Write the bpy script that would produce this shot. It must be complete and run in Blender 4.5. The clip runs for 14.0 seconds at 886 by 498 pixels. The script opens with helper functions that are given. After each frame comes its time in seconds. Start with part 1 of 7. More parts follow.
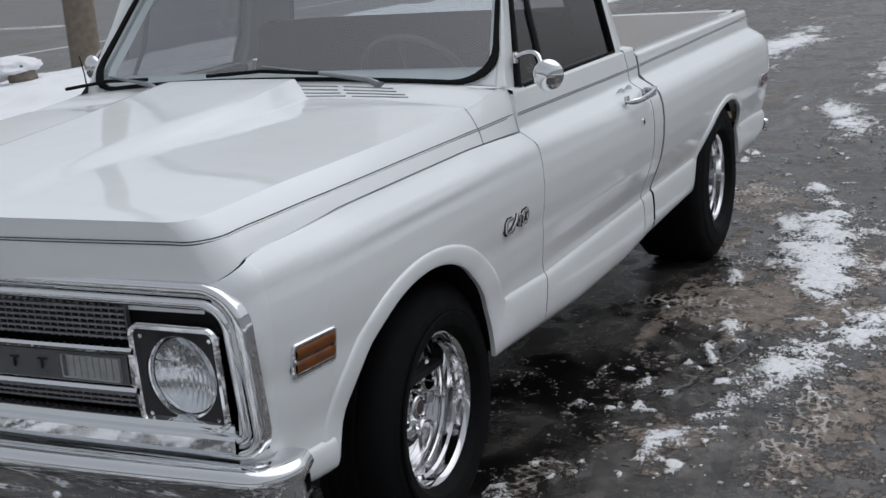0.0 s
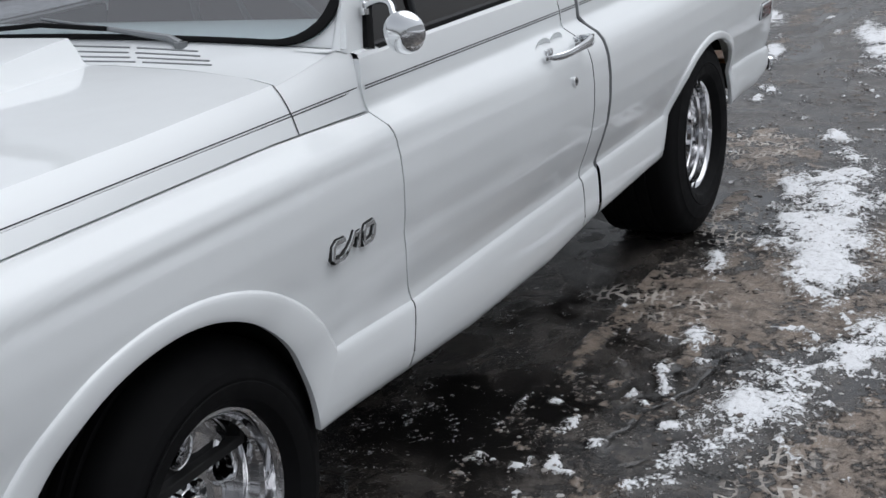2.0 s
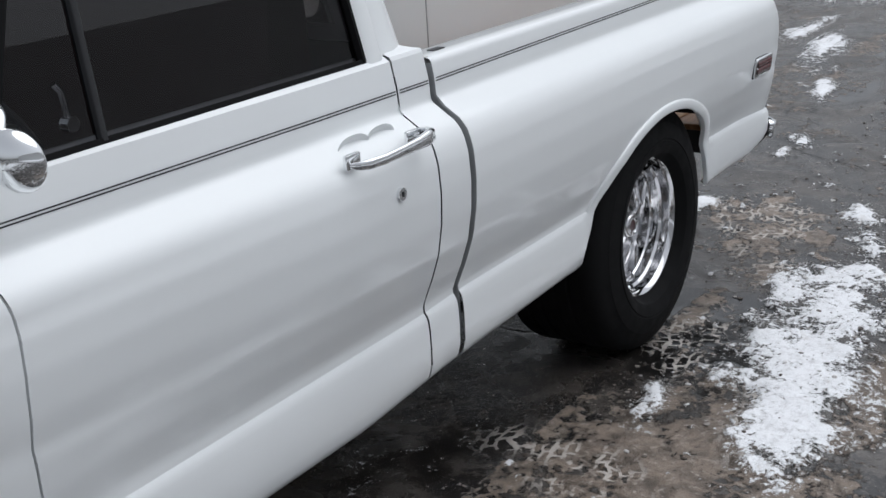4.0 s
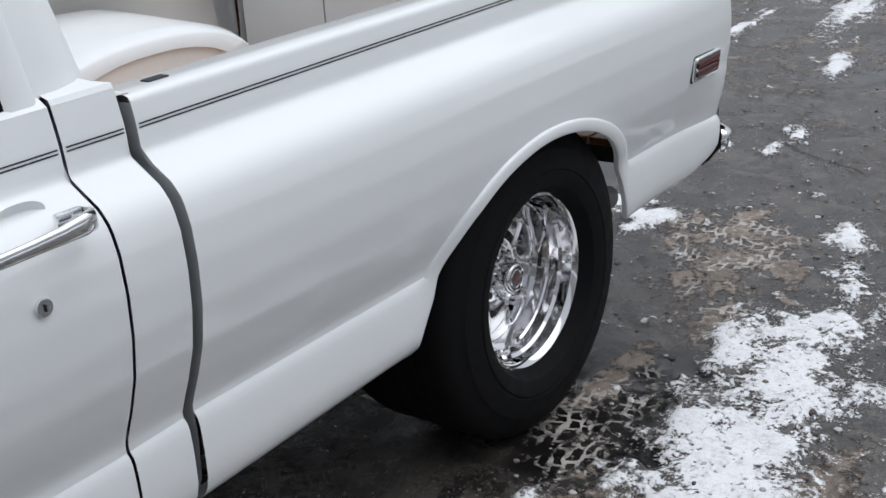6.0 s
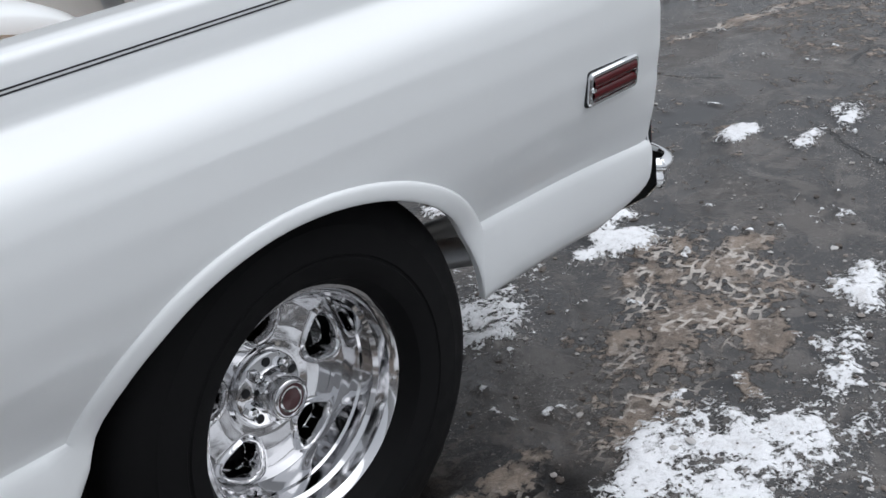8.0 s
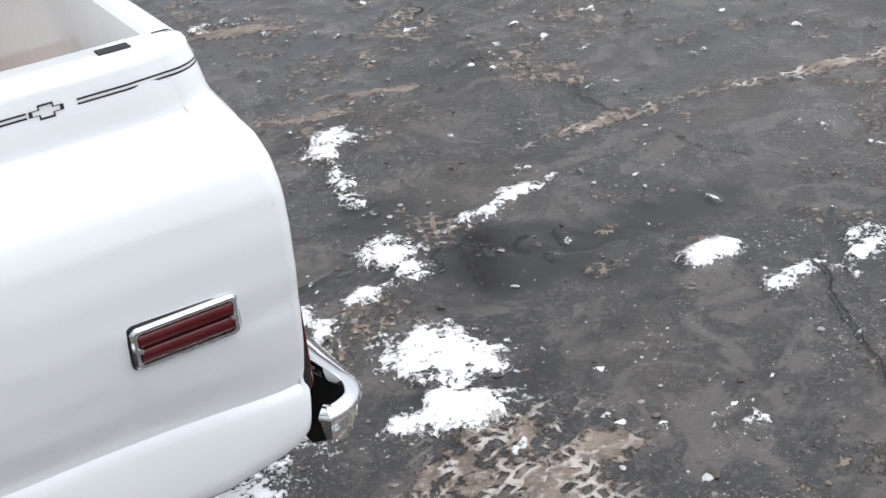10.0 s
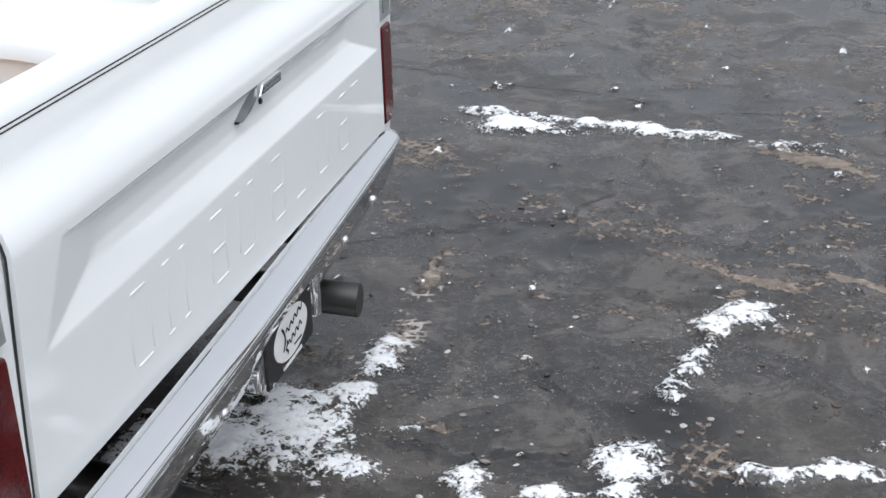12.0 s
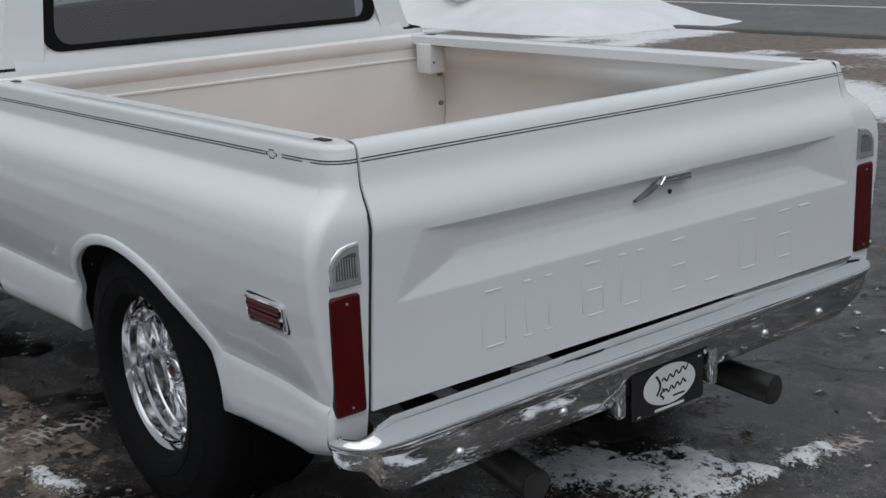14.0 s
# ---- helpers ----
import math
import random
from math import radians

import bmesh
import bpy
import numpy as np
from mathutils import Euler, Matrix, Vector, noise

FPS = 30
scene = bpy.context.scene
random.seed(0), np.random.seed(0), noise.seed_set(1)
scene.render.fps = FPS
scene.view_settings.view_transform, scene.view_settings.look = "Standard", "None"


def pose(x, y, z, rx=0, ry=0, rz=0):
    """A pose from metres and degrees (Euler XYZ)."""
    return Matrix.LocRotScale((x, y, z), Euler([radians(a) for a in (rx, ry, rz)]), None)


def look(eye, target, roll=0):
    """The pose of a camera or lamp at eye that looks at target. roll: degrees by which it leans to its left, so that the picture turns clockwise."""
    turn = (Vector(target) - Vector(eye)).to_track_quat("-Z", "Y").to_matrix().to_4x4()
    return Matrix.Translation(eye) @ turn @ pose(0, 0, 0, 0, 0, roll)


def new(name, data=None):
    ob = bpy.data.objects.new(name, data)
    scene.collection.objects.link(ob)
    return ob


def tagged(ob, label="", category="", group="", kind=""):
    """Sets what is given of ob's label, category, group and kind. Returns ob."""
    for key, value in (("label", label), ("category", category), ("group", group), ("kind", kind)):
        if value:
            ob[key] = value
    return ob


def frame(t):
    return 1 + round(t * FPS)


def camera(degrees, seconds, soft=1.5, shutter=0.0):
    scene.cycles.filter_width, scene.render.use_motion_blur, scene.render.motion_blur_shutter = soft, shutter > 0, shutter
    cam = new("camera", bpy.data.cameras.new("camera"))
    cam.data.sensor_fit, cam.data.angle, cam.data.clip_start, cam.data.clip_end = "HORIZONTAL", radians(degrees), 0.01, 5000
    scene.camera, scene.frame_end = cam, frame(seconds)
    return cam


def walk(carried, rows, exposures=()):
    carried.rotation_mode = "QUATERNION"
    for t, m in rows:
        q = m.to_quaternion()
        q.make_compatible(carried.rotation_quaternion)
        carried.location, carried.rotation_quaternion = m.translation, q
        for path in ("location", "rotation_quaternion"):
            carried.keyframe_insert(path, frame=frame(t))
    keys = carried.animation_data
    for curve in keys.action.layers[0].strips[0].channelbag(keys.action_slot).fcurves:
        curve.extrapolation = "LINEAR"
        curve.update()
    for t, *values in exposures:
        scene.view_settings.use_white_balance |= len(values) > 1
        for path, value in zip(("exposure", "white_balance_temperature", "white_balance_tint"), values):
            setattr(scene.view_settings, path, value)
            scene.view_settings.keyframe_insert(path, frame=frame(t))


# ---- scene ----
PATH = [
    (0, (-2.811, -2.348, 1.578), (-1.076, -1.482, 1.091), -4.4),
    (0.5, (-2.513, -2.417, 1.554), (-0.863, -1.418, 1.026), -5.3),
    (1, (-2.244, -2.354, 1.534), (-0.614, -1.349, 0.959), -6.2),
    (1.5, (-1.951, -2.263, 1.552), (-0.276, -1.35, 0.951), -5.4),
    (2, (-1.625, -2.345, 1.528), (0.031, -1.41, 0.91), -5.3),
    (2.5, (-1.325, -2.401, 1.562), (0.292, -1.406, 0.933), -5.3),
    (3, (-1.012, -2.332, 1.549), (0.597, -1.324, 0.921), -3.2),
    (3.5, (-0.729, -2.337, 1.565), (0.88, -1.334, 0.93), -5.0),
    (4, (-0.384, -2.431, 1.554), (1.182, -1.364, 0.914), -3.4),
    (4.2, (-0.31, -2.476, 1.56), (1.245, -1.39, 0.925), -5.1),
    (6.3, (0.81, -2.395, 1.509), (2.269, -1.24, 0.775), -4.2),
    (6.5, (0.91, -2.382, 1.508), (2.342, -1.199, 0.765), -4.9),
    (7, (1.207, -2.277, 1.495), (2.587, -1.064, 0.705), -3.2),
    (7.5, (1.533, -2.285, 1.468), (2.881, -1.059, 0.644), -5.1),
    (8, (1.855, -2.374, 1.468), (3.113, -1.069, 0.622), -6.1),
    (8.5, (2.156, -2.325, 1.438), (3.367, -0.986, 0.577), -6.4),
    (8.7, (2.293, -2.29, 1.451), (3.492, -0.954, 0.568), -4.1),
    (10.8, (3.942, -2.477, 1.629), (4.357, -0.761, 0.689), -7.0),
    (11, (4.102, -2.456, 1.61), (4.373, -0.699, 0.693), -5.9),
    (11.5, (4.415, -2.358, 1.613), (4.28, -0.564, 0.738), -5.0),
    (12, (4.757, -2.133, 1.567), (4.295, -0.369, 0.746), -1.5),
    (12.5, (5.118, -2.018, 1.513), (4.126, -0.453, 0.762), -0.4),
    (13, (5.374, -2.139, 1.484), (4.06, -0.756, 0.884), -2.4),
    (13.5, (5.607, -2.256, 1.494), (4.133, -1.02, 0.948), -3.0),
    (14, (5.871, -2.241, 1.497), (4.341, -1.055, 0.995), -2.6),
]
EXPOSURES = [
    (0.0, -0.30, 6080, 10), (1.0, -0.10, 6080, 10), (2.0, -0.04, 6080, 10), (4.2, 0.02, 6080, 10), (6.3, 0.06, 6080, 10), (8.7, 0.24, 6100, 10), (10.8, 0.8, 6200, 10), (11.5, 0.74, 6150, 10),
    (12.0, 0.5, 6080, 10), (12.5, 0.06, 6080, 10), (13.0, -0.34, 6080, 10), (13.5, -0.46, 6080, 10), (14.0, -0.50, 6080, 10),
]
cam = camera(38.6, 14.0)
walk(cam, [(t, look(eye, target, roll)) for t, eye, target, roll in PATH], EXPOSURES)

# ---------------------------------------------------------------- sky and light
world = bpy.data.worlds.new("sky")
scene.world = world
world.use_nodes = True
wn, wl = world.node_tree.nodes, world.node_tree.links
sky = wn.new("ShaderNodeTexSky")
sky.sky_type, sky.sun_disc = "NISHITA", False
SUN_UP, SUN_ROUND = radians(68), radians(130)
sky.sun_elevation, sky.sun_rotation = SUN_UP, SUN_ROUND
sky.air_density, sky.dust_density, sky.ozone_density = 1.0, 6.0, 1.0
grey = wn.new("ShaderNodeHueSaturation")
grey.inputs["Saturation"].default_value = 0.18
# an even layer of cloud: less contrast between zenith, horizon and the side of the sun
even = wn.new("ShaderNodeGamma")
even.inputs["Gamma"].default_value = 0.62
grey.inputs["Value"].default_value = 1.9
wl.new(sky.outputs[0], even.inputs["Color"])
wl.new(even.outputs[0], grey.inputs["Color"])
wl.new(grey.outputs[0], wn["Background"].inputs["Color"])
wn["Background"].inputs["Strength"].default_value = 0.138
lamp = bpy.data.lights.new("sun", "SUN")
lamp.energy, lamp.angle, lamp.color = 0.95, radians(80), (1.0, 0.98, 0.95)
sun = new("sun", lamp)
sun.matrix_world = look((0, 0, 8), Vector((0, 0, 8)) - Vector((math.sin(SUN_ROUND) * math.cos(SUN_UP), math.cos(SUN_ROUND) * math.cos(SUN_UP), math.sin(SUN_UP))))

# ---------------------------------------------------------------- materials
def material(name, color, rough=0.5, metal=0.0, coat=0.0, noise_scale=0.0, noise_amt=0.0, bump=0.0, bump_scale=200.0, rough_amt=0.0, transmission=0.0, ior=1.45, alpha=1.0, spec=0.5):
    m = bpy.data.materials.new(name)
    m.use_nodes = True
    n, l = m.node_tree.nodes, m.node_tree.links
    b = n["Principled BSDF"]
    b.inputs["Base Color"].default_value = (*color, 1)
    b.inputs["Roughness"].default_value, b.inputs["Metallic"].default_value = rough, metal
    b.inputs["Coat Weight"].default_value, b.inputs["Coat Roughness"].default_value = coat, 0.03
    b.inputs["Transmission Weight"].default_value, b.inputs["IOR"].default_value, b.inputs["Alpha"].default_value = transmission, ior, alpha
    b.inputs["Specular IOR Level"].default_value = spec
    co = n.new("ShaderNodeTexCoord")
    if noise_amt or rough_amt:
        t = n.new("ShaderNodeTexNoise")
        t.inputs["Scale"].default_value, t.inputs["Detail"].default_value = noise_scale or 4.0, 8
        l.new(co.outputs["Object"], t.inputs["Vector"])
        if noise_amt:
            r = n.new("ShaderNodeMapRange")
            r.inputs["To Min"].default_value, r.inputs["To Max"].default_value = 1 - noise_amt, 1 + noise_amt
            l.new(t.outputs["Fac"], r.inputs["Value"])
            mx = n.new("ShaderNodeMix")
            mx.data_type, mx.blend_type = "RGBA", "MULTIPLY"
            mx.inputs["Factor"].default_value = 1
            mx.inputs["A"].default_value = (*color, 1)
            l.new(r.outputs[0], mx.inputs["B"])
            l.new(mx.outputs["Result"], b.inputs["Base Color"])
        if rough_amt:
            r2 = n.new("ShaderNodeMapRange")
            r2.inputs["From Min"].default_value, r2.inputs["From Max"].default_value = 0.35, 0.7
            r2.inputs["To Min"].default_value, r2.inputs["To Max"].default_value = rough, rough + rough_amt
            l.new(t.outputs["Fac"], r2.inputs["Value"])
            l.new(r2.outputs[0], b.inputs["Roughness"])
    if bump:
        t2 = n.new("ShaderNodeTexNoise")
        t2.inputs["Scale"].default_value, t2.inputs["Detail"].default_value = bump_scale, 4
        l.new(co.outputs["Object"], t2.inputs["Vector"])
        bp = n.new("ShaderNodeBump")
        bp.inputs["Strength"].default_value, bp.inputs["Distance"].default_value = bump, 0.002
        l.new(t2.outputs["Fac"], bp.inputs["Height"])
        l.new(bp.outputs[0], b.inputs["Normal"])
    return m


PAINT = material("white_paint", (0.80, 0.82, 0.825), 0.65, coat=0.9, spec=0.0, noise_scale=2.2, noise_amt=0.02, rough_amt=0.10)


def wavy(m, scale, distance):
    """Faint long waves in a clear coat, as rolled and repainted sheet has."""
    n, l = m.node_tree.nodes, m.node_tree.links
    co, t, bp = n.new("ShaderNodeTexCoord"), n.new("ShaderNodeTexNoise"), n.new("ShaderNodeBump")
    t.inputs["Scale"].default_value, t.inputs["Detail"].default_value = scale, 2
    bp.inputs["Strength"].default_value, bp.inputs["Distance"].default_value = 1.0, distance
    l.new(co.outputs["Object"], t.inputs["Vector"]), l.new(t.outputs["Fac"], bp.inputs["Height"])
    l.new(bp.outputs[0], n["Principled BSDF"].inputs["Coat Normal"])


wavy(PAINT, 5.5, 0.0013)
CREAM = material("cream_paint", (0.87, 0.855, 0.82), 0.35, coat=0.4, noise_scale=5, noise_amt=0.05, rough_amt=0.15)
CHROME = material("chrome", (0.82, 0.83, 0.84), 0.03, 1.0, noise_scale=9, noise_amt=0.03, rough_amt=0.03)
ALLOY = material("polished_alloy", (0.66, 0.66, 0.67), 0.045, 1.0, noise_scale=9, noise_amt=0.04, rough_amt=0.04)
CHROME_SOFT = material("silvered_glass", (0.80, 0.81, 0.82), 0.07, 1.0, noise_scale=30, noise_amt=0.1)
STEEL = material("grey_steel", (0.30, 0.31, 0.32), 0.42, 0.8, noise_scale=30, noise_amt=0.2, rough_amt=0.2)
EXHAUST = material("sooty_steel", (0.10, 0.098, 0.095), 0.30, 0.9, noise_scale=14, noise_amt=0.4, rough_amt=0.3)
SLAT = material("dull_grille_metal", (0.22, 0.22, 0.23), 0.38, 0.7, noise_scale=40, noise_amt=0.2)
SLATE = material("slate_inlay", (0.10, 0.105, 0.11), 0.5, noise_scale=40, noise_amt=0.2)
BEZEL = material("black_bezel", (0.018, 0.019, 0.021), 0.30, noise_scale=30, noise_amt=0.2)
DARK = material("dark_gap", (0.015, 0.016, 0.018), 0.6, noise_scale=30, noise_amt=0.3)
BLACK = material("underbody_black", (0.012, 0.012, 0.012), 0.7, noise_scale=12, noise_amt=0.5)
STRIPE = material("pinstripe_paint", (0.02, 0.022, 0.026), 0.3, coat=0.8, noise_scale=60, noise_amt=0.2)
RUBBER = material("tyre_rubber", (0.0075, 0.0075, 0.008), 0.66, spec=0.12, noise_scale=22, noise_amt=0.35, bump=0.25, bump_scale=350, rough_amt=0.2)
RED_LENS = material("red_lens", (0.075, 0.0012, 0.002), 0.14, spec=0.3, coat=0.2, noise_scale=14, noise_amt=0.45, bump=0.15, bump_scale=160)
RED_DARK = material("dark_red_lens", (0.075, 0.004, 0.006), 0.16, spec=0.3, coat=0.3, noise_scale=70, noise_amt=0.25, bump=0.2, bump_scale=260)
AMBER = material("amber_lens", (0.165, 0.050, 0.006), 0.18, spec=0.3, coat=0.3, noise_scale=30, noise_amt=0.55, bump=0.2, bump_scale=260)
CLEAR_LENS = material("clear_ribbed_lens", (0.30, 0.31, 0.31), 0.15, coat=0.9, noise_scale=60, noise_amt=0.35, bump=0.3, bump_scale=120)
LAMP_DEPTH = material("lamp_depth", (0.085, 0.085, 0.085), 0.25, coat=0.6, noise_scale=60, noise_amt=0.5)
CAP = material("hub_badge_red", (0.055, 0.010, 0.012), 0.3, coat=0.6, noise_scale=80, noise_amt=0.5)
WHITE = material("plate_white", (0.78, 0.78, 0.77), 0.4, noise_scale=60, noise_amt=0.06)
PLATE_MAT = material("plate_dark", (0.020, 0.019, 0.020), 0.35, noise_scale=40, noise_amt=0.3)
MAROON = material("maroon_vinyl", (0.045, 0.010, 0.013), 0.45, noise_scale=14, noise_amt=0.2, bump=0.3, bump_scale=240)
TRIM_DARK = material("dark_trim", (0.030, 0.030, 0.032), 0.6, noise_scale=20, noise_amt=0.2)
TRIM_GREY = material("grey_trim", (0.10, 0.105, 0.11), 0.4, noise_scale=20, noise_amt=0.1)
JOINT_GREY = material("joint_slot_grey", (0.26, 0.27, 0.275), 0.55, noise_scale=15, noise_amt=0.25)
DASHPAINT = material("dash_paint", (0.66, 0.72, 0.74), 0.4, coat=0.3, noise_scale=6, noise_amt=0.05)


def wood():
    m = material("varnished_plank", (0.36, 0.19, 0.09), 0.30, coat=0.5)
    n, l = m.node_tree.nodes, m.node_tree.links
    co, mp = n.new("ShaderNodeTexCoord"), n.new("ShaderNodeMapping")
    mp.inputs["Scale"].default_value = (1.2, 26, 8)
    t = n.new("ShaderNodeTexNoise")
    t.inputs["Scale"].default_value, t.inputs["Detail"].default_value = 2.0, 8
    r = n.new("ShaderNodeValToRGB")
    r.color_ramp.elements[0].position, r.color_ramp.elements[0].color = 0.32, (0.22, 0.10, 0.045, 1)
    r.color_ramp.elements[1].position, r.color_ramp.elements[1].color = 0.70, (0.46, 0.26, 0.13, 1)
    l.new(co.outputs["Object"], mp.inputs["Vector"]), l.new(mp.outputs[0], t.inputs["Vector"])
    l.new(t.outputs["Fac"], r.inputs["Fac"]), l.new(r.outputs[0], n["Principled BSDF"].inputs["Base Color"])
    return m


WOOD = wood()


def glass(name, tint, gloss):
    """A thin pane: clear, with a mirror that grows towards grazing sight."""
    m = bpy.data.materials.new(name)
    m.use_nodes = True
    n, l = m.node_tree.nodes, m.node_tree.links
    n.remove(n["Principled BSDF"])
    tr, gl, mx, lw = n.new("ShaderNodeBsdfTransparent"), n.new("ShaderNodeBsdfGlossy"), n.new("ShaderNodeMixShader"), n.new("ShaderNodeLayerWeight")
    tr.inputs["Color"].default_value = (*tint, 1)
    gl.inputs["Roughness"].default_value, gl.inputs["Color"].default_value = 0.01, (1, 1, 1, 1)
    lw.inputs["Blend"].default_value = 0.5
    pw, sc = n.new("ShaderNodeMath"), n.new("ShaderNodeMath")
    pw.operation, sc.operation, sc.use_clamp = "POWER", "MULTIPLY_ADD", True
    pw.inputs[1].default_value = 4.0
    sc.inputs[1].default_value, sc.inputs[2].default_value = 0.85, gloss
    l.new(lw.outputs["Facing"], pw.inputs[0]), l.new(pw.outputs[0], sc.inputs[0])
    l.new(sc.outputs[0], mx.inputs["Fac"]), l.new(tr.outputs[0], mx.inputs[1]), l.new(gl.outputs[0], mx.inputs[2])
    l.new(mx.outputs[0], n["Material Output"].inputs["Surface"])
    return m


GLASS_LENS = glass("lamp_glass", (0.95, 0.96, 0.97), 0.06)
GLASS = glass("screen_glass", (0.86, 0.91, 0.92), 0.27)
TINTED = glass("tinted_glass", (0.26, 0.255, 0.265), 0.04)
TINTED_REAR = glass("tinted_rear_glass", (0.64, 0.66, 0.68), 0.12)

# ---------------------------------------------------------------- mesh helpers
def link(name, verts, faces, mat, parent=None, label="", smooth=True, sharp=35):
    me = bpy.data.meshes.new(name)
    me.from_pydata([tuple(v) for v in verts], [], [tuple(f) for f in faces])
    me.materials.append(mat)
    if smooth:
        for p in me.polygons:
            p.use_smooth = True
        me.set_sharp_from_angle(angle=radians(sharp))
    me.update()
    ob = new(name, me)
    if parent is not None:
        ob.parent = parent
    return tagged(ob, label)


def part(name, bm, mat, parent=None, label="", smooth=True, sharp=35):
    """One bmesh as one mesh object under a thing or under a part."""
    me = bpy.data.meshes.new(name)
    bmesh.ops.recalc_face_normals(bm, faces=bm.faces)
    bm.to_mesh(me)
    bm.free()
    me.materials.append(mat)
    if smooth:
        for p in me.polygons:
            p.use_smooth = True
        me.set_sharp_from_angle(angle=radians(sharp))
    ob = new(name, me)
    if parent is not None:
        ob.parent = parent
    return tagged(ob, label)


class Soup:
    """Collects grids of points into one list of vertices and faces."""

    def __init__(self):
        self.v, self.f = [], []

    def grid(self, rows, close=False, flip=False):
        """rows: equally long lists of points."""
        base, n = len(self.v), len(rows[0])
        for r in rows:
            self.v += [tuple(p) for p in r]
        for i in range(len(rows) - 1):
            for j in range(n if close else n - 1):
                k = (j + 1) % n
                q = (base + i * n + j, base + i * n + k, base + (i + 1) * n + k, base + (i + 1) * n + j)
                self.f.append(q[::-1] if flip else q)
        return self

    def face(self, pts):
        base = len(self.v)
        self.v += [tuple(p) for p in pts]
        self.f.append(tuple(range(base, base + len(pts))))
        return self

    def mirrored(self):
        s = Soup()
        s.v = [(x, -y, z) for x, y, z in self.v]
        s.f = [f[::-1] for f in self.f]
        return s

    def put(self, name, mat, parent=None, label="", sharp=35, smooth=True):
        return link(name, self.v, self.f, mat, parent, label, smooth, sharp)


def both(soup, name, mat, parent, label="", sharp=35):
    """The part on the near side and its mirror image on the far side."""
    return soup.put(name, mat, parent, label, sharp), soup.mirrored().put(name, mat, parent, label, sharp)


def interp(x, table):
    return float(np.interp(x, [a for a, _ in table], [b for _, b in table]))


def bevel_box(size, at=(0, 0, 0), r=0.004, seg=2, turn=None):
    bm = bmesh.new()
    bmesh.ops.create_cube(bm, size=1)
    for v in bm.verts:
        v.co = Vector((v.co.x * size[0], v.co.y * size[1], v.co.z * size[2]))
    if r > 0:
        bmesh.ops.bevel(bm, geom=bm.edges[:], offset=r, segments=seg, affect="EDGES", profile=0.5)
    m = Matrix.Translation(at)
    if turn is not None:
        m = m @ turn
    bmesh.ops.transform(bm, matrix=m, verts=bm.verts)
    return bm


def tube(bm, pts, r, n=10, caps=True):
    """A round bar along a line of points; r: one radius or one for each point."""
    pts = [Vector(p) for p in pts]
    rs = r if isinstance(r, (list, tuple)) else [r] * len(pts)
    rings, side = [], None
    for i, p in enumerate(pts):
        d = (pts[min(i + 1, len(pts) - 1)] - pts[max(i - 1, 0)]).normalized()
        if side is None:
            side = d.orthogonal().normalized()
        side = (side - d * side.dot(d)).normalized()
        up = d.cross(side)
        rings.append([bm.verts.new(p + rs[i] * (math.cos(a) * side + math.sin(a) * up)) for a in (2 * math.pi * k / n for k in range(n))])
    for a, b in zip(rings, rings[1:]):
        for k in range(n):
            bm.faces.new((a[k], a[(k + 1) % n], b[(k + 1) % n], b[k]))
    if caps:
        bm.faces.new(rings[0][::-1])
        bm.faces.new(rings[-1])
    return bm


def bent(pts, n=6):
    """A smooth line through points."""
    p = [Vector(q) for q in pts]
    out = []
    for i in range(len(p) - 1):
        a, b, c, d = p[max(i - 1, 0)], p[i], p[i + 1], p[min(i + 2, len(p) - 1)]
        out += [0.5 * (2 * b + (c - a) * t + (2 * a - 5 * b + 4 * c - d) * t * t + (3 * b - a - 3 * c + d) * t**3) for t in (k / n for k in range(n))]
    return out + [p[-1]]


def lathe(profile, n=72, y_axis=True):
    """A turned shape about the y axis: profile of (radius, y)."""
    s = Soup()
    rows = [[(r * math.cos(2 * math.pi * k / n), y, r * math.sin(2 * math.pi * k / n)) for k in range(n)] for r, y in profile]
    return s.grid(rows, close=True)


def rounded(w, h, r, n=6):
    """Outline of a rounded rectangle about the origin, counter-clockwise."""
    out = []
    for cx, cy, a0 in ((w / 2 - r, h / 2 - r, 0), (-w / 2 + r, h / 2 - r, 90), (-w / 2 + r, -h / 2 + r, 180), (w / 2 - r, -h / 2 + r, 270)):
        for k in range(n + 1):
            a = radians(a0 + 90 * k / n)
            out.append((cx + r * math.cos(a), cy + r * math.sin(a)))
    return out



# ---------------------------------------------------------------- ground, snow and road
def lattice(seed):
    return np.random.RandomState(seed).rand(256, 256)


def value_noise(x, y, seed):
    """Smooth noise between 0 and 1 on arrays of places."""
    tab = lattice(seed)
    xi, yi = np.floor(x).astype(int), np.floor(y).astype(int)
    fx, fy = x - xi, y - yi
    fx, fy = fx * fx * (3 - 2 * fx), fy * fy * (3 - 2 * fy)
    a, b = tab[xi % 256, yi % 256], tab[(xi + 1) % 256, yi % 256]
    c, d = tab[xi % 256, (yi + 1) % 256], tab[(xi + 1) % 256, (yi + 1) % 256]
    return (a * (1 - fx) + b * fx) * (1 - fy) + (c * (1 - fx) + d * fx) * fy


def fbm(x, y, scale, octaves=5, seed=1):
    out, amp, total = 0, 1.0, 0
    for k in range(octaves):
        out = out + amp * value_noise(x * scale + 17.3 * k, y * scale + 9.1 * k, seed + k)
        total += amp
        amp *= 0.55
        scale *= 2.03
    return out / total


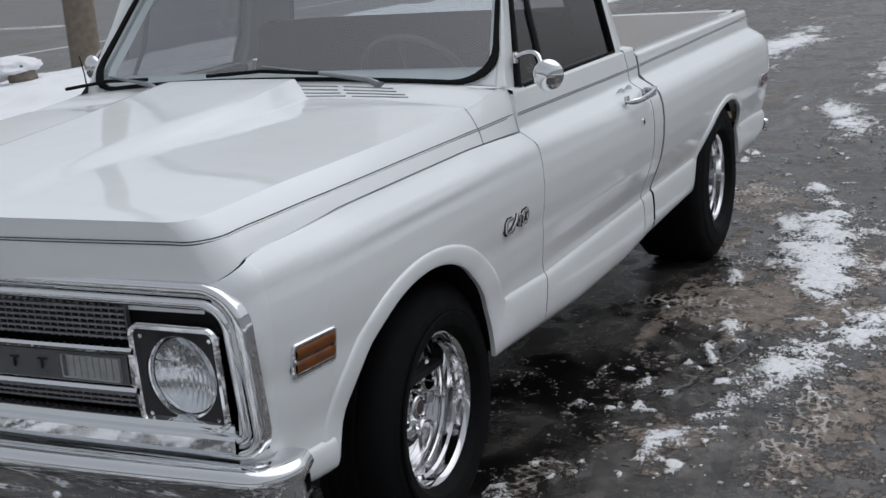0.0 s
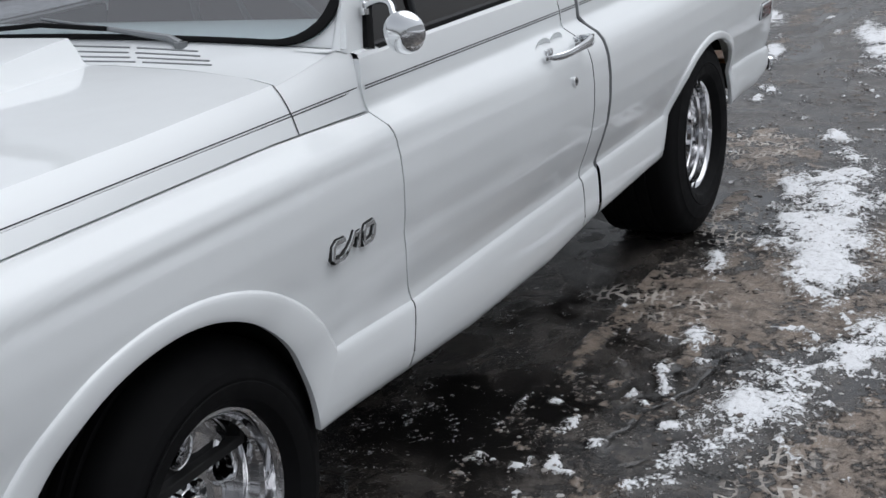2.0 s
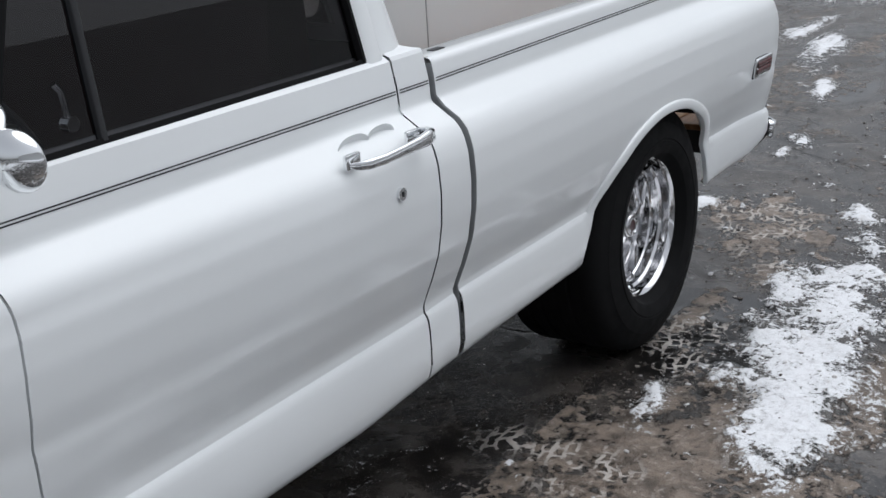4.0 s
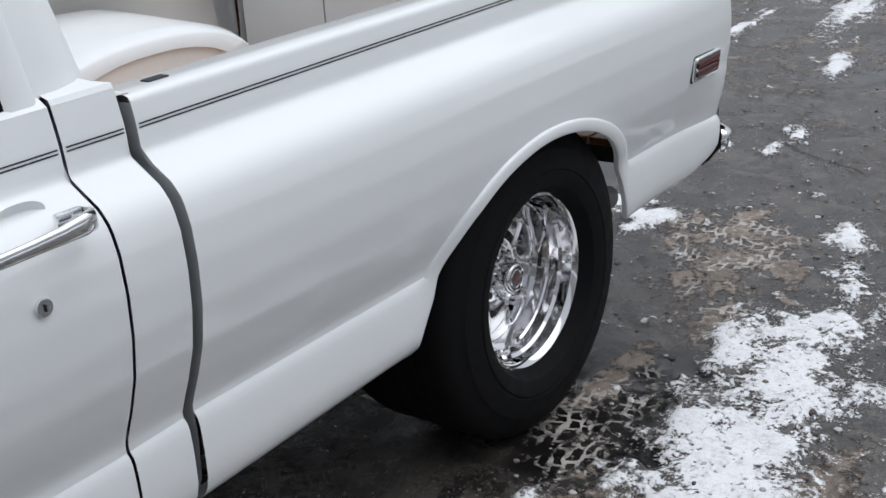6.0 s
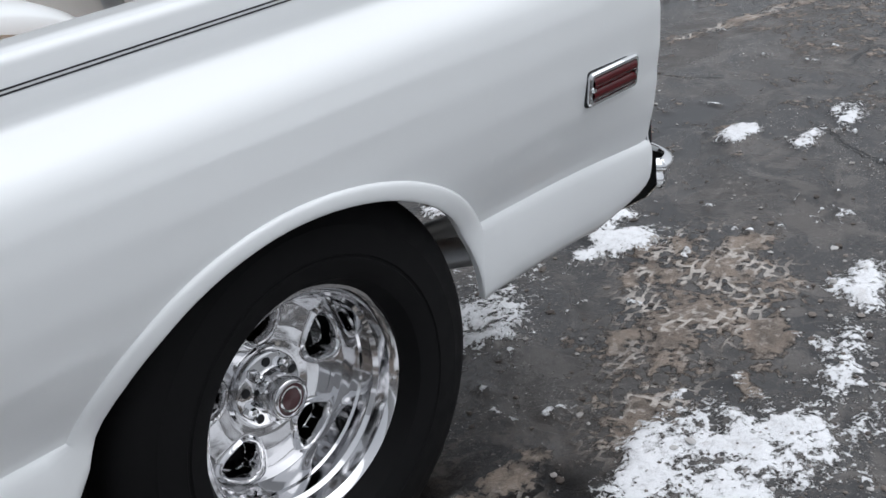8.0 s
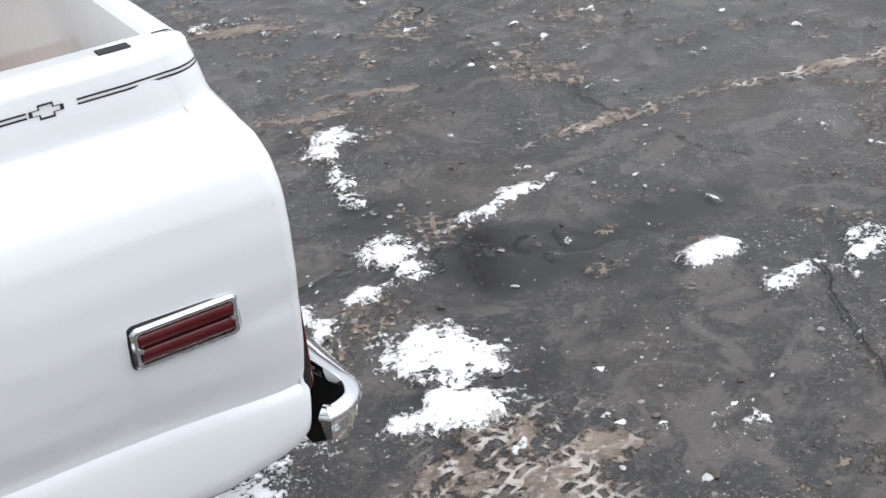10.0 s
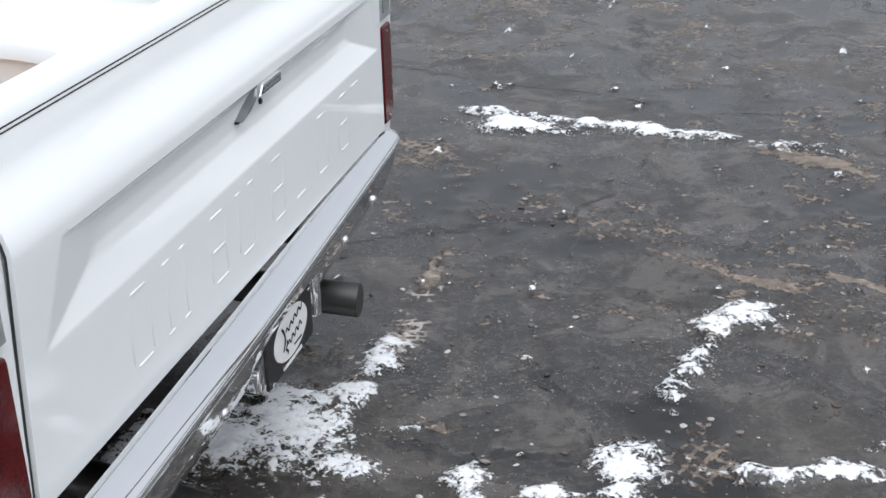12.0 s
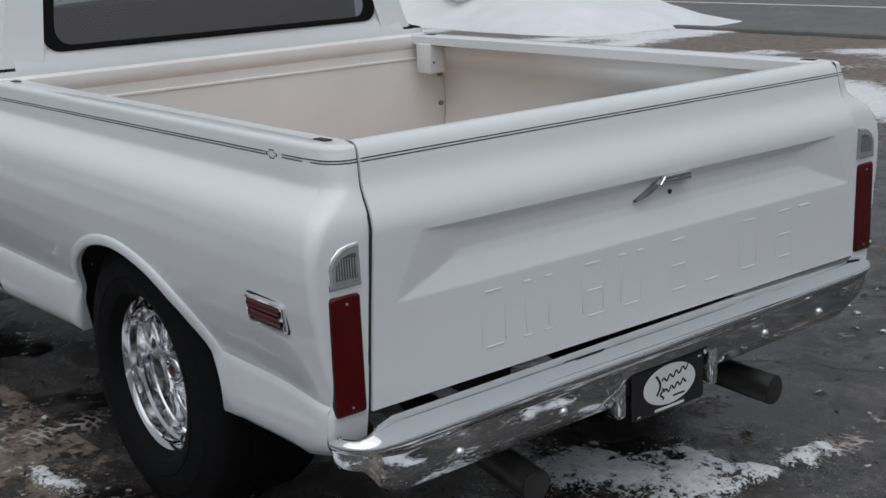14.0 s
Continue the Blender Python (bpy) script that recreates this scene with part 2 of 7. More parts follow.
def spread(lo, hi, step, far, grow=1.22):
    """Coordinates: even in the middle, ever wider apart to the horizon."""
    mid = list(np.arange(lo, hi, step))
    d, left, right = step, [], []
    a, b = lo, hi
    right.append(hi)
    while b < far:
        d = min(d * grow, 0.22 if b < 14 else 40)
        a, b = a - d, b + d
        left.append(a), right.append(b)
    return np.array(left[::-1] + mid + right)


gx, gy = spread(0.3, 6.6, 0.018, 400), spread(-2.1, 3.0, 0.018, 400)
GX, GY = np.meshgrid(gx, gy, indexing="ij")
# white patches: middle x, y, half lengths along and across, turn in degrees
LANE = [(1.08, -1.42, 0.26, 0.10, -20), (1.45, -1.55, 0.46, 0.13, -16), (1.85, -1.70, 0.25, 0.10, -10), (2.55, -1.48, 0.30, 0.10, 8), (3.05, -1.38, 0.48, 0.17, 16), (3.50, -1.36, 0.42, 0.22, 6), (3.30, -1.75, 0.5, 0.14, 4), (3.50, -1.16, 0.16, 0.07, 25)]
LANE += [(1.53, -1.24, 0.12, 0.03, 25), (0.99, -1.14, 0.05, 0.03, 30), (1.21, -1.09, 0.05, 0.03, 0), (1.11, -1.20, 0.04, 0.03, 0), (1.30, -0.90, 0.06, 0.03, 10), (2.55, -1.10, 0.12, 0.05, 10), (0.75, -1.30, 0.18, 0.05, -12), (1.86, -1.24, 0.09, 0.04, 20),
        (3.80, -0.44, 0.25, 0.16, 30), (4.30, -0.49, 0.17, 0.05, -10), (4.12, -1.26, 0.24, 0.08, 25), (4.42, -1.14, 0.13, 0.07, 20), (5.17, -0.35, 0.07, 0.04, 0), (5.20, -0.55, 0.13, 0.035, 10), (5.46, -0.57, 0.09, 0.05, 30), (3.78, -1.29, 0.07, 0.04, 0)]
TAIL = [(4.36, -0.26, 0.09, 0.08, 0), (4.46, -0.37, 0.09, 0.08, 0), (4.54, 0.18, 0.06, 0.11, 10), (4.77, 0.98, 0.09, 0.07, 20), (4.66, 0.72, 0.04, 0.20, -14), (4.28, 2.46, 0.48, 0.06, -10), (3.90, 2.40, 0.20, 0.09, 0), (3.76, 0.20, 0.20, 0.10, -20), (3.95, 0.05, 0.12, 0.06, 0),
        (3.89, 0.50, 0.05, 0.20, 0), (5.01, 0.27, 0.16, 0.04, 15), (5.10, 0.38, 0.05, 0.03, 0), (3.58, 0.06, 0.30, 0.14, 25), (4.22, 0.04, 0.05, 0.10, 0), (6.25, 2.12, 0.45, 0.05, -28), (4.00, 0.23, 0.14, 0.03, 20), (4.40, 0.06, 0.05, 0.03, 0)]
# the first two are unseen snow, added to bounce light to side and nose
FAR_AND_BOUNCE = [(1.0, -9.6, 16.0, 3.4, 0), (-4.6, -0.8, 3.2, 4.2, 0), (8.0, 0.1, 0.7, 0.12, 10), (8.6, 0.4, 0.6, 0.10, 0), (7.0, -0.9, 0.8, 0.14, 15), (9.8, -1.0, 1.2, 0.22, 0), (12.5, 0.5, 2.0, 0.30, 0), (6.3, -1.5, 0.9, 0.14, 5), (0.3, 6.2, 1.4, 0.6, 0), (3.4, 5.9, 2.6, 0.7, -8), (6.6, -0.3, 0.25, 0.05, 15), (7.3, 0.5, 0.3, 0.05, 0)]
# brown slush thrown up by tyres
SLUSH = [(3.98, -0.86, 0.42, 0.22, 15), (2.35, -1.35, 0.40, 0.18, 10), (2.17, -1.22, 0.38, 0.78, -8), (2.02, -0.85, 0.16, 0.10, 0), (2.55, -1.14, 0.16, 0.09, 0), (0.78, -1.30, 0.32, 0.13, 5), (1.05, -1.76, 0.55, 0.22, -8), (3.80, -0.90, 0.24, 0.09, 10), (4.45, -0.79, 0.22, 0.07, 5), (4.14, -0.67, 0.20, 0.06, 20), (3.68, -1.00, 0.24, 0.12, 20), (4.03, -1.10, 0.28, 0.07, 20)]
SLUSH += [(1.80, -1.26, 0.16, 0.06, 0), (1.70, -0.95, 0.25, 0.05, 0), (5.40, 0.50, 0.46, 0.065, -3), (4.83, 1.17, 0.13, 0.035, -20), (3.89, 1.03, 0.035, 0.26, 0), (3.90, 0.70, 0.05, 0.25, 0), (4.10, 0.27, 0.13, 0.05, 0), (4.94, 2.21, 0.26, 0.05, -25), (4.70, 0.88, 0.04, 0.28, -14),
         (6.25, 0.36, 0.60, 0.065, -14), (5.10, 1.22, 0.20, 0.03, -25), (2.9, -1.62, 0.5, 0.10, 0), (3.3, -0.95, 0.25, 0.06, 0)]
# prints of tyre treads pressed into the slush
TREADS = [(4.20, -0.80, 0.50, 0.28, 20), (3.72, -0.98, 0.34, 0.16, 20), (4.42, -0.74, 0.30, 0.12, 10), (2.12, -1.05, 0.30, 0.18, 70), (3.02, -1.02, 0.40, 0.13, 5), (2.55, -1.42, 0.35, 0.12, 12), (3.90, 0.80, 0.09, 0.38, 0), (5.45, 0.50, 0.45, 0.05, -3), (6.25, 0.36, 0.55, 0.05, -14), (0.95, -1.65, 0.50, 0.16, -8)]
# standing water; the strips along the truck's near side also paint its shade
PUDDLES_SHADE = [(5.2, 2.6, 0.60, 0.20, -5), (3.6, 2.75, 0.30, 0.35, 0), (5.15, 1.78, 0.50, 0.24, -10), (3.98, 1.75, 0.22, 0.42, 0), (4.35, 1.35, 0.30, 0.14, 20), (3.36, -1.02, 0.42, 0.24, 0), (3.78, -1.12, 0.30, 0.14, 10), (4.75, 2.85, 0.75, 0.34, -10), (4.02, 1.58, 0.20, 0.35, 10), (5.35, 1.22, 0.32, 0.28, 20), (5.50, 1.95, 0.40, 0.22, -15), (4.80, -0.05, 0.28, 0.40, 10), (3.75, 1.60, 0.14, 0.5, 0), (1.00, -0.92, 1.5, 0.34, -2), (2.9, -1.0, 0.5, 0.2, 0), (1.5, -1.25, 0.5, 0.12, 0), (2.75, -1.22, 0.35, 0.10, 5), (1.25, -1.02, 0.55, 0.22, -8), (2.95, -1.08, 0.40, 0.16, 6), (1.70, -1.34, 0.20, 0.10, 0), (5.2, -0.1, 0.5, 0.14, 0),
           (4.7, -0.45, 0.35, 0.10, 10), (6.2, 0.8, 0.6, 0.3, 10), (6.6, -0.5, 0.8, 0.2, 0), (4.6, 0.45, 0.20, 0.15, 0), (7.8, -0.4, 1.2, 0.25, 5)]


def field(blobs):
    out = np.full(GX.shape, -3.0)
    for x, y, a, b, turn in blobs:
        c, s = math.cos(radians(turn)), math.sin(radians(turn))
        dx, dy = GX - x, GY - y
        u, v = (dx * c + dy * s) / a, (-dx * s + dy * c) / b
        out = np.maximum(out, 1.0 - np.sqrt(u * u + v * v))
    return out


n1, n2, n3 = fbm(GX, GY, 3.2, 5, 11), fbm(GX, GY, 9.0, 4, 31), fbm(GX, GY, 0.8, 4, 51)
n4 = fbm(GX, GY * 1.6, 20.0, 3, 131)
edge = (n1 - 0.5) * 2.0 + (n2 - 0.5) * 1.7 + (n4 - 0.5) * 1.0
snow = np.clip(field(LANE + TAIL + FAR_AND_BOUNCE) * 0.95 + edge * 0.9 + 0.06, -1.0, 1.1)
# scattered crumbs of ice along the lane and behind the truck
crumb = fbm(GX, GY, 16.0, 3, 71)
zone = np.clip(1.2 - np.abs(GY + 1.25) / 0.75, 0, 1) * np.clip((GX - 0.2) / 0.3, 0, 1) + 0.5 * np.clip(1.2 - np.hypot((GX - 4.6) / 1.6, (GY - 0.3) / 1.6), 0, 1)
zone = np.clip(zone, 0, 1)
snow = np.maximum(snow, np.clip((crumb - 0.80 + 0.05 * zone + 0.10 * (n3 - 0.5)) * 9, -1, 0.8))
under = (GX > -0.6) & (GX < 3.40) & (GY > -0.90) & (GY < 0.93)
snow = np.where(under, np.minimum(snow, -0.3), snow)
slush = np.clip(field(SLUSH) * 0.9 + edge * 0.75 + 0.22, -1.0, 1.1)
slush = np.maximum(slush, np.clip((n1 - 0.55) * 3 + (n2 - 0.5) * 2.5 + (n3 - 0.5) * 1.5, -1, 0.32))
slush = np.where(under, np.minimum(slush, -0.2), slush)
water_shade = np.clip(field(PUDDLES_SHADE) + (n1 - 0.5) * 2.4 + 0.15, 0, 1) * np.clip(1 - 2 * np.maximum(snow, slush * 0.5), 0, 1)
# verge before the road: old snow over dirt
verge = np.clip((GY - 5.6 + (n3 - 0.5) * 2.5) / 0.8, 0, 1) * np.clip((10.6 - GY) / 0.4, 0, 1)
slush = np.maximum(slush, verge * 1.1 - 0.1)
snow = np.where(verge > 0.3, np.maximum(snow, np.clip((n3 - 0.42) * 6 + (GX - 1.0) * 0.12, -1, 1)), snow)
s0, b0 = np.clip(snow * 2.5, 0, 1), np.clip(slush * 2.0, 0, 1)
tread = np.clip(field(TREADS) * 2.2 + (n1 - 0.5) * 1.6, 0, 1)
height = (n2 - 0.5) * 0.005 * (1 - water_shade) + 0.012 * s0 * (0.5 + n2) + 0.007 * b0 * n1 + 0.010 * (fbm(GX, GY, 24, 3, 91) - 0.5) * np.maximum(b0, s0 * 0.6)
calm = np.clip(np.hypot(GX - 3, GY) / 30 - 0.3, 0, 1)
height = height * (1 - calm)
road_t = np.clip((GY - 10.5) / 0.12, 0, 1)
height = height * (1 - road_t) - 0.03 * road_t
for wx, wy, wr in ((0.0, -0.80, 0.14), (0.0, 0.80, 0.14), (2.915, -0.79, 0.2), (2.915, 0.79, 0.2)):
    near_w = (np.abs(GX - wx) < 0.16) & (np.abs(GY - wy) < wr)
    height = np.where(near_w, np.minimum(height, 0.0), height)


def asphalt():
    m = bpy.data.materials.new("wet_asphalt_and_snow")
    m.use_nodes = True
    n, l = m.node_tree.nodes, m.node_tree.links
    b = n["Principled BSDF"]
    co = n.new("ShaderNodeTexCoord")

    def tex(scale, detail=8, rough=0.6, distortion=0.0):
        t = n.new("ShaderNodeTexNoise")
        t.inputs["Scale"].default_value, t.inputs["Detail"].default_value, t.inputs["Roughness"].default_value, t.inputs["Distortion"].default_value = scale, detail, rough, distortion
        l.new(co.outputs["Object"], t.inputs["Vector"])
        return t.outputs["Fac"]

    def math_node(op, a, b_, clamp=False):
        q = n.new("ShaderNodeMath")
        q.operation, q.use_clamp = op, clamp
        for i, v in enumerate((a, b_)):
            if isinstance(v, (int, float)):
                q.inputs[i].default_value = v
            else:
                l.new(v, q.inputs[i])
        return q.outputs[0]

    def ramp(v, lo, hi, a=0.0, b_=1.0):
        q = n.new("ShaderNodeMapRange")
        q.interpolation_type = "SMOOTHSTEP"
        for k, x in (("From Min", lo), ("From Max", hi), ("To Min", a), ("To Max", b_)):
            q.inputs[k].default_value = x
        l.new(v, q.inputs["Value"])
        return q.outputs[0]

    def mix(f, a, b_):
        q = n.new("ShaderNodeMix")
        q.data_type = "RGBA"
        if isinstance(f, float):
            q.inputs["Factor"].default_value = f
        else:
            l.new(f, q.inputs["Factor"])
        for k, v in (("A", a), ("B", b_)):
            if isinstance(v, tuple):
                q.inputs[k].default_value = (*v, 1)
            else:
                l.new(v, q.inputs[k])
        return q.outputs["Result"]

    att = {}
    for k in ("snow", "slush", "road", "water_shade", "tread"):
        a = n.new("ShaderNodeAttribute")
        a.attribute_name = k
        att[k] = a.outputs["Fac"]
    fine, mid, big, grit = tex(42, 10, 0.7), tex(13, 8, 0.65, 0.6), tex(1.7, 6, 0.6, 0.4), tex(240, 3)
    flake = tex(26, 6, 0.7, 1.6)
    stone = mix(ramp(big, 0.35, 0.68), (0.012, 0.0125, 0.014), (0.027, 0.0245, 0.022))
    stone = mix(ramp(tex(0.9, 7, 0.62, 0.8), 0.44, 0.62), stone, (0.044, 0.037, 0.031))
    stone = mix(ramp(tex(4.6, 10, 0.68, 1.2), 0.49, 0.57, 0, 0.9), stone, (0.105, 0.093, 0.083))
    stone = mix(ramp(tex(2.3, 8, 0.62, 0.9), 0.53, 0.60, 0, 0.85), stone, (0.0095, 0.0098, 0.011))
    stone = mix(ramp(flake, 0.50, 0.60, 0, 0.75), stone, (0.080, 0.068, 0.059))
    stone = mix(ramp(fine, 0.50, 0.78), stone, (0.050, 0.046, 0.042))
    stone = mix(ramp(grit, 0.62, 0.76, 0, 0.35), stone, (0.12, 0.115, 0.11))
    # cracks
    v = n.new("ShaderNodeTexVoronoi")
    v.feature, v.distance = "DISTANCE_TO_EDGE", "EUCLIDEAN"
    v.inputs["Scale"].default_value = 0.55
    mp = n.new("ShaderNodeMixRGB")
    mp.blend_type = "ADD"
    mp.inputs["Fac"].default_value = 0.35
    nz = n.new("ShaderNodeTexNoise")
    nz.inputs["Scale"].default_value, nz.inputs["Detail"].default_value = 3.0, 6
    l.new(co.outputs["Object"], nz.inputs["Vector"]), l.new(co.outputs["Object"], mp.inputs["Color1"]), l.new(nz.outputs["Color"], mp.inputs["Color2"]), l.new(mp.outputs[0], v.inputs["Vector"])
    crack = ramp(v.outputs["Distance"], 0.002, 0.009, 1, 0)
    crack = math_node("MULTIPLY", crack, ramp(big, 0.45, 0.55))
    stone = mix(0.22, stone, (0.012, 0.012, 0.013))
    stone = mix(crack, stone, (0.006, 0.006, 0.006))
    roadc = mix(ramp(big, 0.3, 0.7), (0.115, 0.115, 0.118), (0.155, 0.152, 0.150))
    pool_shade = ramp(att["water_shade"], 0.20, 0.95)
    stone = mix(ramp(tex(70, 4, 0.6, 2.0), 0.60, 0.68, 0, 0.6), stone, (0.15, 0.135, 0.12))
    chips = math_node("MULTIPLY", ramp(tex(120, 3, 0.55, 1.2), 0.63, 0.68), ramp(tex(3.1, 4, 0.6), 0.46, 0.60))
    stone = mix(chips, stone, (0.33, 0.31, 0.29))
    # near black in standing water and in the painted shade beside the truck
    stone = mix(pool_shade, stone, (0.0085, 0.0080, 0.0078))
    stone = mix(att["road"], stone, roadc)
    brown = mix(ramp(mid, 0.35, 0.65), (0.080, 0.060, 0.045), (0.235, 0.185, 0.145))
    brown = mix(ramp(fine, 0.52, 0.74), brown, (0.42, 0.37, 0.325))
    brown = mix(ramp(flake, 0.30, 0.42, 1, 0), brown, (0.040, 0.033, 0.028))
    white = mix(ramp(fine, 0.30, 0.55), (0.60, 0.60, 0.61), (0.82, 0.83, 0.85))
    white = mix(ramp(mid, 0.60, 0.80, 0, 0.7), white, (0.50, 0.46, 0.42))
    # tread prints pressed into the slush
    def band(turn, scale):
        mpn, w = n.new("ShaderNodeMapping"), n.new("ShaderNodeTexWave")
        mpn.inputs["Rotation"].default_value = (0, 0, radians(turn))
        w.inputs["Scale"].default_value, w.inputs["Distortion"].default_value, w.inputs["Detail"].default_value, w.inputs["Detail Scale"].default_value = scale, 4.5, 4, 1.3
        l.new(co.outputs["Object"], mpn.inputs["Vector"]), l.new(mpn.outputs[0], w.inputs["Vector"])
        return w.outputs["Fac"]
    brick, turn, shift = n.new("ShaderNodeTexBrick"), n.new("ShaderNodeMapping"), n.new("ShaderNodeMixRGB")
    turn.inputs["Rotation"].default_value = (0, 0, radians(-14))
    shift.blend_type, shift.inputs["Fac"].default_value = "ADD", 0.14
    wob = n.new("ShaderNodeTexNoise")
    wob.inputs["Scale"].default_value, wob.inputs["Detail"].default_value = 7.0, 5
    for k, x in (("Scale", 1.0), ("Mortar Size", 0.0065), ("Mortar Smooth", 0.25), ("Brick Width", 0.052), ("Row Height", 0.034)):
        brick.inputs[k].default_value = x
    l.new(co.outputs["Object"], wob.inputs["Vector"]), l.new(co.outputs["Object"], shift.inputs["Color1"]), l.new(wob.outputs["Color"], shift.inputs["Color2"])
    l.new(shift.outputs[0], turn.inputs["Vector"]), l.new(turn.outputs[0], brick.inputs["Vector"])
    grid_ = math_node("MULTIPLY", math_node("MULTIPLY", brick.outputs["Fac"], att["tread"]), ramp(tex(9, 6, 0.65), 0.46, 0.57))
    prints = math_node("MAXIMUM", ramp(band(25, 9.0), 0.62, 0.85), ramp(band(-52, 8.0), 0.66, 0.88))
    prints = math_node("MULTIPLY", prints, ramp(tex(2.6, 3, 0.5), 0.53, 0.62))
    ms = math_node("ADD", att["slush"], math_node("MULTIPLY", math_node("SUBTRACT", mid, 0.5), 1.5))
    ms = math_node("ADD", ms, math_node("MULTIPLY", math_node("SUBTRACT", fine, 0.5), 2.0))
    near = ramp(att["slush"], -0.35, 0.15)
    lace = math_node("MULTIPLY", prints, near)
    ms = math_node("ADD", ms, math_node("MULTIPLY", lace, 0.32))
    ms = math_node("SUBTRACT", ms, math_node("MULTIPLY", near, 0.22))
    # the pressed cells between the ridges show the asphalt
    ms = math_node("SUBTRACT", ms, math_node("MULTIPLY", math_node("SUBTRACT", 1.0, brick.outputs["Fac"]), math_node("MULTIPLY", att["tread"], 0.22)))
    ms = ramp(ms, 0.12, 0.34)
    mw = math_node("ADD", math_node("SUBTRACT", att["snow"], 0.10), math_node("MULTIPLY", math_node("SUBTRACT", mid, 0.5), 2.3))
    mw = math_node("ADD", mw, math_node("MULTIPLY", math_node("SUBTRACT", fine, 0.5), 2.6))
    mw = math_node("ADD", mw, math_node("MULTIPLY", math_node("SUBTRACT", flake, 0.5), 1.5))
    mw = math_node("ADD", mw, math_node("MULTIPLY", math_node("SUBTRACT", tex(85, 4, 0.6, 0.8), 0.5), 2.2))
    mw = math_node("ADD", mw, math_node("MULTIPLY", lace, 0.16))
    rim = ramp(mw, 0.02, 0.26)
    mw = ramp(mw, 0.08, 0.42)
    brown = mix(rim, brown, (0.44, 0.42, 0.40))
    brown = mix(math_node("MULTIPLY", grid_, 0.95), brown, (0.52, 0.48, 0.44))
    ms = math_node("MAXIMUM", math_node("MAXIMUM", ms, math_node("MULTIPLY", rim, 0.85)), math_node("MULTIPLY", grid_, 0.9))
    col = mix(mw, mix(ms, stone, brown), white)
    l.new(col, b.inputs["Base Color"])
    damp = ramp(tex(2.3, 8, 0.62, 0.9), 0.42, 0.56, 0.40, 0.13)
    wet = mix(pool_shade, damp, (0.10, 0.10, 0.10))
    rough = mix(mw, mix(ms, wet, (0.50, 0.50, 0.50)), (0.75, 0.75, 0.75))
    rough = mix(att["road"], rough, (0.6, 0.6, 0.6))
    l.new(rough, b.inputs["Roughness"])
    b.inputs["Specular IOR Level"].default_value = 0.62
    dry = math_node("MAXIMUM", ms, mw)
    rough_ = math_node("SUBTRACT", math_node("MULTIPLY", dry, 0.8), math_node("MULTIPLY", mw, 0.45))
    h = math_node("ADD", math_node("MULTIPLY", fine, math_node("ADD", rough_, 0.05)), math_node("MULTIPLY", grit, 0.07))
    h = math_node("ADD", h, math_node("MULTIPLY", ms, 0.35))
    h = math_node("ADD", h, math_node("MULTIPLY", mw, 0.6))
    h = math_node("ADD", h, math_node("MULTIPLY", flake, 0.16))
    h = math_node("SUBTRACT", h, math_node("MULTIPLY", crack, 0.6))
    h = math_node("MULTIPLY", h, math_node("SUBTRACT", 1.0, math_node("MULTIPLY", pool_shade, math_node("SUBTRACT", 0.88, math_node("MINIMUM", dry, 0.88)))))
    bp = n.new("ShaderNodeBump")
    bp.inputs["Strength"].default_value, bp.inputs["Distance"].default_value = 0.8, 0.014
    l.new(h, bp.inputs["Height"]), l.new(bp.outputs[0], b.inputs["Normal"])
    return m


me = bpy.data.meshes.new("ground")
nx_, ny_ = GX.shape
idx = np.arange(nx_ * ny_).reshape(nx_, ny_)
quads = np.stack([idx[:-1, :-1], idx[1:, :-1], idx[1:, 1:], idx[:-1, 1:]], -1).reshape(-1, 4)
me.from_pydata(np.stack([GX, GY, height], -1).reshape(-1, 3), [], quads)
for key, val in (("snow", snow), ("slush", slush), ("road", road_t), ("water_shade", water_shade), ("tread", tread)):
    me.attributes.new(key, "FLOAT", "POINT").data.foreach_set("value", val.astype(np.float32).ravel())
me.materials.append(asphalt())
me.shade_smooth()
ground = tagged(new("ground", me), "wet dark asphalt with patches of snow and brown slush", kind="structure")


# loose crumbs of ice and dirty slush
def crumb_material():
    m = material("ice_crumbs", (0.5, 0.5, 0.5), 0.6, bump=0.6, bump_scale=120)
    n, l = m.node_tree.nodes, m.node_tree.links
    g, r = n.new("ShaderNodeNewGeometry"), n.new("ShaderNodeValToRGB")
    r.color_ramp.elements[0].position, r.color_ramp.elements[0].color = 0.15, (0.06, 0.048, 0.040, 1)
    r.color_ramp.elements[1].position, r.color_ramp.elements[1].color = 0.99, (0.50, 0.49, 0.48, 1)
    e = r.color_ramp.elements.new(0.6)
    e.color = (0.17, 0.145, 0.125, 1)
    l.new(g.outputs["Random Per Island"], r.inputs["Fac"]), l.new(r.outputs[0], n["Principled BSDF"].inputs["Base Color"])
    return m


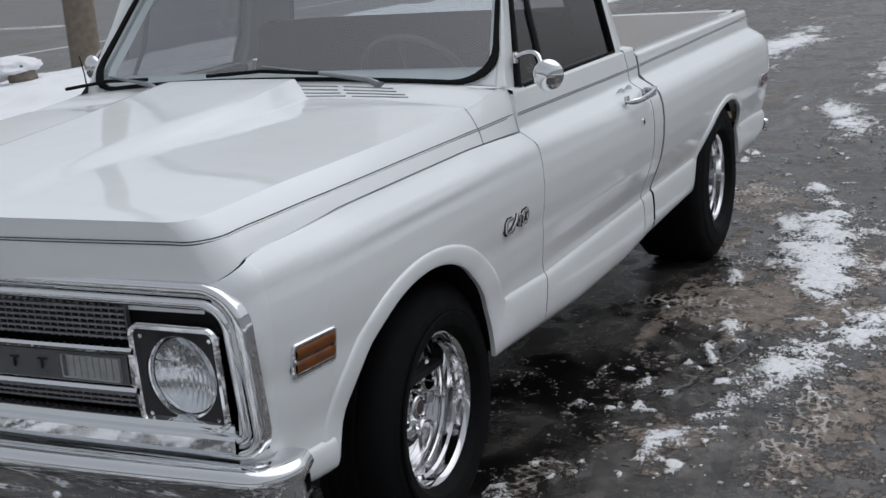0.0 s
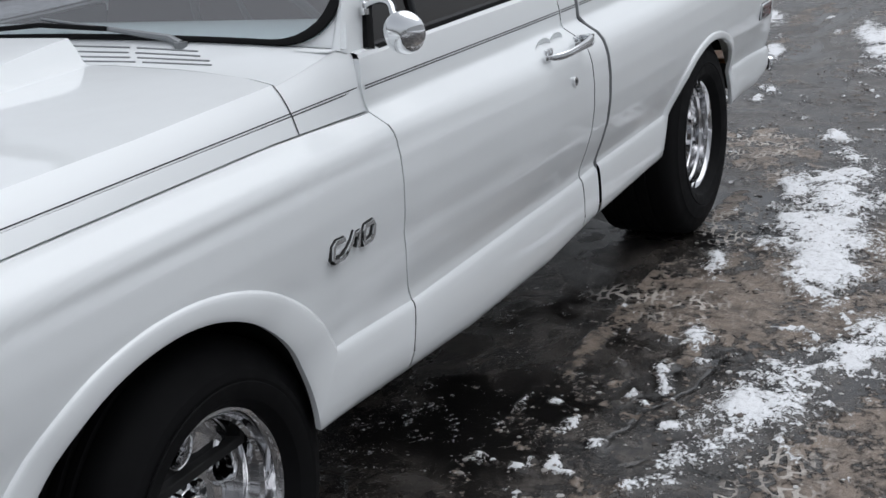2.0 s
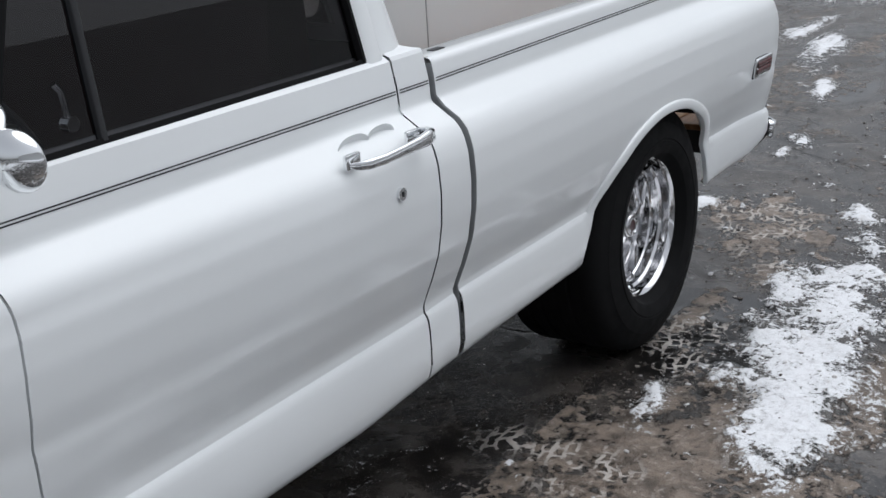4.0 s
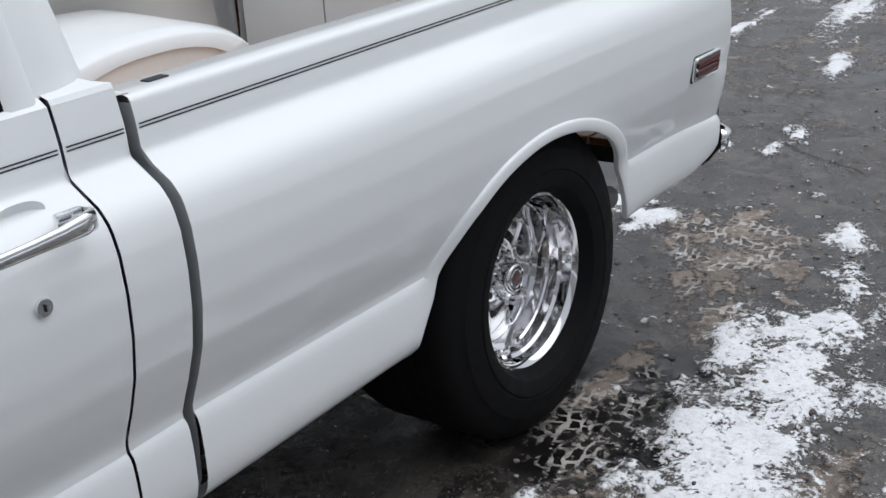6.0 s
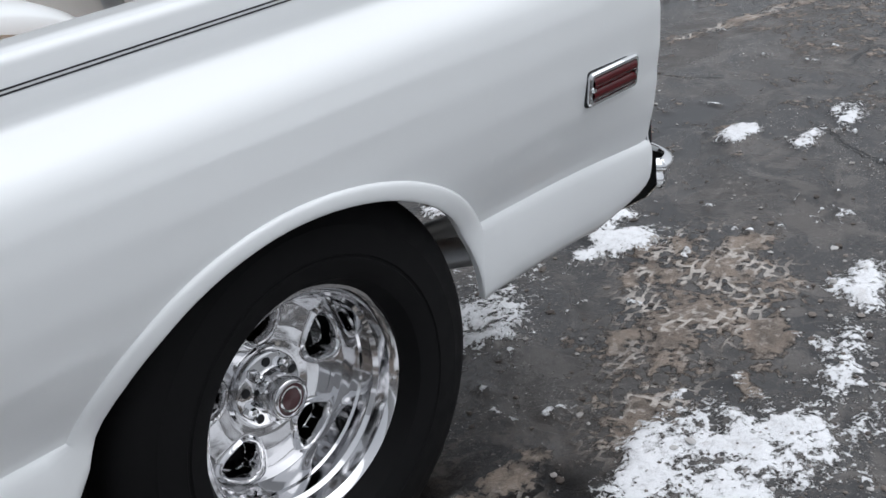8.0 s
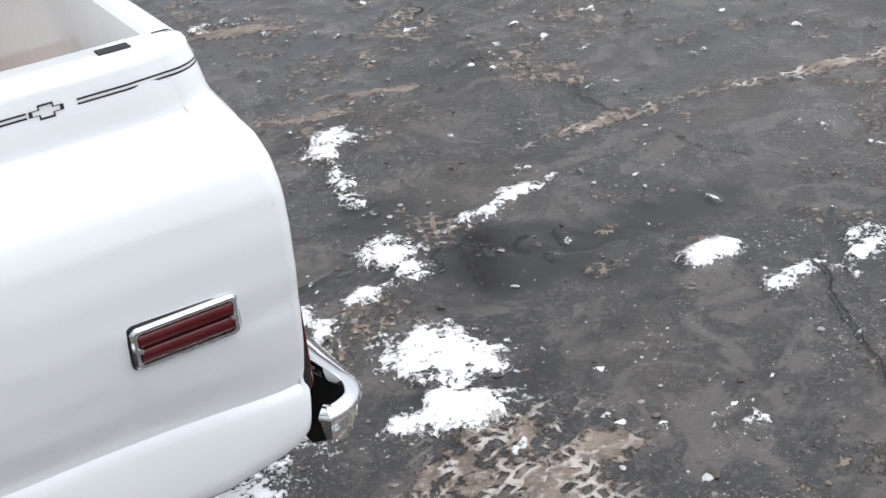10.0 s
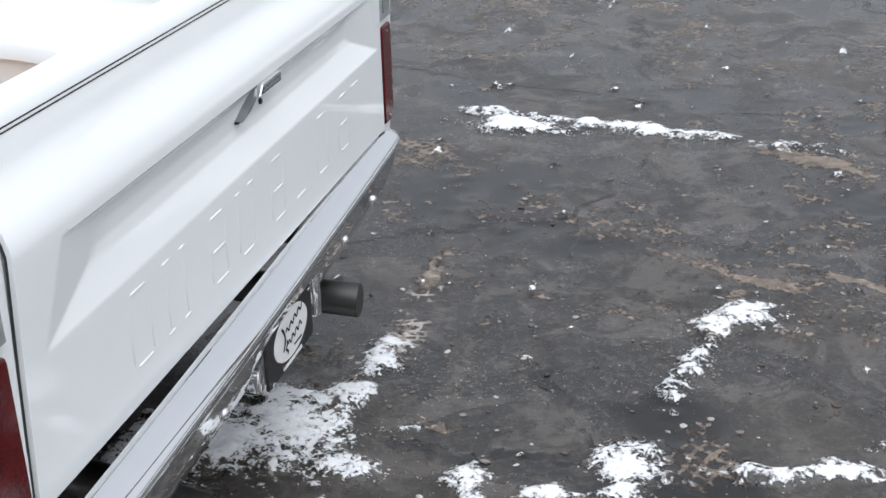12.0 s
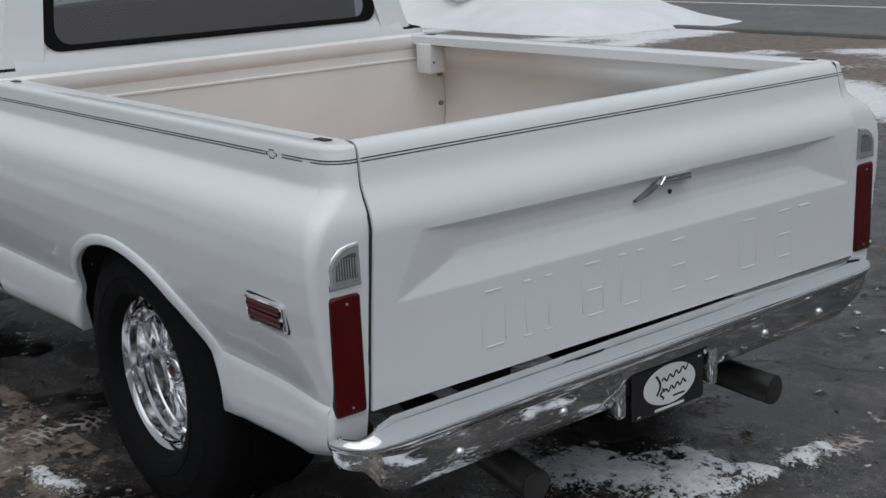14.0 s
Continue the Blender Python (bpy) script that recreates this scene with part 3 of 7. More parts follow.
def crumbs(count):
    rng = np.random.RandomState(5)
    bm = bmesh.new()
    bmesh.ops.create_icosphere(bm, subdivisions=1, radius=1)
    bv = np.array([v.co[:] for v in bm.verts])
    bf = np.array([[v.index for v in f.verts] for f in bm.faces])
    bm.free()
    v_all, f_all, k = [], [], 0
    want = zone * (0.15 + np.clip(0.6 - np.abs(snow - 0.1), 0, 1) + np.clip(0.4 - np.abs(slush - 0.1), 0, 1)) * (~under)
    inside = (GX > 0.35) & (GX < 6.5) & (GY > -2.0) & (GY < 2.8)
    ii = np.argwhere(inside & (want > 0))
    w = want[ii[:, 0], ii[:, 1]]
    pick = ii[rng.choice(len(ii), count, replace=False, p=w / w.sum())]
    for a, c in pick:
        size = 0.0018 + 0.0075 * rng.rand() ** 4
        sh = bv * (1 + 0.45 * (rng.rand(len(bv), 1) - 0.5)) * np.array([size * (0.8 + 0.9 * rng.rand()), size * (0.8 + 0.9 * rng.rand()), size * (0.25 + 0.3 * rng.rand())])
        t = rng.rand() * 6.28
        x, y = sh[:, 0] * math.cos(t) - sh[:, 1] * math.sin(t), sh[:, 0] * math.sin(t) + sh[:, 1] * math.cos(t)
        v_all.append(np.stack([x + GX[a, c] + 0.009 * (rng.rand() - 0.5), y + GY[a, c] + 0.009 * (rng.rand() - 0.5), sh[:, 2] + height[a, c] + size * 0.2], -1))
        f_all.append(bf + k * len(bv))
        k += 1
    return np.concatenate(v_all), np.concatenate(f_all)


cv, cf = crumbs(2600)
me = bpy.data.meshes.new("ice_crumbs")
me.from_pydata(cv, [], cf)
me.materials.append(crumb_material())
tagged(new("ice_crumbs", me), "loose crumbs of ice and dirty slush on the asphalt", "ice", kind="stuff")

# ---------------------------------------------------------------- the body's shape
# x runs from nose to tail with the front axle at 0, the near side lies at -y.
SIDE = [(0.30, 0.880), (0.372, 0.915), (0.42, 0.935), (0.50, 0.942), (0.555, 0.938), (0.58, 0.948), (0.62, 0.966), (0.68, 0.988),
        (0.75, 1.001), (0.82, 1.005), (0.88, 1.001), (0.92, 0.990), (0.945, 0.971), (0.962, 0.944), (0.979, 0.917), (0.984, 0.911), (0.990, 0.9085),
        (1.03, 0.906), (1.07, 0.898), (1.11, 0.888)]


def half(z, x):
    """Half the body's width at a height and a place along it."""
    u = interp(z, SIDE)
    c = min(max((1.45 - x) / 0.9, 0), 1)
    f = interp(z, [(0.555, 0), (0.70, 1), (0.90, 1), (0.985, 0.35), (1.1, 0.3)])
    u -= 0.043 * c * f
    if x < -0.42:
        u -= 0.045 * ((-0.42 - x) / 0.38) ** 2
    if x > 3.5:
        u += 0.024 * min((x - 3.5) / 0.3, 1) ** 2 * interp(z, [(0.45, 0), (0.50, 0.7), (0.56, 1), (0.62, 0.6), (0.70, 0)])
    if x > 3.74:
        u -= 0.005 * ((x - 3.74) / 0.09) ** 2
    return u


def crease(x):
    return interp(x, [(-0.9, 0.515), (-0.55, 0.515), (0.42, 0.546), (0.70, 0.532), (1.7, 0.538), (1.88, 0.546), (2.6, 0.550), (3.9, 0.550)])


def sill(x):
    return -0.012 + interp(x, [(-0.85, 0.46), (-0.5, 0.44), (0.27, 0.405), (0.65, 0.388), (1.0, 0.368), (1.5, 0.368), (1.8, 0.39), (2.4, 0.410), (3.3, 0.405), (3.7, 0.418), (3.9, 0.47)])


FRONT_ARCH = dict(cx=-0.12, cz=0.40, af=0.45, ar=0.405, b=0.366, cf=0.53, cr=0.535, cb=0.410)
REAR_ARCH = dict(cx=2.895, cz=0.40, af=0.40, ar=0.432, b=0.334, cf=0.445, cr=0.485, cb=0.362)


def arch_ribs(a, n=44):
    """Pairs of the opening's edge and the crease above it, from front to rear."""
    out = []
    for k in range(n + 1):
        th = math.pi - math.pi * k / n
        c, s = math.cos(th), math.sin(th)
        e = (a["cx"] + (a["af"] if c < 0 else a["ar"]) * c, a["cz"] + a["b"] * s)
        w = (a["cf"] if c < 0 else a["cr"])
        zc = crease(a["cx"] + w * c)
        s_min = (zc - a["cz"]) / a["cb"]
        if s < s_min:
            lim = math.sqrt(1 - s_min**2) * (1 if c > 0 else -1)
            g = (a["cx"] + w * lim, zc)
        else:
            g = (a["cx"] + w * c, a["cz"] + a["cb"] * s)
        out.append((e, g))
    return out


def straight_ribs(x0, x1, n):
    return [((x, sill(x)), (x, crease(x))) for x in (x0 + (x1 - x0) * k / n for k in range(n + 1))]


BAND = [(0, 0.0), (0.025, 0.0035), (0.06, 0.0075), (0.12, 0.0105), (0.25, 0.0125), (0.45, 0.0135), (0.72, 0.0140), (0.88, 0.0135), (0.95, 0.0130), (1.0, 0.012)]


def lower_band(soup, ribs, arch_at):
    """The flared band between the crease and the panel's lower edge, with the flange that turns in behind it."""
    rows = []
    for (e, g) in ribs:
        on_arch = arch_at(e[0])
        u0, row = half(g[1], g[0]), []
        for t, d in BAND:
            x, z = g[0] + (e[0] - g[0]) * t, g[1] + (e[1] - g[1]) * t
            tuck = (0.003 if on_arch else 0.022) * t**8
            row.append((x, -(u0 + d * (0.62 if on_arch else 1.0) - tuck), z))
        xe, ye, ze = row[-1]
        row.append((xe, ye + 0.006, ze - (0.0 if on_arch else 0.006)))
        row.append((xe, ye + (0.014 if on_arch else 0.035), ze + (0.002 if on_arch else -0.004)))
        rows.append(row)
    soup.grid(rows)
    return rows


def upper_panel(soup, line, top, x_top=None, n=26):
    """The panel from the crease up to its top edge; line: points (x, z) along the crease."""
    rows = []
    for x, z in line:
        zt = top(x)
        if zt > 1.0:
            # finer rows round the shoulder, which has a crisp edge
            zz = [z + (0.91 - z) * k / n for k in range(n + 1)] + [0.925, 0.937, 0.947, 0.955, 0.963, 0.971, 0.978, 0.982, 0.986, 0.991, 1.0, 1.02, 1.04, zt]
        else:
            zz = [z + (zt - z) * (k / n) ** 0.9 for k in range(n + 1)]
        rows.append([(x, -half(q, x), q) for q in zz])
    soup.grid(rows)
    return rows


def crease_line(ribs):
    out = []
    for _, g in ribs:
        if not out or g[0] > out[-1][0] + 1e-4:
            out.append(g)
    return out


def seam(x):
    """Height of the joint between hood and fender."""
    return interp(x, [(-0.90, 0.93), (-0.82, 0.955), (-0.72, 0.973), (-0.4, 0.988), (0.3, 0.988), (0.66, 0.977)])


def gap_front(z):
    """The joint in front of the door."""
    return interp(z, [(0.38, 0.655), (0.53, 0.698), (0.56, 0.688), (0.62, 0.674), (0.70, 0.667), (0.80, 0.668), (0.90, 0.674), (0.945, 0.668), (0.978, 0.656), (1.03, 0.649), (1.106, 0.676)])


def shear(rows_soup, x_from, fn, x_fix):
    """Moves the edge of a panel onto the joint x = fn(z): all beyond x_fix is stretched there."""
    rows_soup.v = [((x_fix + (x - x_fix) * (fn(z) - x_fix) / (x_from - x_fix)) if (x - x_fix) * (x_from - x_fix) > 0 else x, y, z) for x, y, z in rows_soup.v]


truck = new("pickup_truck")
tagged(truck, "white vintage pickup truck with chrome trim parked on slushy asphalt", "pickup truck")

# front fenders
fender = Soup()
ribs = straight_ribs(-0.765, -0.59, 6) + [r for r in arch_ribs(FRONT_ARCH) if r[0][1] > 0.452 or r[0][0] > -0.12] + straight_ribs(0.40, 0.69, 8)
lower_band(fender, ribs, lambda x: -0.58 < x < 0.30)
upper_panel(fender, crease_line(ribs), lambda x: seam(x))
shear(fender, 0.69, lambda z: gap_front(z) - 0.0025, 0.45)
# edge of the sheet at the joint, and the turned-in top edge
fender.grid([[(gap_front(z) - 0.0028, -half(z, 0.69), z), (gap_front(z) - 0.0028, -half(z, 0.69) + 0.03, z)] for z in np.linspace(0.40, 0.975, 24)])
fender.grid([[(x, -half(seam(x), x), seam(x)), (x, -half(seam(x), x) + 0.035, seam(x) - 0.004)] for x in np.linspace(-0.765, 0.66, 40)])
# shelf below the hood's corner
fender.grid([[(x, -half(seam(x), x) + 0.002, seam(x) - 0.003), (x, -0.70, seam(x) - 0.010)] for x in np.linspace(-0.765, -0.45, 14)])
# the nose of the fender turns round to the grille and meets the hood's lower edge
NOSE_TOP = [(-0.86, 0.915), (-0.835, 0.931), (-0.80, 0.953), (-0.765, 0.9689), (-0.4, 0.992), (0.7, 0.992)]
rows = []
for k in range(30):
    row = []
    for m in range(-1, 25):
        a = radians(max(72 * m / 24, 0))
        xh = -0.765 - 0.080 * math.sin(a)
        zs, zh = seam(xh), min(seam(xh), interp(xh, NOSE_TOP) - 0.003 + 0.003 * math.sin(a))
        z = 0.46 + (zs - 0.46) * (k / 29) ** 0.75
        w = min(max((z - 0.80) / (zs - 0.80), 0), 1)
        u = half(z, -0.765) - (0.062 + 0.063 * w * w * (3 - 2 * w)) * (1 - math.cos(a))
        row.append((xh, -u, z + (zh - zs) * w) if m >= 0 else (-0.755, -half(z, -0.755) + 0.0015, z))
    rows.append(row)
fender.grid(rows, flip=True)
FENDERS = both(fender, "front_fender", PAINT, truck, sharp=40)

# doors
door = Soup()
ribs = straight_ribs(0.69, 1.715, 30)
lower_band(door, ribs, lambda x: False)
SILL_TOP = 1.090
upper_panel(door, [g for _, g in ribs], lambda x: SILL_TOP, n=34)
shear(door, 0.69, lambda z: gap_front(z) + 0.0025, 0.95)
door.grid([[(1.715, -half(z, 1.715), z), (1.715, -half(z, 1.715) + 0.03, z)] for z in np.linspace(0.385, 1.09, 26)])
door.grid([[(gap_front(z) + 0.0025, -half(z, 0.69), z), (gap_front(z) + 0.0025, -half(z, 0.69) + 0.03, z)] for z in np.linspace(0.40, 1.09, 26)], flip=True)
# ledge below the glass
door.grid([[(x, -0.893 + 0.013 * min(max((1.45 - x) / 0.9, 0), 1), 1.090), (x, -0.878, 1.100), (x, -0.868, 1.103), (x, -0.845, 1.104), (x, -0.82, 1.10)] for x in np.linspace(0.672, 1.715, 30)])
DOORS = both(door, "door", PAINT, truck, sharp=40)

# thin pinch weld below the doors
both(Soup().grid([[(x, -0.908, sill(x) - 0.002), (x, -0.910, sill(x) - 0.008), (x, -0.87, sill(x) - 0.012)] for x in np.linspace(0.45, 1.80, 30)]), "rocker_panel", PAINT, truck)

# cab corner behind the door
cab = Soup()
ribs = straight_ribs(1.721, 1.836, 5)
lower_band(cab, ribs, lambda x: False)
upper_panel(cab, [g for _, g in ribs], lambda x: 1.090, n=34)
cab.grid([[(x, -half(1.090, x), 1.090), (x, -half(1.090, x) + 0.005, 1.098), (min(x, 1.815), -0.872, 1.103), (min(x, 1.805), -0.850, 1.108)] for x in np.linspace(1.721, 1.836, 8)])
both(cab, "cab_corner", PAINT, truck, sharp=40)
def cab_edge(z0, z1):
    return Soup().grid([[(1.836, -half(z, 1.8), z), (1.840, -half(z, 1.8) + 0.006, z), (1.841, -half(z, 1.8) + 0.05, z), (1.830, -0.60, z)] for z in np.linspace(z0, z1, 20)])


both(cab_edge(0.39, 1.05), "cab_flange", JOINT_GREY, truck, "grey rear edge of the cab")
both(cab_edge(1.05, 1.092), "cab_shoulder", PAINT, truck)

def tail_x(z):
    """Rear face of the bed's corners."""
    return interp(z, [(0.40, 3.803), (0.47, 3.826), (0.53, 3.834), (0.88, 3.838), (0.91, 3.837), (0.94, 3.830), (0.965, 3.815), (0.99, 3.803), (1.04, 3.794), (1.072, 3.786)])


def corner_r(z):
    return interp(z, [(0.40, 0.012), (0.55, 0.014), (0.86, 0.024), (0.95, 0.050), (1.07, 0.058)])


def gate_joint(z):
    """Half the distance between the joints beside the tailgate."""
    return interp(z, [(0.40, 0.876), (0.525, 0.870), (0.885, 0.846), (1.075, 0.830)])


# bed sides
bed = Soup()
ribs = straight_ribs(1.858, 2.455, 14) + [r for r in arch_ribs(REAR_ARCH) if r[0][1] > 0.475 or r[0][0] > 2.9] + straight_ribs(3.385, 3.836, 14)
lower_band(bed, ribs, lambda x: 2.47 < x < 3.36)
RAIL = 1.072
EDGE_Z = RAIL - 0.014
upper_panel(bed, crease_line(ribs), lambda x: EDGE_Z, n=34)
bed.v = [(3.60 + (x - 3.60) * (tail_x(z) - corner_r(z) - 3.60) / 0.236 if x > 3.60 else x, y, z) for x, y, z in bed.v]
# front flange towards the cab
both(Soup().grid([[(1.858, -half(z, 1.858), z), (1.855, -half(z, 1.858) + 0.006, z), (1.855, -half(z, 1.858) + 0.09, z)] for z in np.linspace(0.395, 1.062, 30)]), "bed_flange", JOINT_GREY, truck, "grey front edge of the bed")
# tail corner, round to the joint with the tailgate
def band_u(z, x):
    """Half width of the flared band below the crease."""
    zc, ze = crease(x), sill(x)
    t = min(max((zc - z) / (zc - ze), 0), 1)
    return half(zc, x) + interp(t, BAND) - 0.028 * t**6


def round_corner(z, n=10):
    """Plan of the tail corner at a height: from the side's end to the joint with the gate, with the outward way."""
    u0 = half(z, 3.836) if z > crease(3.836) else band_u(z, 3.836)
    tx, r = tail_x(z), min(corner_r(z), u0 - gate_joint(z) - 0.004)
    arc = [(tx - corner_r(z) + corner_r(z) * math.sin(radians(90 * k / n)), u0 - r + r * math.cos(radians(90 * k / n)), math.sin(radians(90 * k / n)), math.cos(radians(90 * k / n))) for k in range(n + 1)]
    return arc + [(tx + 0.001, gate_joint(z) + 0.003, 1, 0)]


rows = []
for z in np.linspace(sill(3.836) + 0.001, EDGE_Z, 48):
    rows.append([(x, -u, z) for x, u, _, _ in round_corner(z)] + [(tail_x(z) - 0.03, -gate_joint(z) - 0.003, z)])
bed.grid(rows)
# top rail, rounded over its outer edge and round the tail corner
plan = [(x, half(EDGE_Z, x), 0, 1) for x in np.linspace(1.858, 3.60, 50)]
last = round_corner(EDGE_Z)
plan += [(3.60 + (last[0][0] - 3.60) * k / 6, half(EDGE_Z, 3.60 + 0.236 * k / 6), 0, 1) for k in range(1, 6)] + last
rows = []
for x, u, nx, ny in plan:
    xi, ui = min(x, 3.742), 0.815 if x < 3.742 else 0.818
    row = [(x - nx * o, -(u - ny * o), EDGE_Z + dz) for o, dz in ((0, 0), (0.001, 0.005), (0.004, 0.010), (0.009, 0.013), (0.015, 0.014))]
    rows.append(row + [(xi, -ui, RAIL), (xi, -(ui - 0.006), RAIL - 0.005), (xi, -(ui - 0.008), RAIL - 0.034), (xi, -(ui + 0.004), RAIL - 0.036)])
bed.grid(rows)
BEDSIDES = both(bed, "bed_side", PAINT, truck, sharp=40)

# ---------------------------------------------------------------- hood
def hood_edge(x):
    """Half width of the hood's top at x."""
    u = interp(x, [(-0.9, 0.795), (-0.4, 0.812), (0.4, 0.840), (0.66, 0.852)])
    f = (-0.765 - x) / 0.08
    if f > 0:
        u -= 0.07 * (1 - math.sqrt(max(0, 1 - min(f, 1) ** 2)))
    return u


def hood_front(y):
    return -0.835 - 0.02 * (1 - min(abs(y) / 0.68, 1) ** 2)


def hood_z(x, y):
    z = interp(x, [(-0.86, 1.048), (-0.78, 1.056), (-0.5, 1.066), (0.0, 1.074), (0.5, 1.092), (0.66, 1.112)])
    yy = abs(y - 0.0345)
    z += 0.022 * (1 - (y / 0.84) ** 2) * interp(x, [(-0.86, 0.3), (-0.5, 0.8), (0.4, 1)])
    # the raised wedge that opens towards the windscreen
    h = interp(x, [(-0.86, 0), (-0.62, 0.004), (-0.35, 0.018), (0.44, 0.060), (0.52, 0.060)])
    w0 = interp(x, [(-0.86, 0.20), (0.5, 0.250)])
    t = min(max((w0 + 0.045 - yy) / 0.045, 0), 1)
    return z + h * t * t * (3 - 2 * t)


def hood_rear(y):
    return interp(abs(y), [(0, 0.485), (0.30, 0.485), (0.55, 0.475), (0.75, 0.44), (0.86, 0.395)])


xs = [0, 0.004, 0.012, 0.022, 0.036, 0.052, 0.072, 0.10, 0.14, 0.2, 0.27, 0.34, 0.42, 0.5, 0.58, 0.66, 0.74, 0.82, 0.88, 0.93, 0.97, 1.0]
inner = [0, 0.06, 0.12, 0.18, 0.215, 0.235, 0.25, 0.262, 0.275, 0.288, 0.30, 0.33]
hood = Soup()
rows = []
for t in xs:
    row = []
    x0 = -0.845 + t * 1.24
    ue = hood_edge(x0)
    ys = inner + [0.33 + (ue - 0.33) * k / 10 for k in range(1, 11)]
    for y in [-v for v in ys[::-1]] + ys[1:]:
        xf, xr = hood_front(y), hood_rear(y)
        x = xf + t * (xr - xf)
        row.append((x, y, hood_z(x, y)))
    rows.append(row)
hood.grid(rows, flip=True)
# skirt: from the top edge down to the joint
loop = [r[0] for r in rows[::-1]] + rows[0][1:-1] + [r[-1] for r in rows]
SKIRT = [(0, 0), (0.012, 0.008), (0.022, 0.024), (0.030, 0.045), (0.036, 0.066)]
sk = []
for i, p in enumerate(loop):
    a, b = Vector(loop[max(i - 1, 0)]), Vector(loop[min(i + 1, len(loop) - 1)])
    d = (b - a).to_2d().normalized()
    out = Vector((-d.y, d.x))
    side = i < len(rows) or i >= len(loop) - len(rows)
    zb = seam(p[0]) + 0.004 if side else 0.931
    zb = min(zb, interp(p[0], NOSE_TOP))
    row = []
    # lower edge: along the fender at the sides, square to the grille in front
    ff = min(max((-0.765 - p[0]) / 0.08, 0), 1)
    if side:
        xb = p[0]
        ub = half(seam(xb), max(xb, -0.765)) - 0.0045 + 0.0040 * ff - 0.125 * (1 - math.sqrt(1 - ff * ff))
        low = Vector((xb, math.copysign(ub, p[1])))
    else:
        low = Vector((p[0], p[1] * 0.828 / 0.725))
    d2 = low - Vector((p[0], p[1]))
    wide, out = d2.length, d2.normalized()
    for k, (o, dz) in enumerate(SKIRT):
        f = k / (len(SKIRT) - 1)
        o = o * wide / 0.036
        row.append((p[0] + out.x * o, p[1] + out.y * o, p[2] + (zb - p[2]) * f ** 1.15))
    row.append((p[0] + out.x * (wide - 0.002), p[1] + out.y * (wide - 0.002), zb - 0.002))
    row.append((p[0] - out.x * 0.01, p[1] - out.y * 0.01, zb - 0.006))
    sk.append(row)
hood.grid(sk, flip=False)
# open rear mouth of the wedge and rear lip
rear = rows[-1]
rear_edge = list(rear)
hood.grid([[(p[0], p[1], p[2]) for p in rear], [(p[0] + 0.004, p[1], p[2] - 0.006) for p in rear], [(p[0] + 0.004, p[1], min(p[2], interp(p[0], [(-0.86, 1.05), (0.5, 1.085)]) + 0.01)) for p in rear]], flip=True)
HOOD = hood.put("hood", PAINT, truck, "white hood with a raised centre scoop", sharp=40)

# cowl between hood and windscreen
def screen_base(y):
    k = 1 - (y / 0.80) ** 2
    return 0.625 - 0.035 * k, 1.122 + 0.030 * k


def cowl_z(x, y):
    """Height of the cowl's top."""
    xa, za = hood_rear(y) + 0.004, hood_z(hood_rear(y) - 0.02, 0.0345 + max(abs(y), 0.33)) - 0.002
    xb, zb = screen_base(y)
    return za + (zb - za) * min(max((x - xa) / (xb - xa), 0), 1) ** 1.3


cowl = Soup()
rows = []
for k in range(8):
    t = k / 7
    row = []
    for j in range(41):
        y = (-0.841 - 0.011 * t) * (1 - j / 20)
        xa, xb = hood_rear(y) + 0.004, screen_base(y)[0]
        row.append((xa + (xb - xa) * t, y, cowl_z(xa + (xb - xa) * t, y)))
    rows.append(row)
cowl.grid(rows, flip=True)
for sgn in (-1, 1):
    zq = screen_base(0.846)[1] - 0.001
    cowl.grid([[(x, sgn * y, zq + (0.004 if y < 0.8 else 0)) for y in (0.76, 0.80, 0.854)] for x in (0.60, 0.676)], flip=sgn < 0)
    s = []
    for x in np.linspace(0.398, 0.674, 9):
        zt = cowl_z(x, 0.846)
        zl, ue = seam(x) + 0.004, min(hood_edge(x), 0.852)
        wide = half(zl, x) - 0.004 - ue
        row = [(x, sgn * (ue + o / 0.036 * wide), zt + (zl - zt) * (k / 4) ** 1.15) for k, (o, _) in enumerate(SKIRT)]
        s.append(row + [(x, sgn * (ue + wide - 0.002), zl - 0.002), (x, sgn * (ue - 0.01), zl - 0.006)])
    cowl.grid(s, flip=sgn > 0)
COWL = cowl.put("cowl", PAINT, truck, sharp=40)
for row, (x, y0, y1) in enumerate(((0.515, -0.20, -0.60), (0.533, -0.17, -0.58), (0.551, -0.15, -0.54), (0.569, -0.14, -0.52))):
    for g in range(2):
        a, b = (y0, y0 - 0.18) if g == 0 else (y0 - 0.20, y1)
        z = cowl_z(x, (a + b) / 2) + 0.0005
        part("cowl_slot", bevel_box((0.0045, abs(b - a), 0.004), (x, (a + b) / 2, z), 0.0015, 1, Matrix.Rotation(-math.atan2(cowl_z(x, a) - cowl_z(x, b), abs(b - a)) * (-1), 4, "X")), JOINT_GREY, COWL)

# dark joint between hood and cowl, over the top and down both sides
top_line = [(p[0], p[1], min(p[2], cowl_z(p[0] + 0.01, p[1]) + 0.002)) for p in rear_edge]
for q, sg in ((sk[0], -1), (sk[-1], 1)):
    Soup().grid([[(x + 0.0005, y, z + 0.0008), (x + 0.0045, y, z + 0.0006)] for x, y, z in top_line if abs(y - 0.0345) > 0.30 and y * sg > 0], flip=True).put("hood_joint", DARK, HOOD)
    Soup().grid([[(p[0] - 0.0002, p[1] + sg * 0.0012, p[2]), (p[0] + 0.004, p[1] + sg * 0.0014, p[2])] for p in q[:5]], flip=sg < 0).put("hood_side_joint", DARK, HOOD)

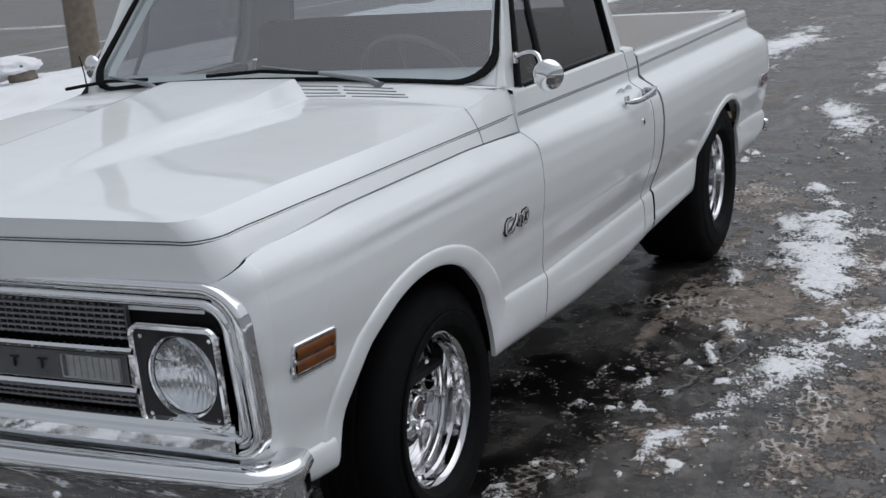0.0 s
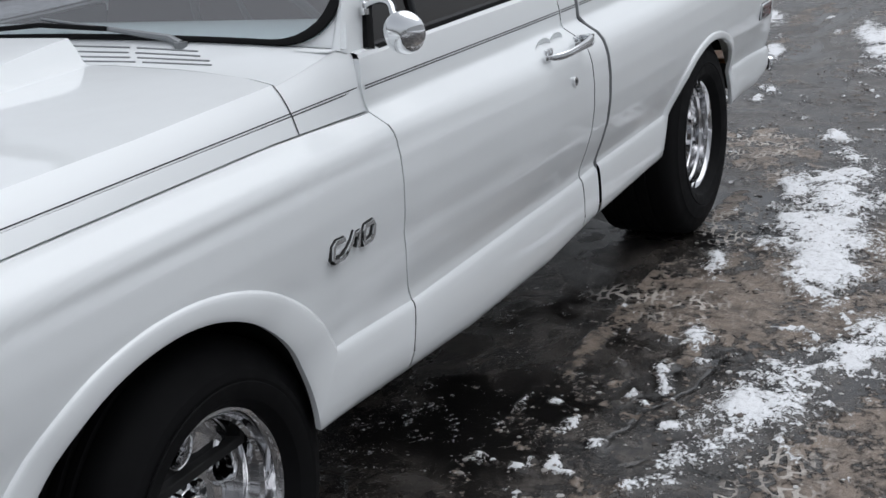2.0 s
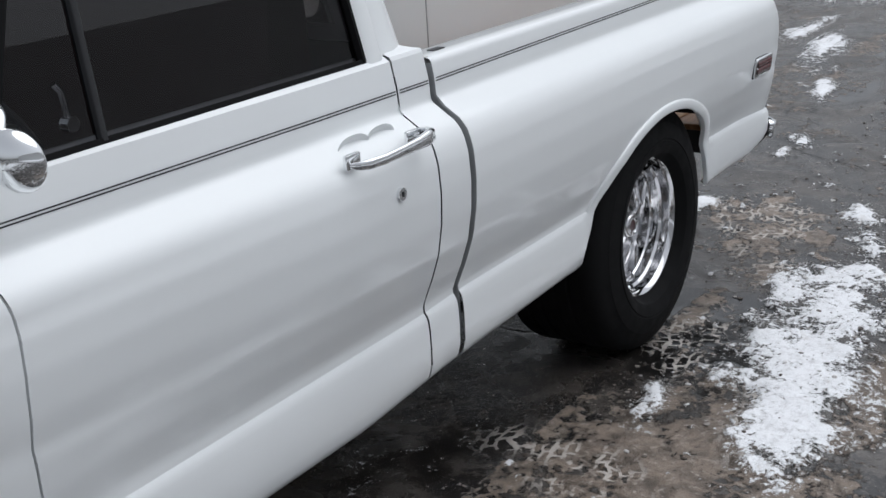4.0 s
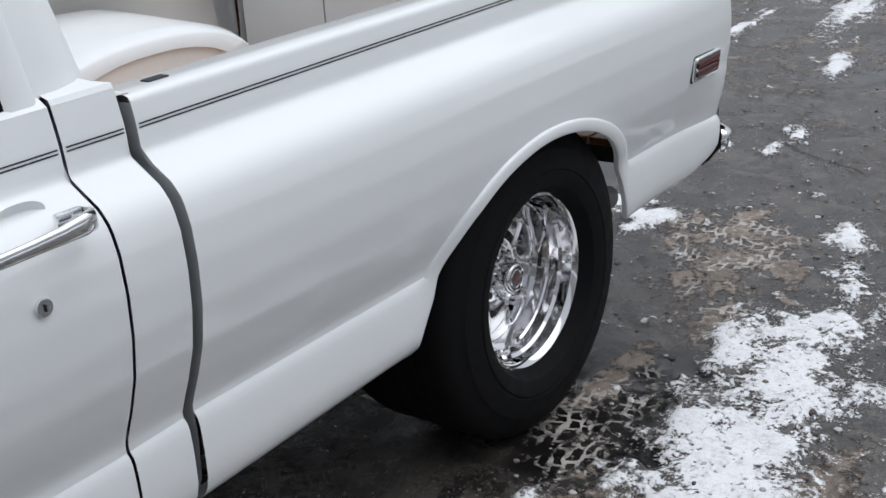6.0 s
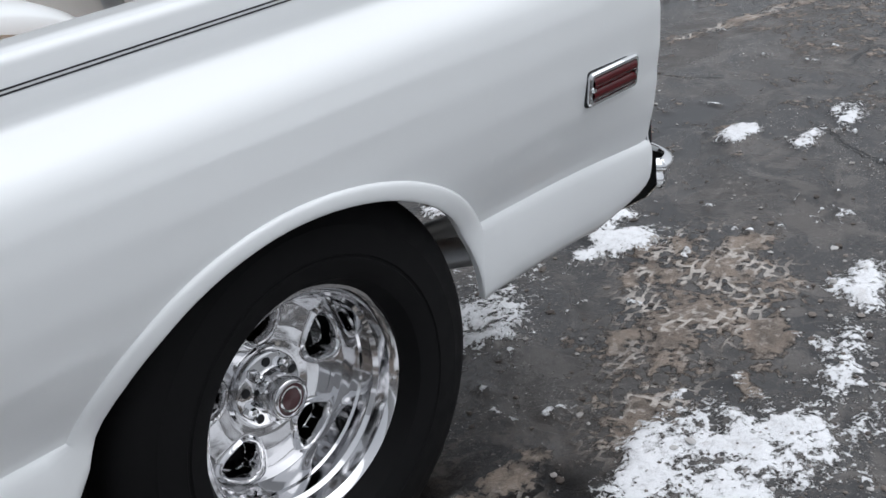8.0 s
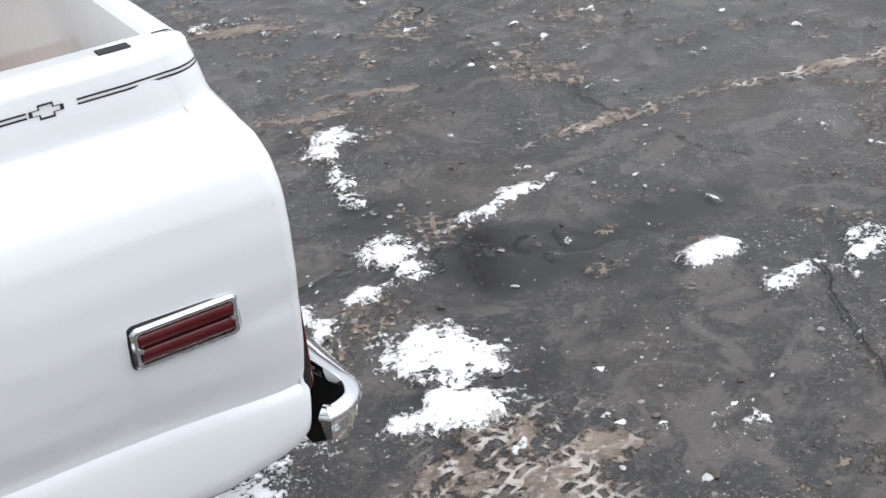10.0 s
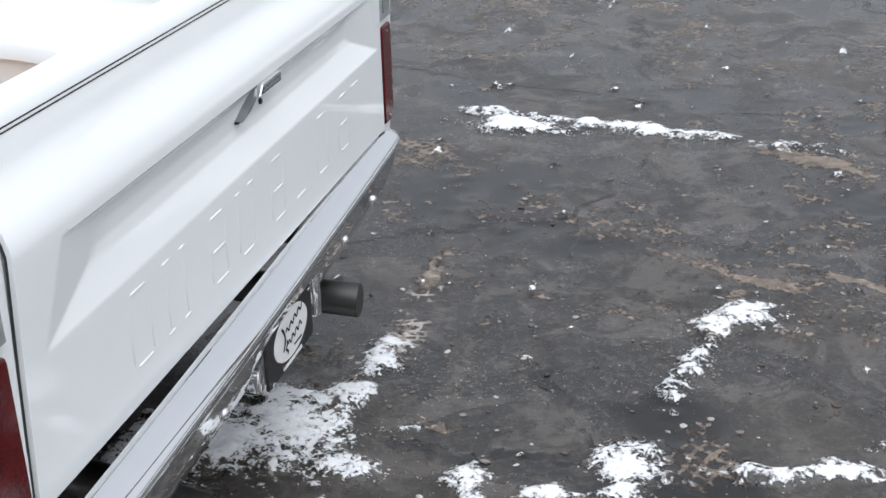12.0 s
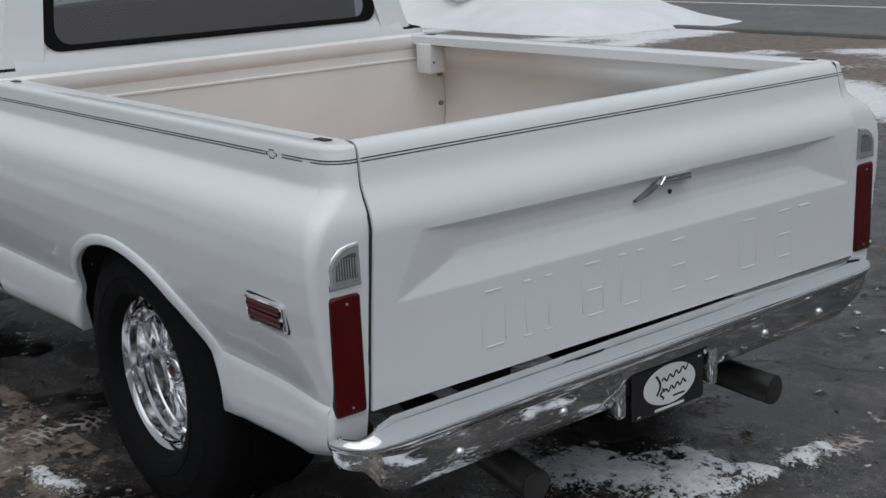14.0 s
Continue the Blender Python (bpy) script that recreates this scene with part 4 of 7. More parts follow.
# pinstripe round the body: two thin painted lines
def stripe_z(x):
    return interp(x, [(-0.9, 1.022), (0.65, 1.030), (1.85, 1.026), (3.8, 1.040)])


def ribbon(pts, name, parent, w=0.0026):
    """A painted line a hair above the panel: points with their outward way."""
    s = Soup()
    for off in (0.0030, -0.0030):
        s.grid([[(p[0] + o[0] * 0.0012, p[1] + o[1] * 0.0012, p[2] + off + w / 2), (p[0] + o[0] * 0.0012, p[1] + o[1] * 0.0012, p[2] + off - w / 2)] for p, o in pts])
    return s.put(name, STRIPE, parent, "thin dark double pinstripe")


def skirt_at(i, z):
    row = sk[i]
    zs = [r[2] for r in row[:5]]
    f = np.interp(-z, [-a for a in zs], range(5))
    k = min(int(f), 3)
    a, b = row[k], row[k + 1]
    t = f - k
    return tuple(a[j] + (b[j] - a[j]) * t for j in range(3))


pts = []
for i in range(len(sk)):
    p = skirt_at(i, interp(sk[i][0][0], [(-0.86, 1.008), (-0.76, 1.017), (-0.5, 1.024), (0.65, 1.030)]))
    a, b = Vector(loop[max(i - 1, 0)]), Vector(loop[min(i + 1, len(loop) - 1)])
    d = (b - a).to_2d().normalized()
    pts.append((p, (-d.y * 1.6, d.x * 1.6)))
ribbon(pts, "hood_pinstripe", HOOD)
for sgn, dr, bs in ((-1, DOORS[0], BEDSIDES[0]), (1, DOORS[1], BEDSIDES[1])):
    ribbon([((x, sgn * 0.8925 if x < 0.66 else sgn * half(stripe_z(x), x), stripe_z(x)), (0, sgn)) for x in np.linspace(0.664, 1.710, 40)], "door_pinstripe", dr)
    ribbon([((x, sgn * (hood_edge(x) + (half(0.985, x) - 0.004 - hood_edge(x)) * 0.70), stripe_z(x)), (0, sgn * 4)) for x in np.linspace(0.402, 0.648, 12)], "cowl_pinstripe", COWL)
    ribbon([((x, sgn * half(stripe_z(x), x), stripe_z(x)), (0, sgn)) for x in np.linspace(1.725, 1.832, 4)], "corner_pinstripe", dr)
    seg = [((x, sgn * half(stripe_z(x), x), stripe_z(x)), (0, sgn)) for x in np.linspace(1.862, 3.745, 60)]
    ribbon([q for q in seg if q[0][0] < 3.56], "bed_pinstripe", bs)
    last = [q for q in seg if q[0][0] > 3.60]
    last = [q for q in last if q[0][0] < 3.70] + [((x, sgn * u, stripe_z(3.78)), (nx * 1.5, sgn * ny * 1.5)) for x, u, nx, ny in round_corner(stripe_z(3.78))]
    ribbon(last, "bed_pinstripe", bs)
    # small outlined ornament in the line
    o = Soup()
    cxo, zo = 3.578, stripe_z(3.578)
    shape = [(-0.022, 0.004), (-0.010, 0.004), (-0.010, 0.010), (0.010, 0.010), (0.010, 0.004), (0.022, 0.004), (0.022, -0.004), (0.010, -0.004), (0.010, -0.010), (-0.010, -0.010), (-0.010, -0.004), (-0.022, -0.004)]
    yo = sgn * (half(zo, cxo) + 0.002)
    o.grid([[(cxo + a, yo, zo + b), (cxo + a * 0.78, yo, zo + b * 0.72)] for a, b in shape + shape[:1]])
    o.put("ornament", STRIPE, bs)

def slab(poly, x0, x1, mat, name, parent, label="", r=0.003):
    """A plate with a bevelled rear face: outline in (y, z)."""
    s = Soup()
    cy, cz = sum(p[0] for p in poly) / len(poly), sum(p[1] for p in poly) / len(poly)
    ring = poly + poly[:1]
    ins = [(cy + (y - cy) * (1 - r / max(abs(y - cy), 0.02)), cz + (z - cz) * (1 - r / max(abs(z - cz), 0.02))) for y, z in ring]
    s.grid([[(x0, y, z) for y, z in ring], [(x1 - r, y, z) for y, z in ring], [(x1, y, z) for y, z in ins]], flip=False)
    s.face([(x1, y, z) for y, z in ins[:-1]])
    me = s.put(name, mat, parent, label, sharp=30)
    bm = bmesh.new()
    bm.from_mesh(me.data)
    bmesh.ops.recalc_face_normals(bm, faces=bm.faces)
    bm.to_mesh(me.data)
    bm.free()
    return me


# ---------------------------------------------------------------- tailgate
def gate_x(z, y):
    """The gate's outer face: a rolled top over a sharp V groove with slanted ends."""
    base = interp(z, [(0.50, 3.842), (0.74, 3.846), (0.885, 3.850), (0.905, 3.850), (0.93, 3.843), (0.955, 3.828), (0.98, 3.812), (1.00, 3.804), (1.04, 3.797), (1.058, 3.791), (1.066, 3.786), (1.073, 3.776)])
    groove = interp(z, [(0.742, 0.0), (0.80, 0.017), (0.82, 0.021), (0.845, 0.021), (0.862, 0.018), (0.874, 0.011), (0.884, 0.0)])
    ends = max(interp(z, [(0.742, 0.812), (0.884, 0.742)]) - abs(y - 0.017), 0) * 0.13
    return base - min(groove, ends)


zs = [0.525, 0.528, 0.54, 0.56, 0.60, 0.65, 0.70, 0.73] + [0.7385 + 0.00385 * k for k in range(39)] + [0.89, 0.897, 0.905, 0.92, 0.935, 0.95, 0.965, 0.98, 0.99, 1.00, 1.02, 1.04, 1.054, 1.063, 1.069, 1.073]
ysg = sorted(set([round(v, 4) for v in np.linspace(-0.850, 0.850, 41)] + [round(sg * (0.62 + 0.006 * k), 4) for k in range(37) for sg in (-1, 1)]))
gate = Soup()
rows = [[(gate_x(z, y), y * (gate_joint(z) - 0.003) / 0.85, z) for y in ysg] for z in zs]
rows.insert(0, [(3.80, y * 1.02, 0.525) for y in ysg])
rows += [[(x, y * 0.827 / 0.85, z) for y in ysg] for x, z in ((3.770, 1.075), (3.750, 1.075), (3.742, 1.068), (3.742, 0.57))]
gate.grid(rows, flip=True)
for sgn in (-1, 1):
    side = [(gate_x(z, 0.850), sgn * (gate_joint(z) - 0.003), z) for z in zs]
    gate.grid([side, [(3.742, y, z) for _, y, z in side]], flip=sgn < 0)
TAILGATE = gate.put("tailgate", PAINT, truck, "white tailgate with faint embossed bars", sharp=40)
s = Soup()
for off in (0.003, -0.003):
    s.grid([[(gate_x(1.04 + off, y) + 0.0012, y, 1.04 + off + 0.0013), (gate_x(1.04 + off, y) + 0.0012, y, 1.04 + off - 0.0013)] for y in np.linspace(-0.829, 0.829, 60)])
s.put("gate_pinstripe", STRIPE, TAILGATE, "thin dark double pinstripe")
# dark joints beside the gate
for sgn in (-1, 1):
    Soup().grid([[(gate_x(z, 0.85) - 0.008, sgn * (gate_joint(z) + o), z) for o in (-0.004, 0.004)] for z in zs], flip=sgn > 0).put("joint_seal", DARK, TAILGATE)
# embossed marks, worn flat: small raised bars
def emboss(y, z, w, h):
    y = y * 1.036 + 0.0345
    part("embossed_bar", bevel_box((0.0030, w, h), (gate_x(z, y) + 0.0002, y, z), 0.0013, 2), PAINT, TAILGATE)


for y0, rows_on in ((-0.538, "tb"), (-0.407, "tt"), (-0.407, "bb"), (-0.233, "tmb"), (-0.105, "tt"), (-0.101, "b"), (0.061, "tmb"), (0.190, "b"), (0.333, "tb"), (0.480, "tmb"), (0.568, "t")):
    for k, c in enumerate(rows_on):
        z = {"t": 0.713, "m": 0.648, "b": 0.586}[c]
        if rows_on in ("tt", "bb"):
            emboss(y0 + (k - 0.5) * 0.062, z, 0.024, 0.005)
        else:
            emboss(y0 + 0.004 * k, z, 0.050, 0.005)
    for dy in (() if rows_on in ("bb", "b", "t") else (-0.034, 0.034)):
        part("embossed_bar", bevel_box((0.0012, 0.0040, 0.110), (gate_x(0.65, 0) + 0.0001, (y0 + dy) * 1.036 + 0.0345, 0.650), 0.0008, 2), PAINT, TAILGATE)
# gate handle: slanted chrome lever with two ribs, and the key hole
upper = [(0.022, 0.863), (0.137, 0.862), (0.137, 0.882), (0.038, 0.881)]
lower = [(-0.046, 0.833), (-0.006, 0.841), (0.024, 0.854), (0.038, 0.880), (0.024, 0.875), (0.006, 0.858), (-0.022, 0.843)]
# dark slabs behind lever and arm paint the shade round them
slab([(0.083 + (y - 0.083) * 1.05, 0.872 + (z - 0.872) * 1.35) for y, z in upper], 3.79, 3.846, DARK, "latch_gap", TAILGATE)
HANDLE = slab(upper, 3.79, 3.856, CHROME, "gate_handle", TAILGATE, "chrome tailgate latch lever", r=0.002)
slab([(0.0 + (y - 0.0) * 1.10 + 0.002, 0.856 + (z - 0.856) * 1.16) for y, z in lower], 3.79, 3.8400, DARK, "arm_gap", TAILGATE)
slab(lower, 3.79, 3.846, STEEL, "handle_arm", HANDLE, r=0.002)
for dz in (0.868, 0.876):
    part("rib", bevel_box((0.003, 0.094, 0.0028), (3.8565, 0.085, dz), 0.0008, 1), STRIPE, HANDLE)
bm = bmesh.new()
tube(bm, [(3.79, 0.085, 0.834), (gate_x(0.834, 0.085) + 0.004, 0.085, 0.834)], 0.006, 10)
part("lock_hole", bm, DARK, TAILGATE)

# ---------------------------------------------------------------- bed inside
bed_in = Soup()
xs_b = np.linspace(1.875, 3.738, 50)

for sgn in (-1, 1):
    bed_in.grid([[(x, sgn * (half(z, 2.6) - 0.030 + d), max(z, 0.40 + 0.40 * math.sqrt(max(1 - ((x - 2.9) / 0.50) ** 2, 0)))) for z, d in ((RAIL - 0.012, 0), (1.03, 0), (1.00, 0), (0.975, -0.004), (0.95, -0.002), (0.944, -0.006), (0.94, -0.002), (0.90, 0), (0.84, 0), (0.76, 0), (0.68, 0), (0.62, 0), (0.56, 0))] for x in xs_b], flip=sgn > 0)
# front wall of the bed with its rolled top and a pressed groove
prof = [(1.838, 1.03), (1.838, RAIL - 0.006), (1.846, RAIL + 0.002), (1.868, RAIL + 0.002), (1.880, RAIL - 0.006), (1.884, RAIL - 0.030), (1.876, RAIL - 0.050), (1.872, RAIL - 0.055), (1.872, 0.985), (1.877, 0.982), (1.877, 0.976), (1.872, 0.972)] + [(1.872, 0.96 - 0.025 * k) for k in range(17)]
bed_in.grid([[(x, v * (half(z, 1.9) - 0.014), z) for v in np.linspace(-1, 1, 25)] for x, z in prof])
bed_in.put("bed_lining", CREAM, truck, "cream painted inner walls of the cargo bed")
# wheel tubs in the bed
for sgn in (-1, 1):
    t = Soup()
    rows, panel = [], []
    for k in range(41):
        a = math.pi * k / 40
        c, sn = math.cos(a), math.sin(a)
        p = lambda r: (3.00 - math.copysign(abs(c) ** 0.85, c) * r, 0.60 + (abs(sn) ** 0.80) * r * 0.53)
        (xo, zo), (xi, zi), (xf, zf) = p(0.47), p(0.445), p(0.36)
        rows.append([(xo, sgn * 0.905, zo + 0.02 * sn), (xo, sgn * 0.50, zo), (xi, sgn * 0.45, zi), (xi * 0.98 + 3.0 * 0.02, sgn * 0.435, zi - 0.012 * sn), (xf, sgn * 0.430, zf)])
        panel.append([(xf, sgn * 0.430, zf), (3.0 + (xf - 3.0) * 0.98, sgn * 0.442, 0.60 + (zf - 0.60) * 0.97), (3.0, sgn * 0.442, 0.60)])
    t.grid(rows, flip=sgn > 0)
    liner = Soup().grid([[(3.0 + (x - 3.0) * 0.985, y if k == 0 else y + sgn * 0.012, 0.6 + (z - 0.6) * 0.98 - 0.004) for k, (x, y, z) in enumerate(r)] for r in rows])
    TUB = t.put("wheel_tub", PAINT, truck, "white boxed wheel tub inside the bed", sharp=50)
    Soup().grid(panel, flip=sgn > 0).put("tub_panel", CREAM, TUB, "cream inset side panel")
    liner.put("tub_liner", BLACK, TUB, "black underside of the tub")
# plank floor with dark strips
for k in range(6):
    part("bed_plank", bevel_box((1.86, 0.190, 0.02), (2.807, -0.50 + k * 0.20, 0.558), 0.002, 1), WOOD, truck, "varnished wooden bed plank")
for sgn in (-1, 1):
    for y in (0.69, 0.845):
        for x, w in ((2.155, 0.555), (3.585, 0.305)):
            part("bed_plank", bevel_box((w, 0.148, 0.02), (x, sgn * y, 0.558), 0.002, 1), WOOD, truck, "varnished wooden bed plank")
for k in range(7):
    part("bed_strip", bevel_box((1.86, 0.010, 0.006), (2.807, -0.60 + k * 0.20, 0.567), 0.002, 1), STEEL, truck)
# corner brackets and bolts
for sgn in (-1, 1):
    br = part("corner_bracket", bevel_box((0.085, 0.075, 0.115), (1.955, sgn * 0.838, 0.984), 0.006, 2), PAINT, truck, "white stake pocket bracket inside the bed")
    for x, z in ((1.878, 0.905), (1.878, 0.79), (2.02, 0.97)):
        bm = bmesh.new()
        tube(bm, [(1.98, sgn * 0.82, z), (2.0, sgn * 0.82, z)], 0.005, 8) if x > 1.9 else tube(bm, [(1.86, sgn * 0.945, z), (1.882, sgn * 0.945, z)], 0.010, 8)
        part("bolt", bm, STEEL, br)
    # stake pockets in the rail
    for x in (1.955, 3.690):
        pk = part("stake_pocket", bevel_box((0.044, 0.021, 0.003), (x, sgn * 0.846, RAIL + 0.0008), 0.001, 1), DARK, truck, "open stake pocket in the bed rail")
part("bed_front", bevel_box((0.006, 1.70, 0.64), (1.856, 0, 0.725), 0.001, 1), JOINT_GREY, truck)
part("gate_panel_joint", bevel_box((0.002, 0.004, 0.42), (3.7405, 0.44, 0.84), 0), STEEL, TAILGATE)
part("bed_underside", bevel_box((1.90, 1.20, 0.03), (2.80, 0, 0.525), 0.002, 1), BLACK, truck)

# ---------------------------------------------------------------- lights at the tail
for sgn, bs in ((-1, BEDSIDES[0]), (1, BEDSIDES[1])):
    red = [(sgn * (0.918 + a), 0.657 + b) for a, b in rounded(0.074, 0.252, 0.008, 3)]
    tl = slab(red, 3.825, 3.8435, RED_LENS, "tail_light", bs, "tall red tail light lens")
    rim = [(sgn * (0.918 + a), 0.657 + b) for a, b in rounded(0.078, 0.256, 0.009, 3)]
    slab(rim, 3.825, 3.8395, DARK, "tail_light_gasket", bs)
    for z in (0.767, 0.547):
        bm = bmesh.new()
        tube(bm, [(3.841, sgn * 0.918, z), (3.8460, sgn * 0.918, z)], 0.0035, 8)
        part("screw", bm, CHROME, tl)
    quarter = [(0.876, 0.792), (0.953, 0.792), (0.951, 0.835), (0.943, 0.855), (0.925, 0.870), (0.905, 0.876), (0.878, 0.878)]
    rv = slab([(sgn * y, z + 0.008) for y, z in quarter], 3.79, 3.8450, CLEAR_LENS, "reversing_light", bs, "clear ribbed reversing light")
    slab([(sgn * (0.914 + (y - 0.914) * 1.05), 0.843 + (z - 0.835) * 1.045) for y, z in quarter], 3.79, 3.8415, CHROME, "reversing_light_bezel", bs)
    win = slab([(sgn * y, z) for y, z in ((0.886, 0.818), (0.940, 0.818), (0.938, 0.848), (0.925, 0.862), (0.905, 0.868), (0.888, 0.868))], 3.80, 3.8458, LAMP_DEPTH, "lamp_window", rv, "dim bulb window", r=0.0006)
    for k in range(8):
        part("lens_rib", bevel_box((0.0016, 0.0028, 0.042), (3.8466, sgn * (0.890 + 0.0064 * k), 0.840), 0.0006, 1), CLEAR_LENS, rv)


def side_marker(x, z, w, h, lens, parent, sgn, tilt, u_of, slope):
    """A chrome framed marker lamp with two ribbed bars of lens."""
    m = Matrix.Translation((x, sgn * u_of, z)) @ Matrix.Rotation(radians(slope) * sgn, 4, "Z") @ Matrix.Rotation(radians(tilt) * sgn, 4, "X")
    def ringed(rects, mat, name, par, label=""):
        s = Soup()
        rows = []
        for (ww, hh, rr, d) in rects:
            o = rounded(ww, hh, rr, 4)
            rows.append([m @ Vector((a, sgn * d, b)) for a, b in o + o[:1]])
        s.grid(rows, flip=sgn < 0)
        s.face(rows[-1][:-1] if sgn > 0 else rows[-1][:-1][::-1])
        return s.put(name, mat, par, label, sharp=30)
    gask = ringed([(w + 0.006, h + 0.006, 0.010, -0.014), (w + 0.006, h + 0.006, 0.010, 0.004), (w + 0.002, h + 0.002, 0.010, 0.005)], DARK, "marker_gasket", parent)
    fr = ringed([(w, h, 0.010, 0.0), (w, h, 0.010, 0.010), (w - 0.006, h - 0.006, 0.008, 0.0135), (w - 0.016, h - 0.016, 0.006, 0.0135), (w - 0.018, h - 0.018, 0.005, 0.009)], CHROME, "side_marker_lamp", parent, "chrome framed ribbed side marker lamp")
    for dz in (-1, 1):
        hh = (h - 0.020) / 2
        s = Soup()
        rows = []
        for k in range(9):
            a = math.pi * k / 8
            b = dz * (h - 0.020) / 4 + hh / 2 * math.cos(a) * 0.96
            d = 0.0085 + 0.008 * math.sin(a)
            rows.append([m @ Vector((a2, sgn * d, b)) for a2 in (-(w - 0.019) / 2, (w - 0.019) / 2)])
        s.grid(rows, flip=sgn > 0)
        s.put("marker_lens", lens, fr)
    for dx in (-1, 1):
        bm = bmesh.new()
        p, q = m @ Vector((dx * (w / 2 - 0.010), sgn * 0.012, 0)), m @ Vector((dx * (w / 2 - 0.010), sgn * 0.0165, 0))
        tube(bm, [p, q], 0.0042, 8)
        part("screw", bm, CHROME, fr)


for sgn, fe, bs in ((-1, FENDERS[0], BEDSIDES[0]), (1, FENDERS[1], BEDSIDES[1])):
    side_marker(3.662, 0.729, 0.150, 0.066, RED_DARK, bs, sgn, -7, 0.993, -0.5)
    side_marker(-0.640, 0.728, 0.150, 0.082, AMBER, fe, sgn, -7, 0.931, 7.5)

# ---------------------------------------------------------------- bumpers
def bumper(path, prof, name, label, notch=0.0):
    """A curved bar: prof gives (outward, z) at each station of the path (x, y, way, scale)."""
    s = Soup()
    rows = []
    for (x, y, nx, ny, k, dz) in path:
        rows.append([(x + nx * o * k, y + ny * o * k, z if z > 0.489 and k == 1 else 0.489 + (z - 0.489) * k if z > 0.489 and notch else max(z, notch) if abs(y - 0.034) < 0.172 else 0.489 - (0.489 - z) * max(k, 0.4) if notch else z) for o, z in prof])
    s.grid(rows)
    for r, fl in ((rows[0], False), (rows[-1], True)):
        s.face(r[::-1] if fl else r)
    ob = s.put(name, CHROME, truck, label, sharp=45)
    bm = bmesh.new()
    bm.from_mesh(ob.data)
    bmesh.ops.recalc_face_normals(bm, faces=bm.faces)
    bm.to_mesh(ob.data)
    bm.free()
    return ob


def wrap(xm, sign, half_w, bow, r, back):
    """Plan of a bumper that bends round both corners."""
    out = []
    pts = []
    for k in range(33):
        y = -half_w + r + (2 * half_w - 2 * r) * k / 32
        pts.append((xm - sign * bow * (y / half_w) ** 2, y))
    x_c = pts[0][0]
    left = [(x_c - sign * (r - r * math.cos(radians(a))), -half_w + r - r * math.sin(radians(a))) for a in range(10, 91, 10)]
    left += [(x_c - sign * (r + back * k / 4), -half_w + 0.004 * k) for k in range(1, 5)]
    right = [(x, -y) for x, y in left]
    pts = left[::-1] + pts + right
    for i, p in enumerate(pts):
        a, b = Vector(pts[max(i - 1, 0)]), Vector(pts[min(i + 1, len(pts) - 1)])
        d = (b - a).normalized()
        n = Vector((d.y, -d.x))
        out.append((p[0], p[1], n.x, n.y, 1.0, 0.0))
    return out


RB = [(-0.058, 0.496), (-0.057, 0.512), (-0.053, 0.518), (-0.046, 0.518), (-0.034, 0.512), (-0.020, 0.504), (-0.010, 0.497), (-0.002, 0.489), (0.002, 0.480), (0.002, 0.470), (-0.004, 0.461), (-0.011, 0.455), (-0.013, 0.445), (-0.017, 0.420), (-0.023, 0.395), (-0.032, 0.370),
      (-0.048, 0.348), (-0.054, 0.350), (-0.042, 0.372), (-0.032, 0.396), (-0.024, 0.440), (-0.012, 0.466), (-0.010, 0.478), (-0.018, 0.492), (-0.036, 0.504), (-0.050, 0.496)]
# it hangs a little askew: the near end stands further out
SKEW = -0.034
pth = [(x + SKEW * y, y, nx, ny, 1 if abs(y) < 0.86 else max(1 - (abs(y) - 0.86) / 0.16, 0.35), dz) for x, y, nx, ny, k, dz in wrap(3.904, 1, 0.985, 0.006, 0.085, 0.012)]
REAR_BUMPER = bumper(pth, RB, "rear_bumper", "polished chrome rear bumper with round bolts", 0.428)
# black shell that paints the shade on the bumper's inner face
liner = Soup()
liner.grid([[(x + nx * o * k, y + ny * o * k, 0.490 - (0.490 - z) * max(k, 0.4)) for o, z in ((-0.055, 0.490), (-0.034, 0.490), (-0.026, 0.460), (-0.034, 0.420), (-0.046, 0.385), (-0.064, 0.352))] for x, y, nx, ny, k, dz in pth])
liner.put("bumper_back", BLACK, REAR_BUMPER, "black shell for the shade on the bumper's inner face")
for y in (-0.685, -0.36, 0.43, 0.69):
    b = Soup()
    xb = 3.880 + SKEW * y
    rows = [[(xb + 0.010 * math.cos(a), y + 0.013 * math.sin(a) * math.cos(t), 0.398 + 0.013 * math.sin(a) * math.sin(t)) for t in np.linspace(0, 2 * math.pi, 13)] for a in np.linspace(0.01, math.pi / 2, 6)]
    b.grid(rows)
    b.put("bumper_bolt", CHROME, REAR_BUMPER)
# plate recess, dark dealer plate with a white oval
part("plate_bracket", bevel_box((0.03, 0.36, 0.015), (3.862, 0.0, 0.426), 0.003, 1), DARK, REAR_BUMPER)
o = [(y, z + 0.353) for y, z in rounded(0.272, 0.125, 0.010, 3)]
PLATE = slab(o, 3.866, 3.872, PLATE_MAT, "dealer_plate", truck, "dark dealer plate with a white oval emblem")
oval = [(0.002 + 0.098 * math.cos(a), 0.360 + 0.052 * math.sin(a)) for a in np.linspace(0, 2 * math.pi, 40)[:-1]]
slab(oval, 3.870, 3.8738, WHITE, "plate_oval", PLATE, r=0.001)
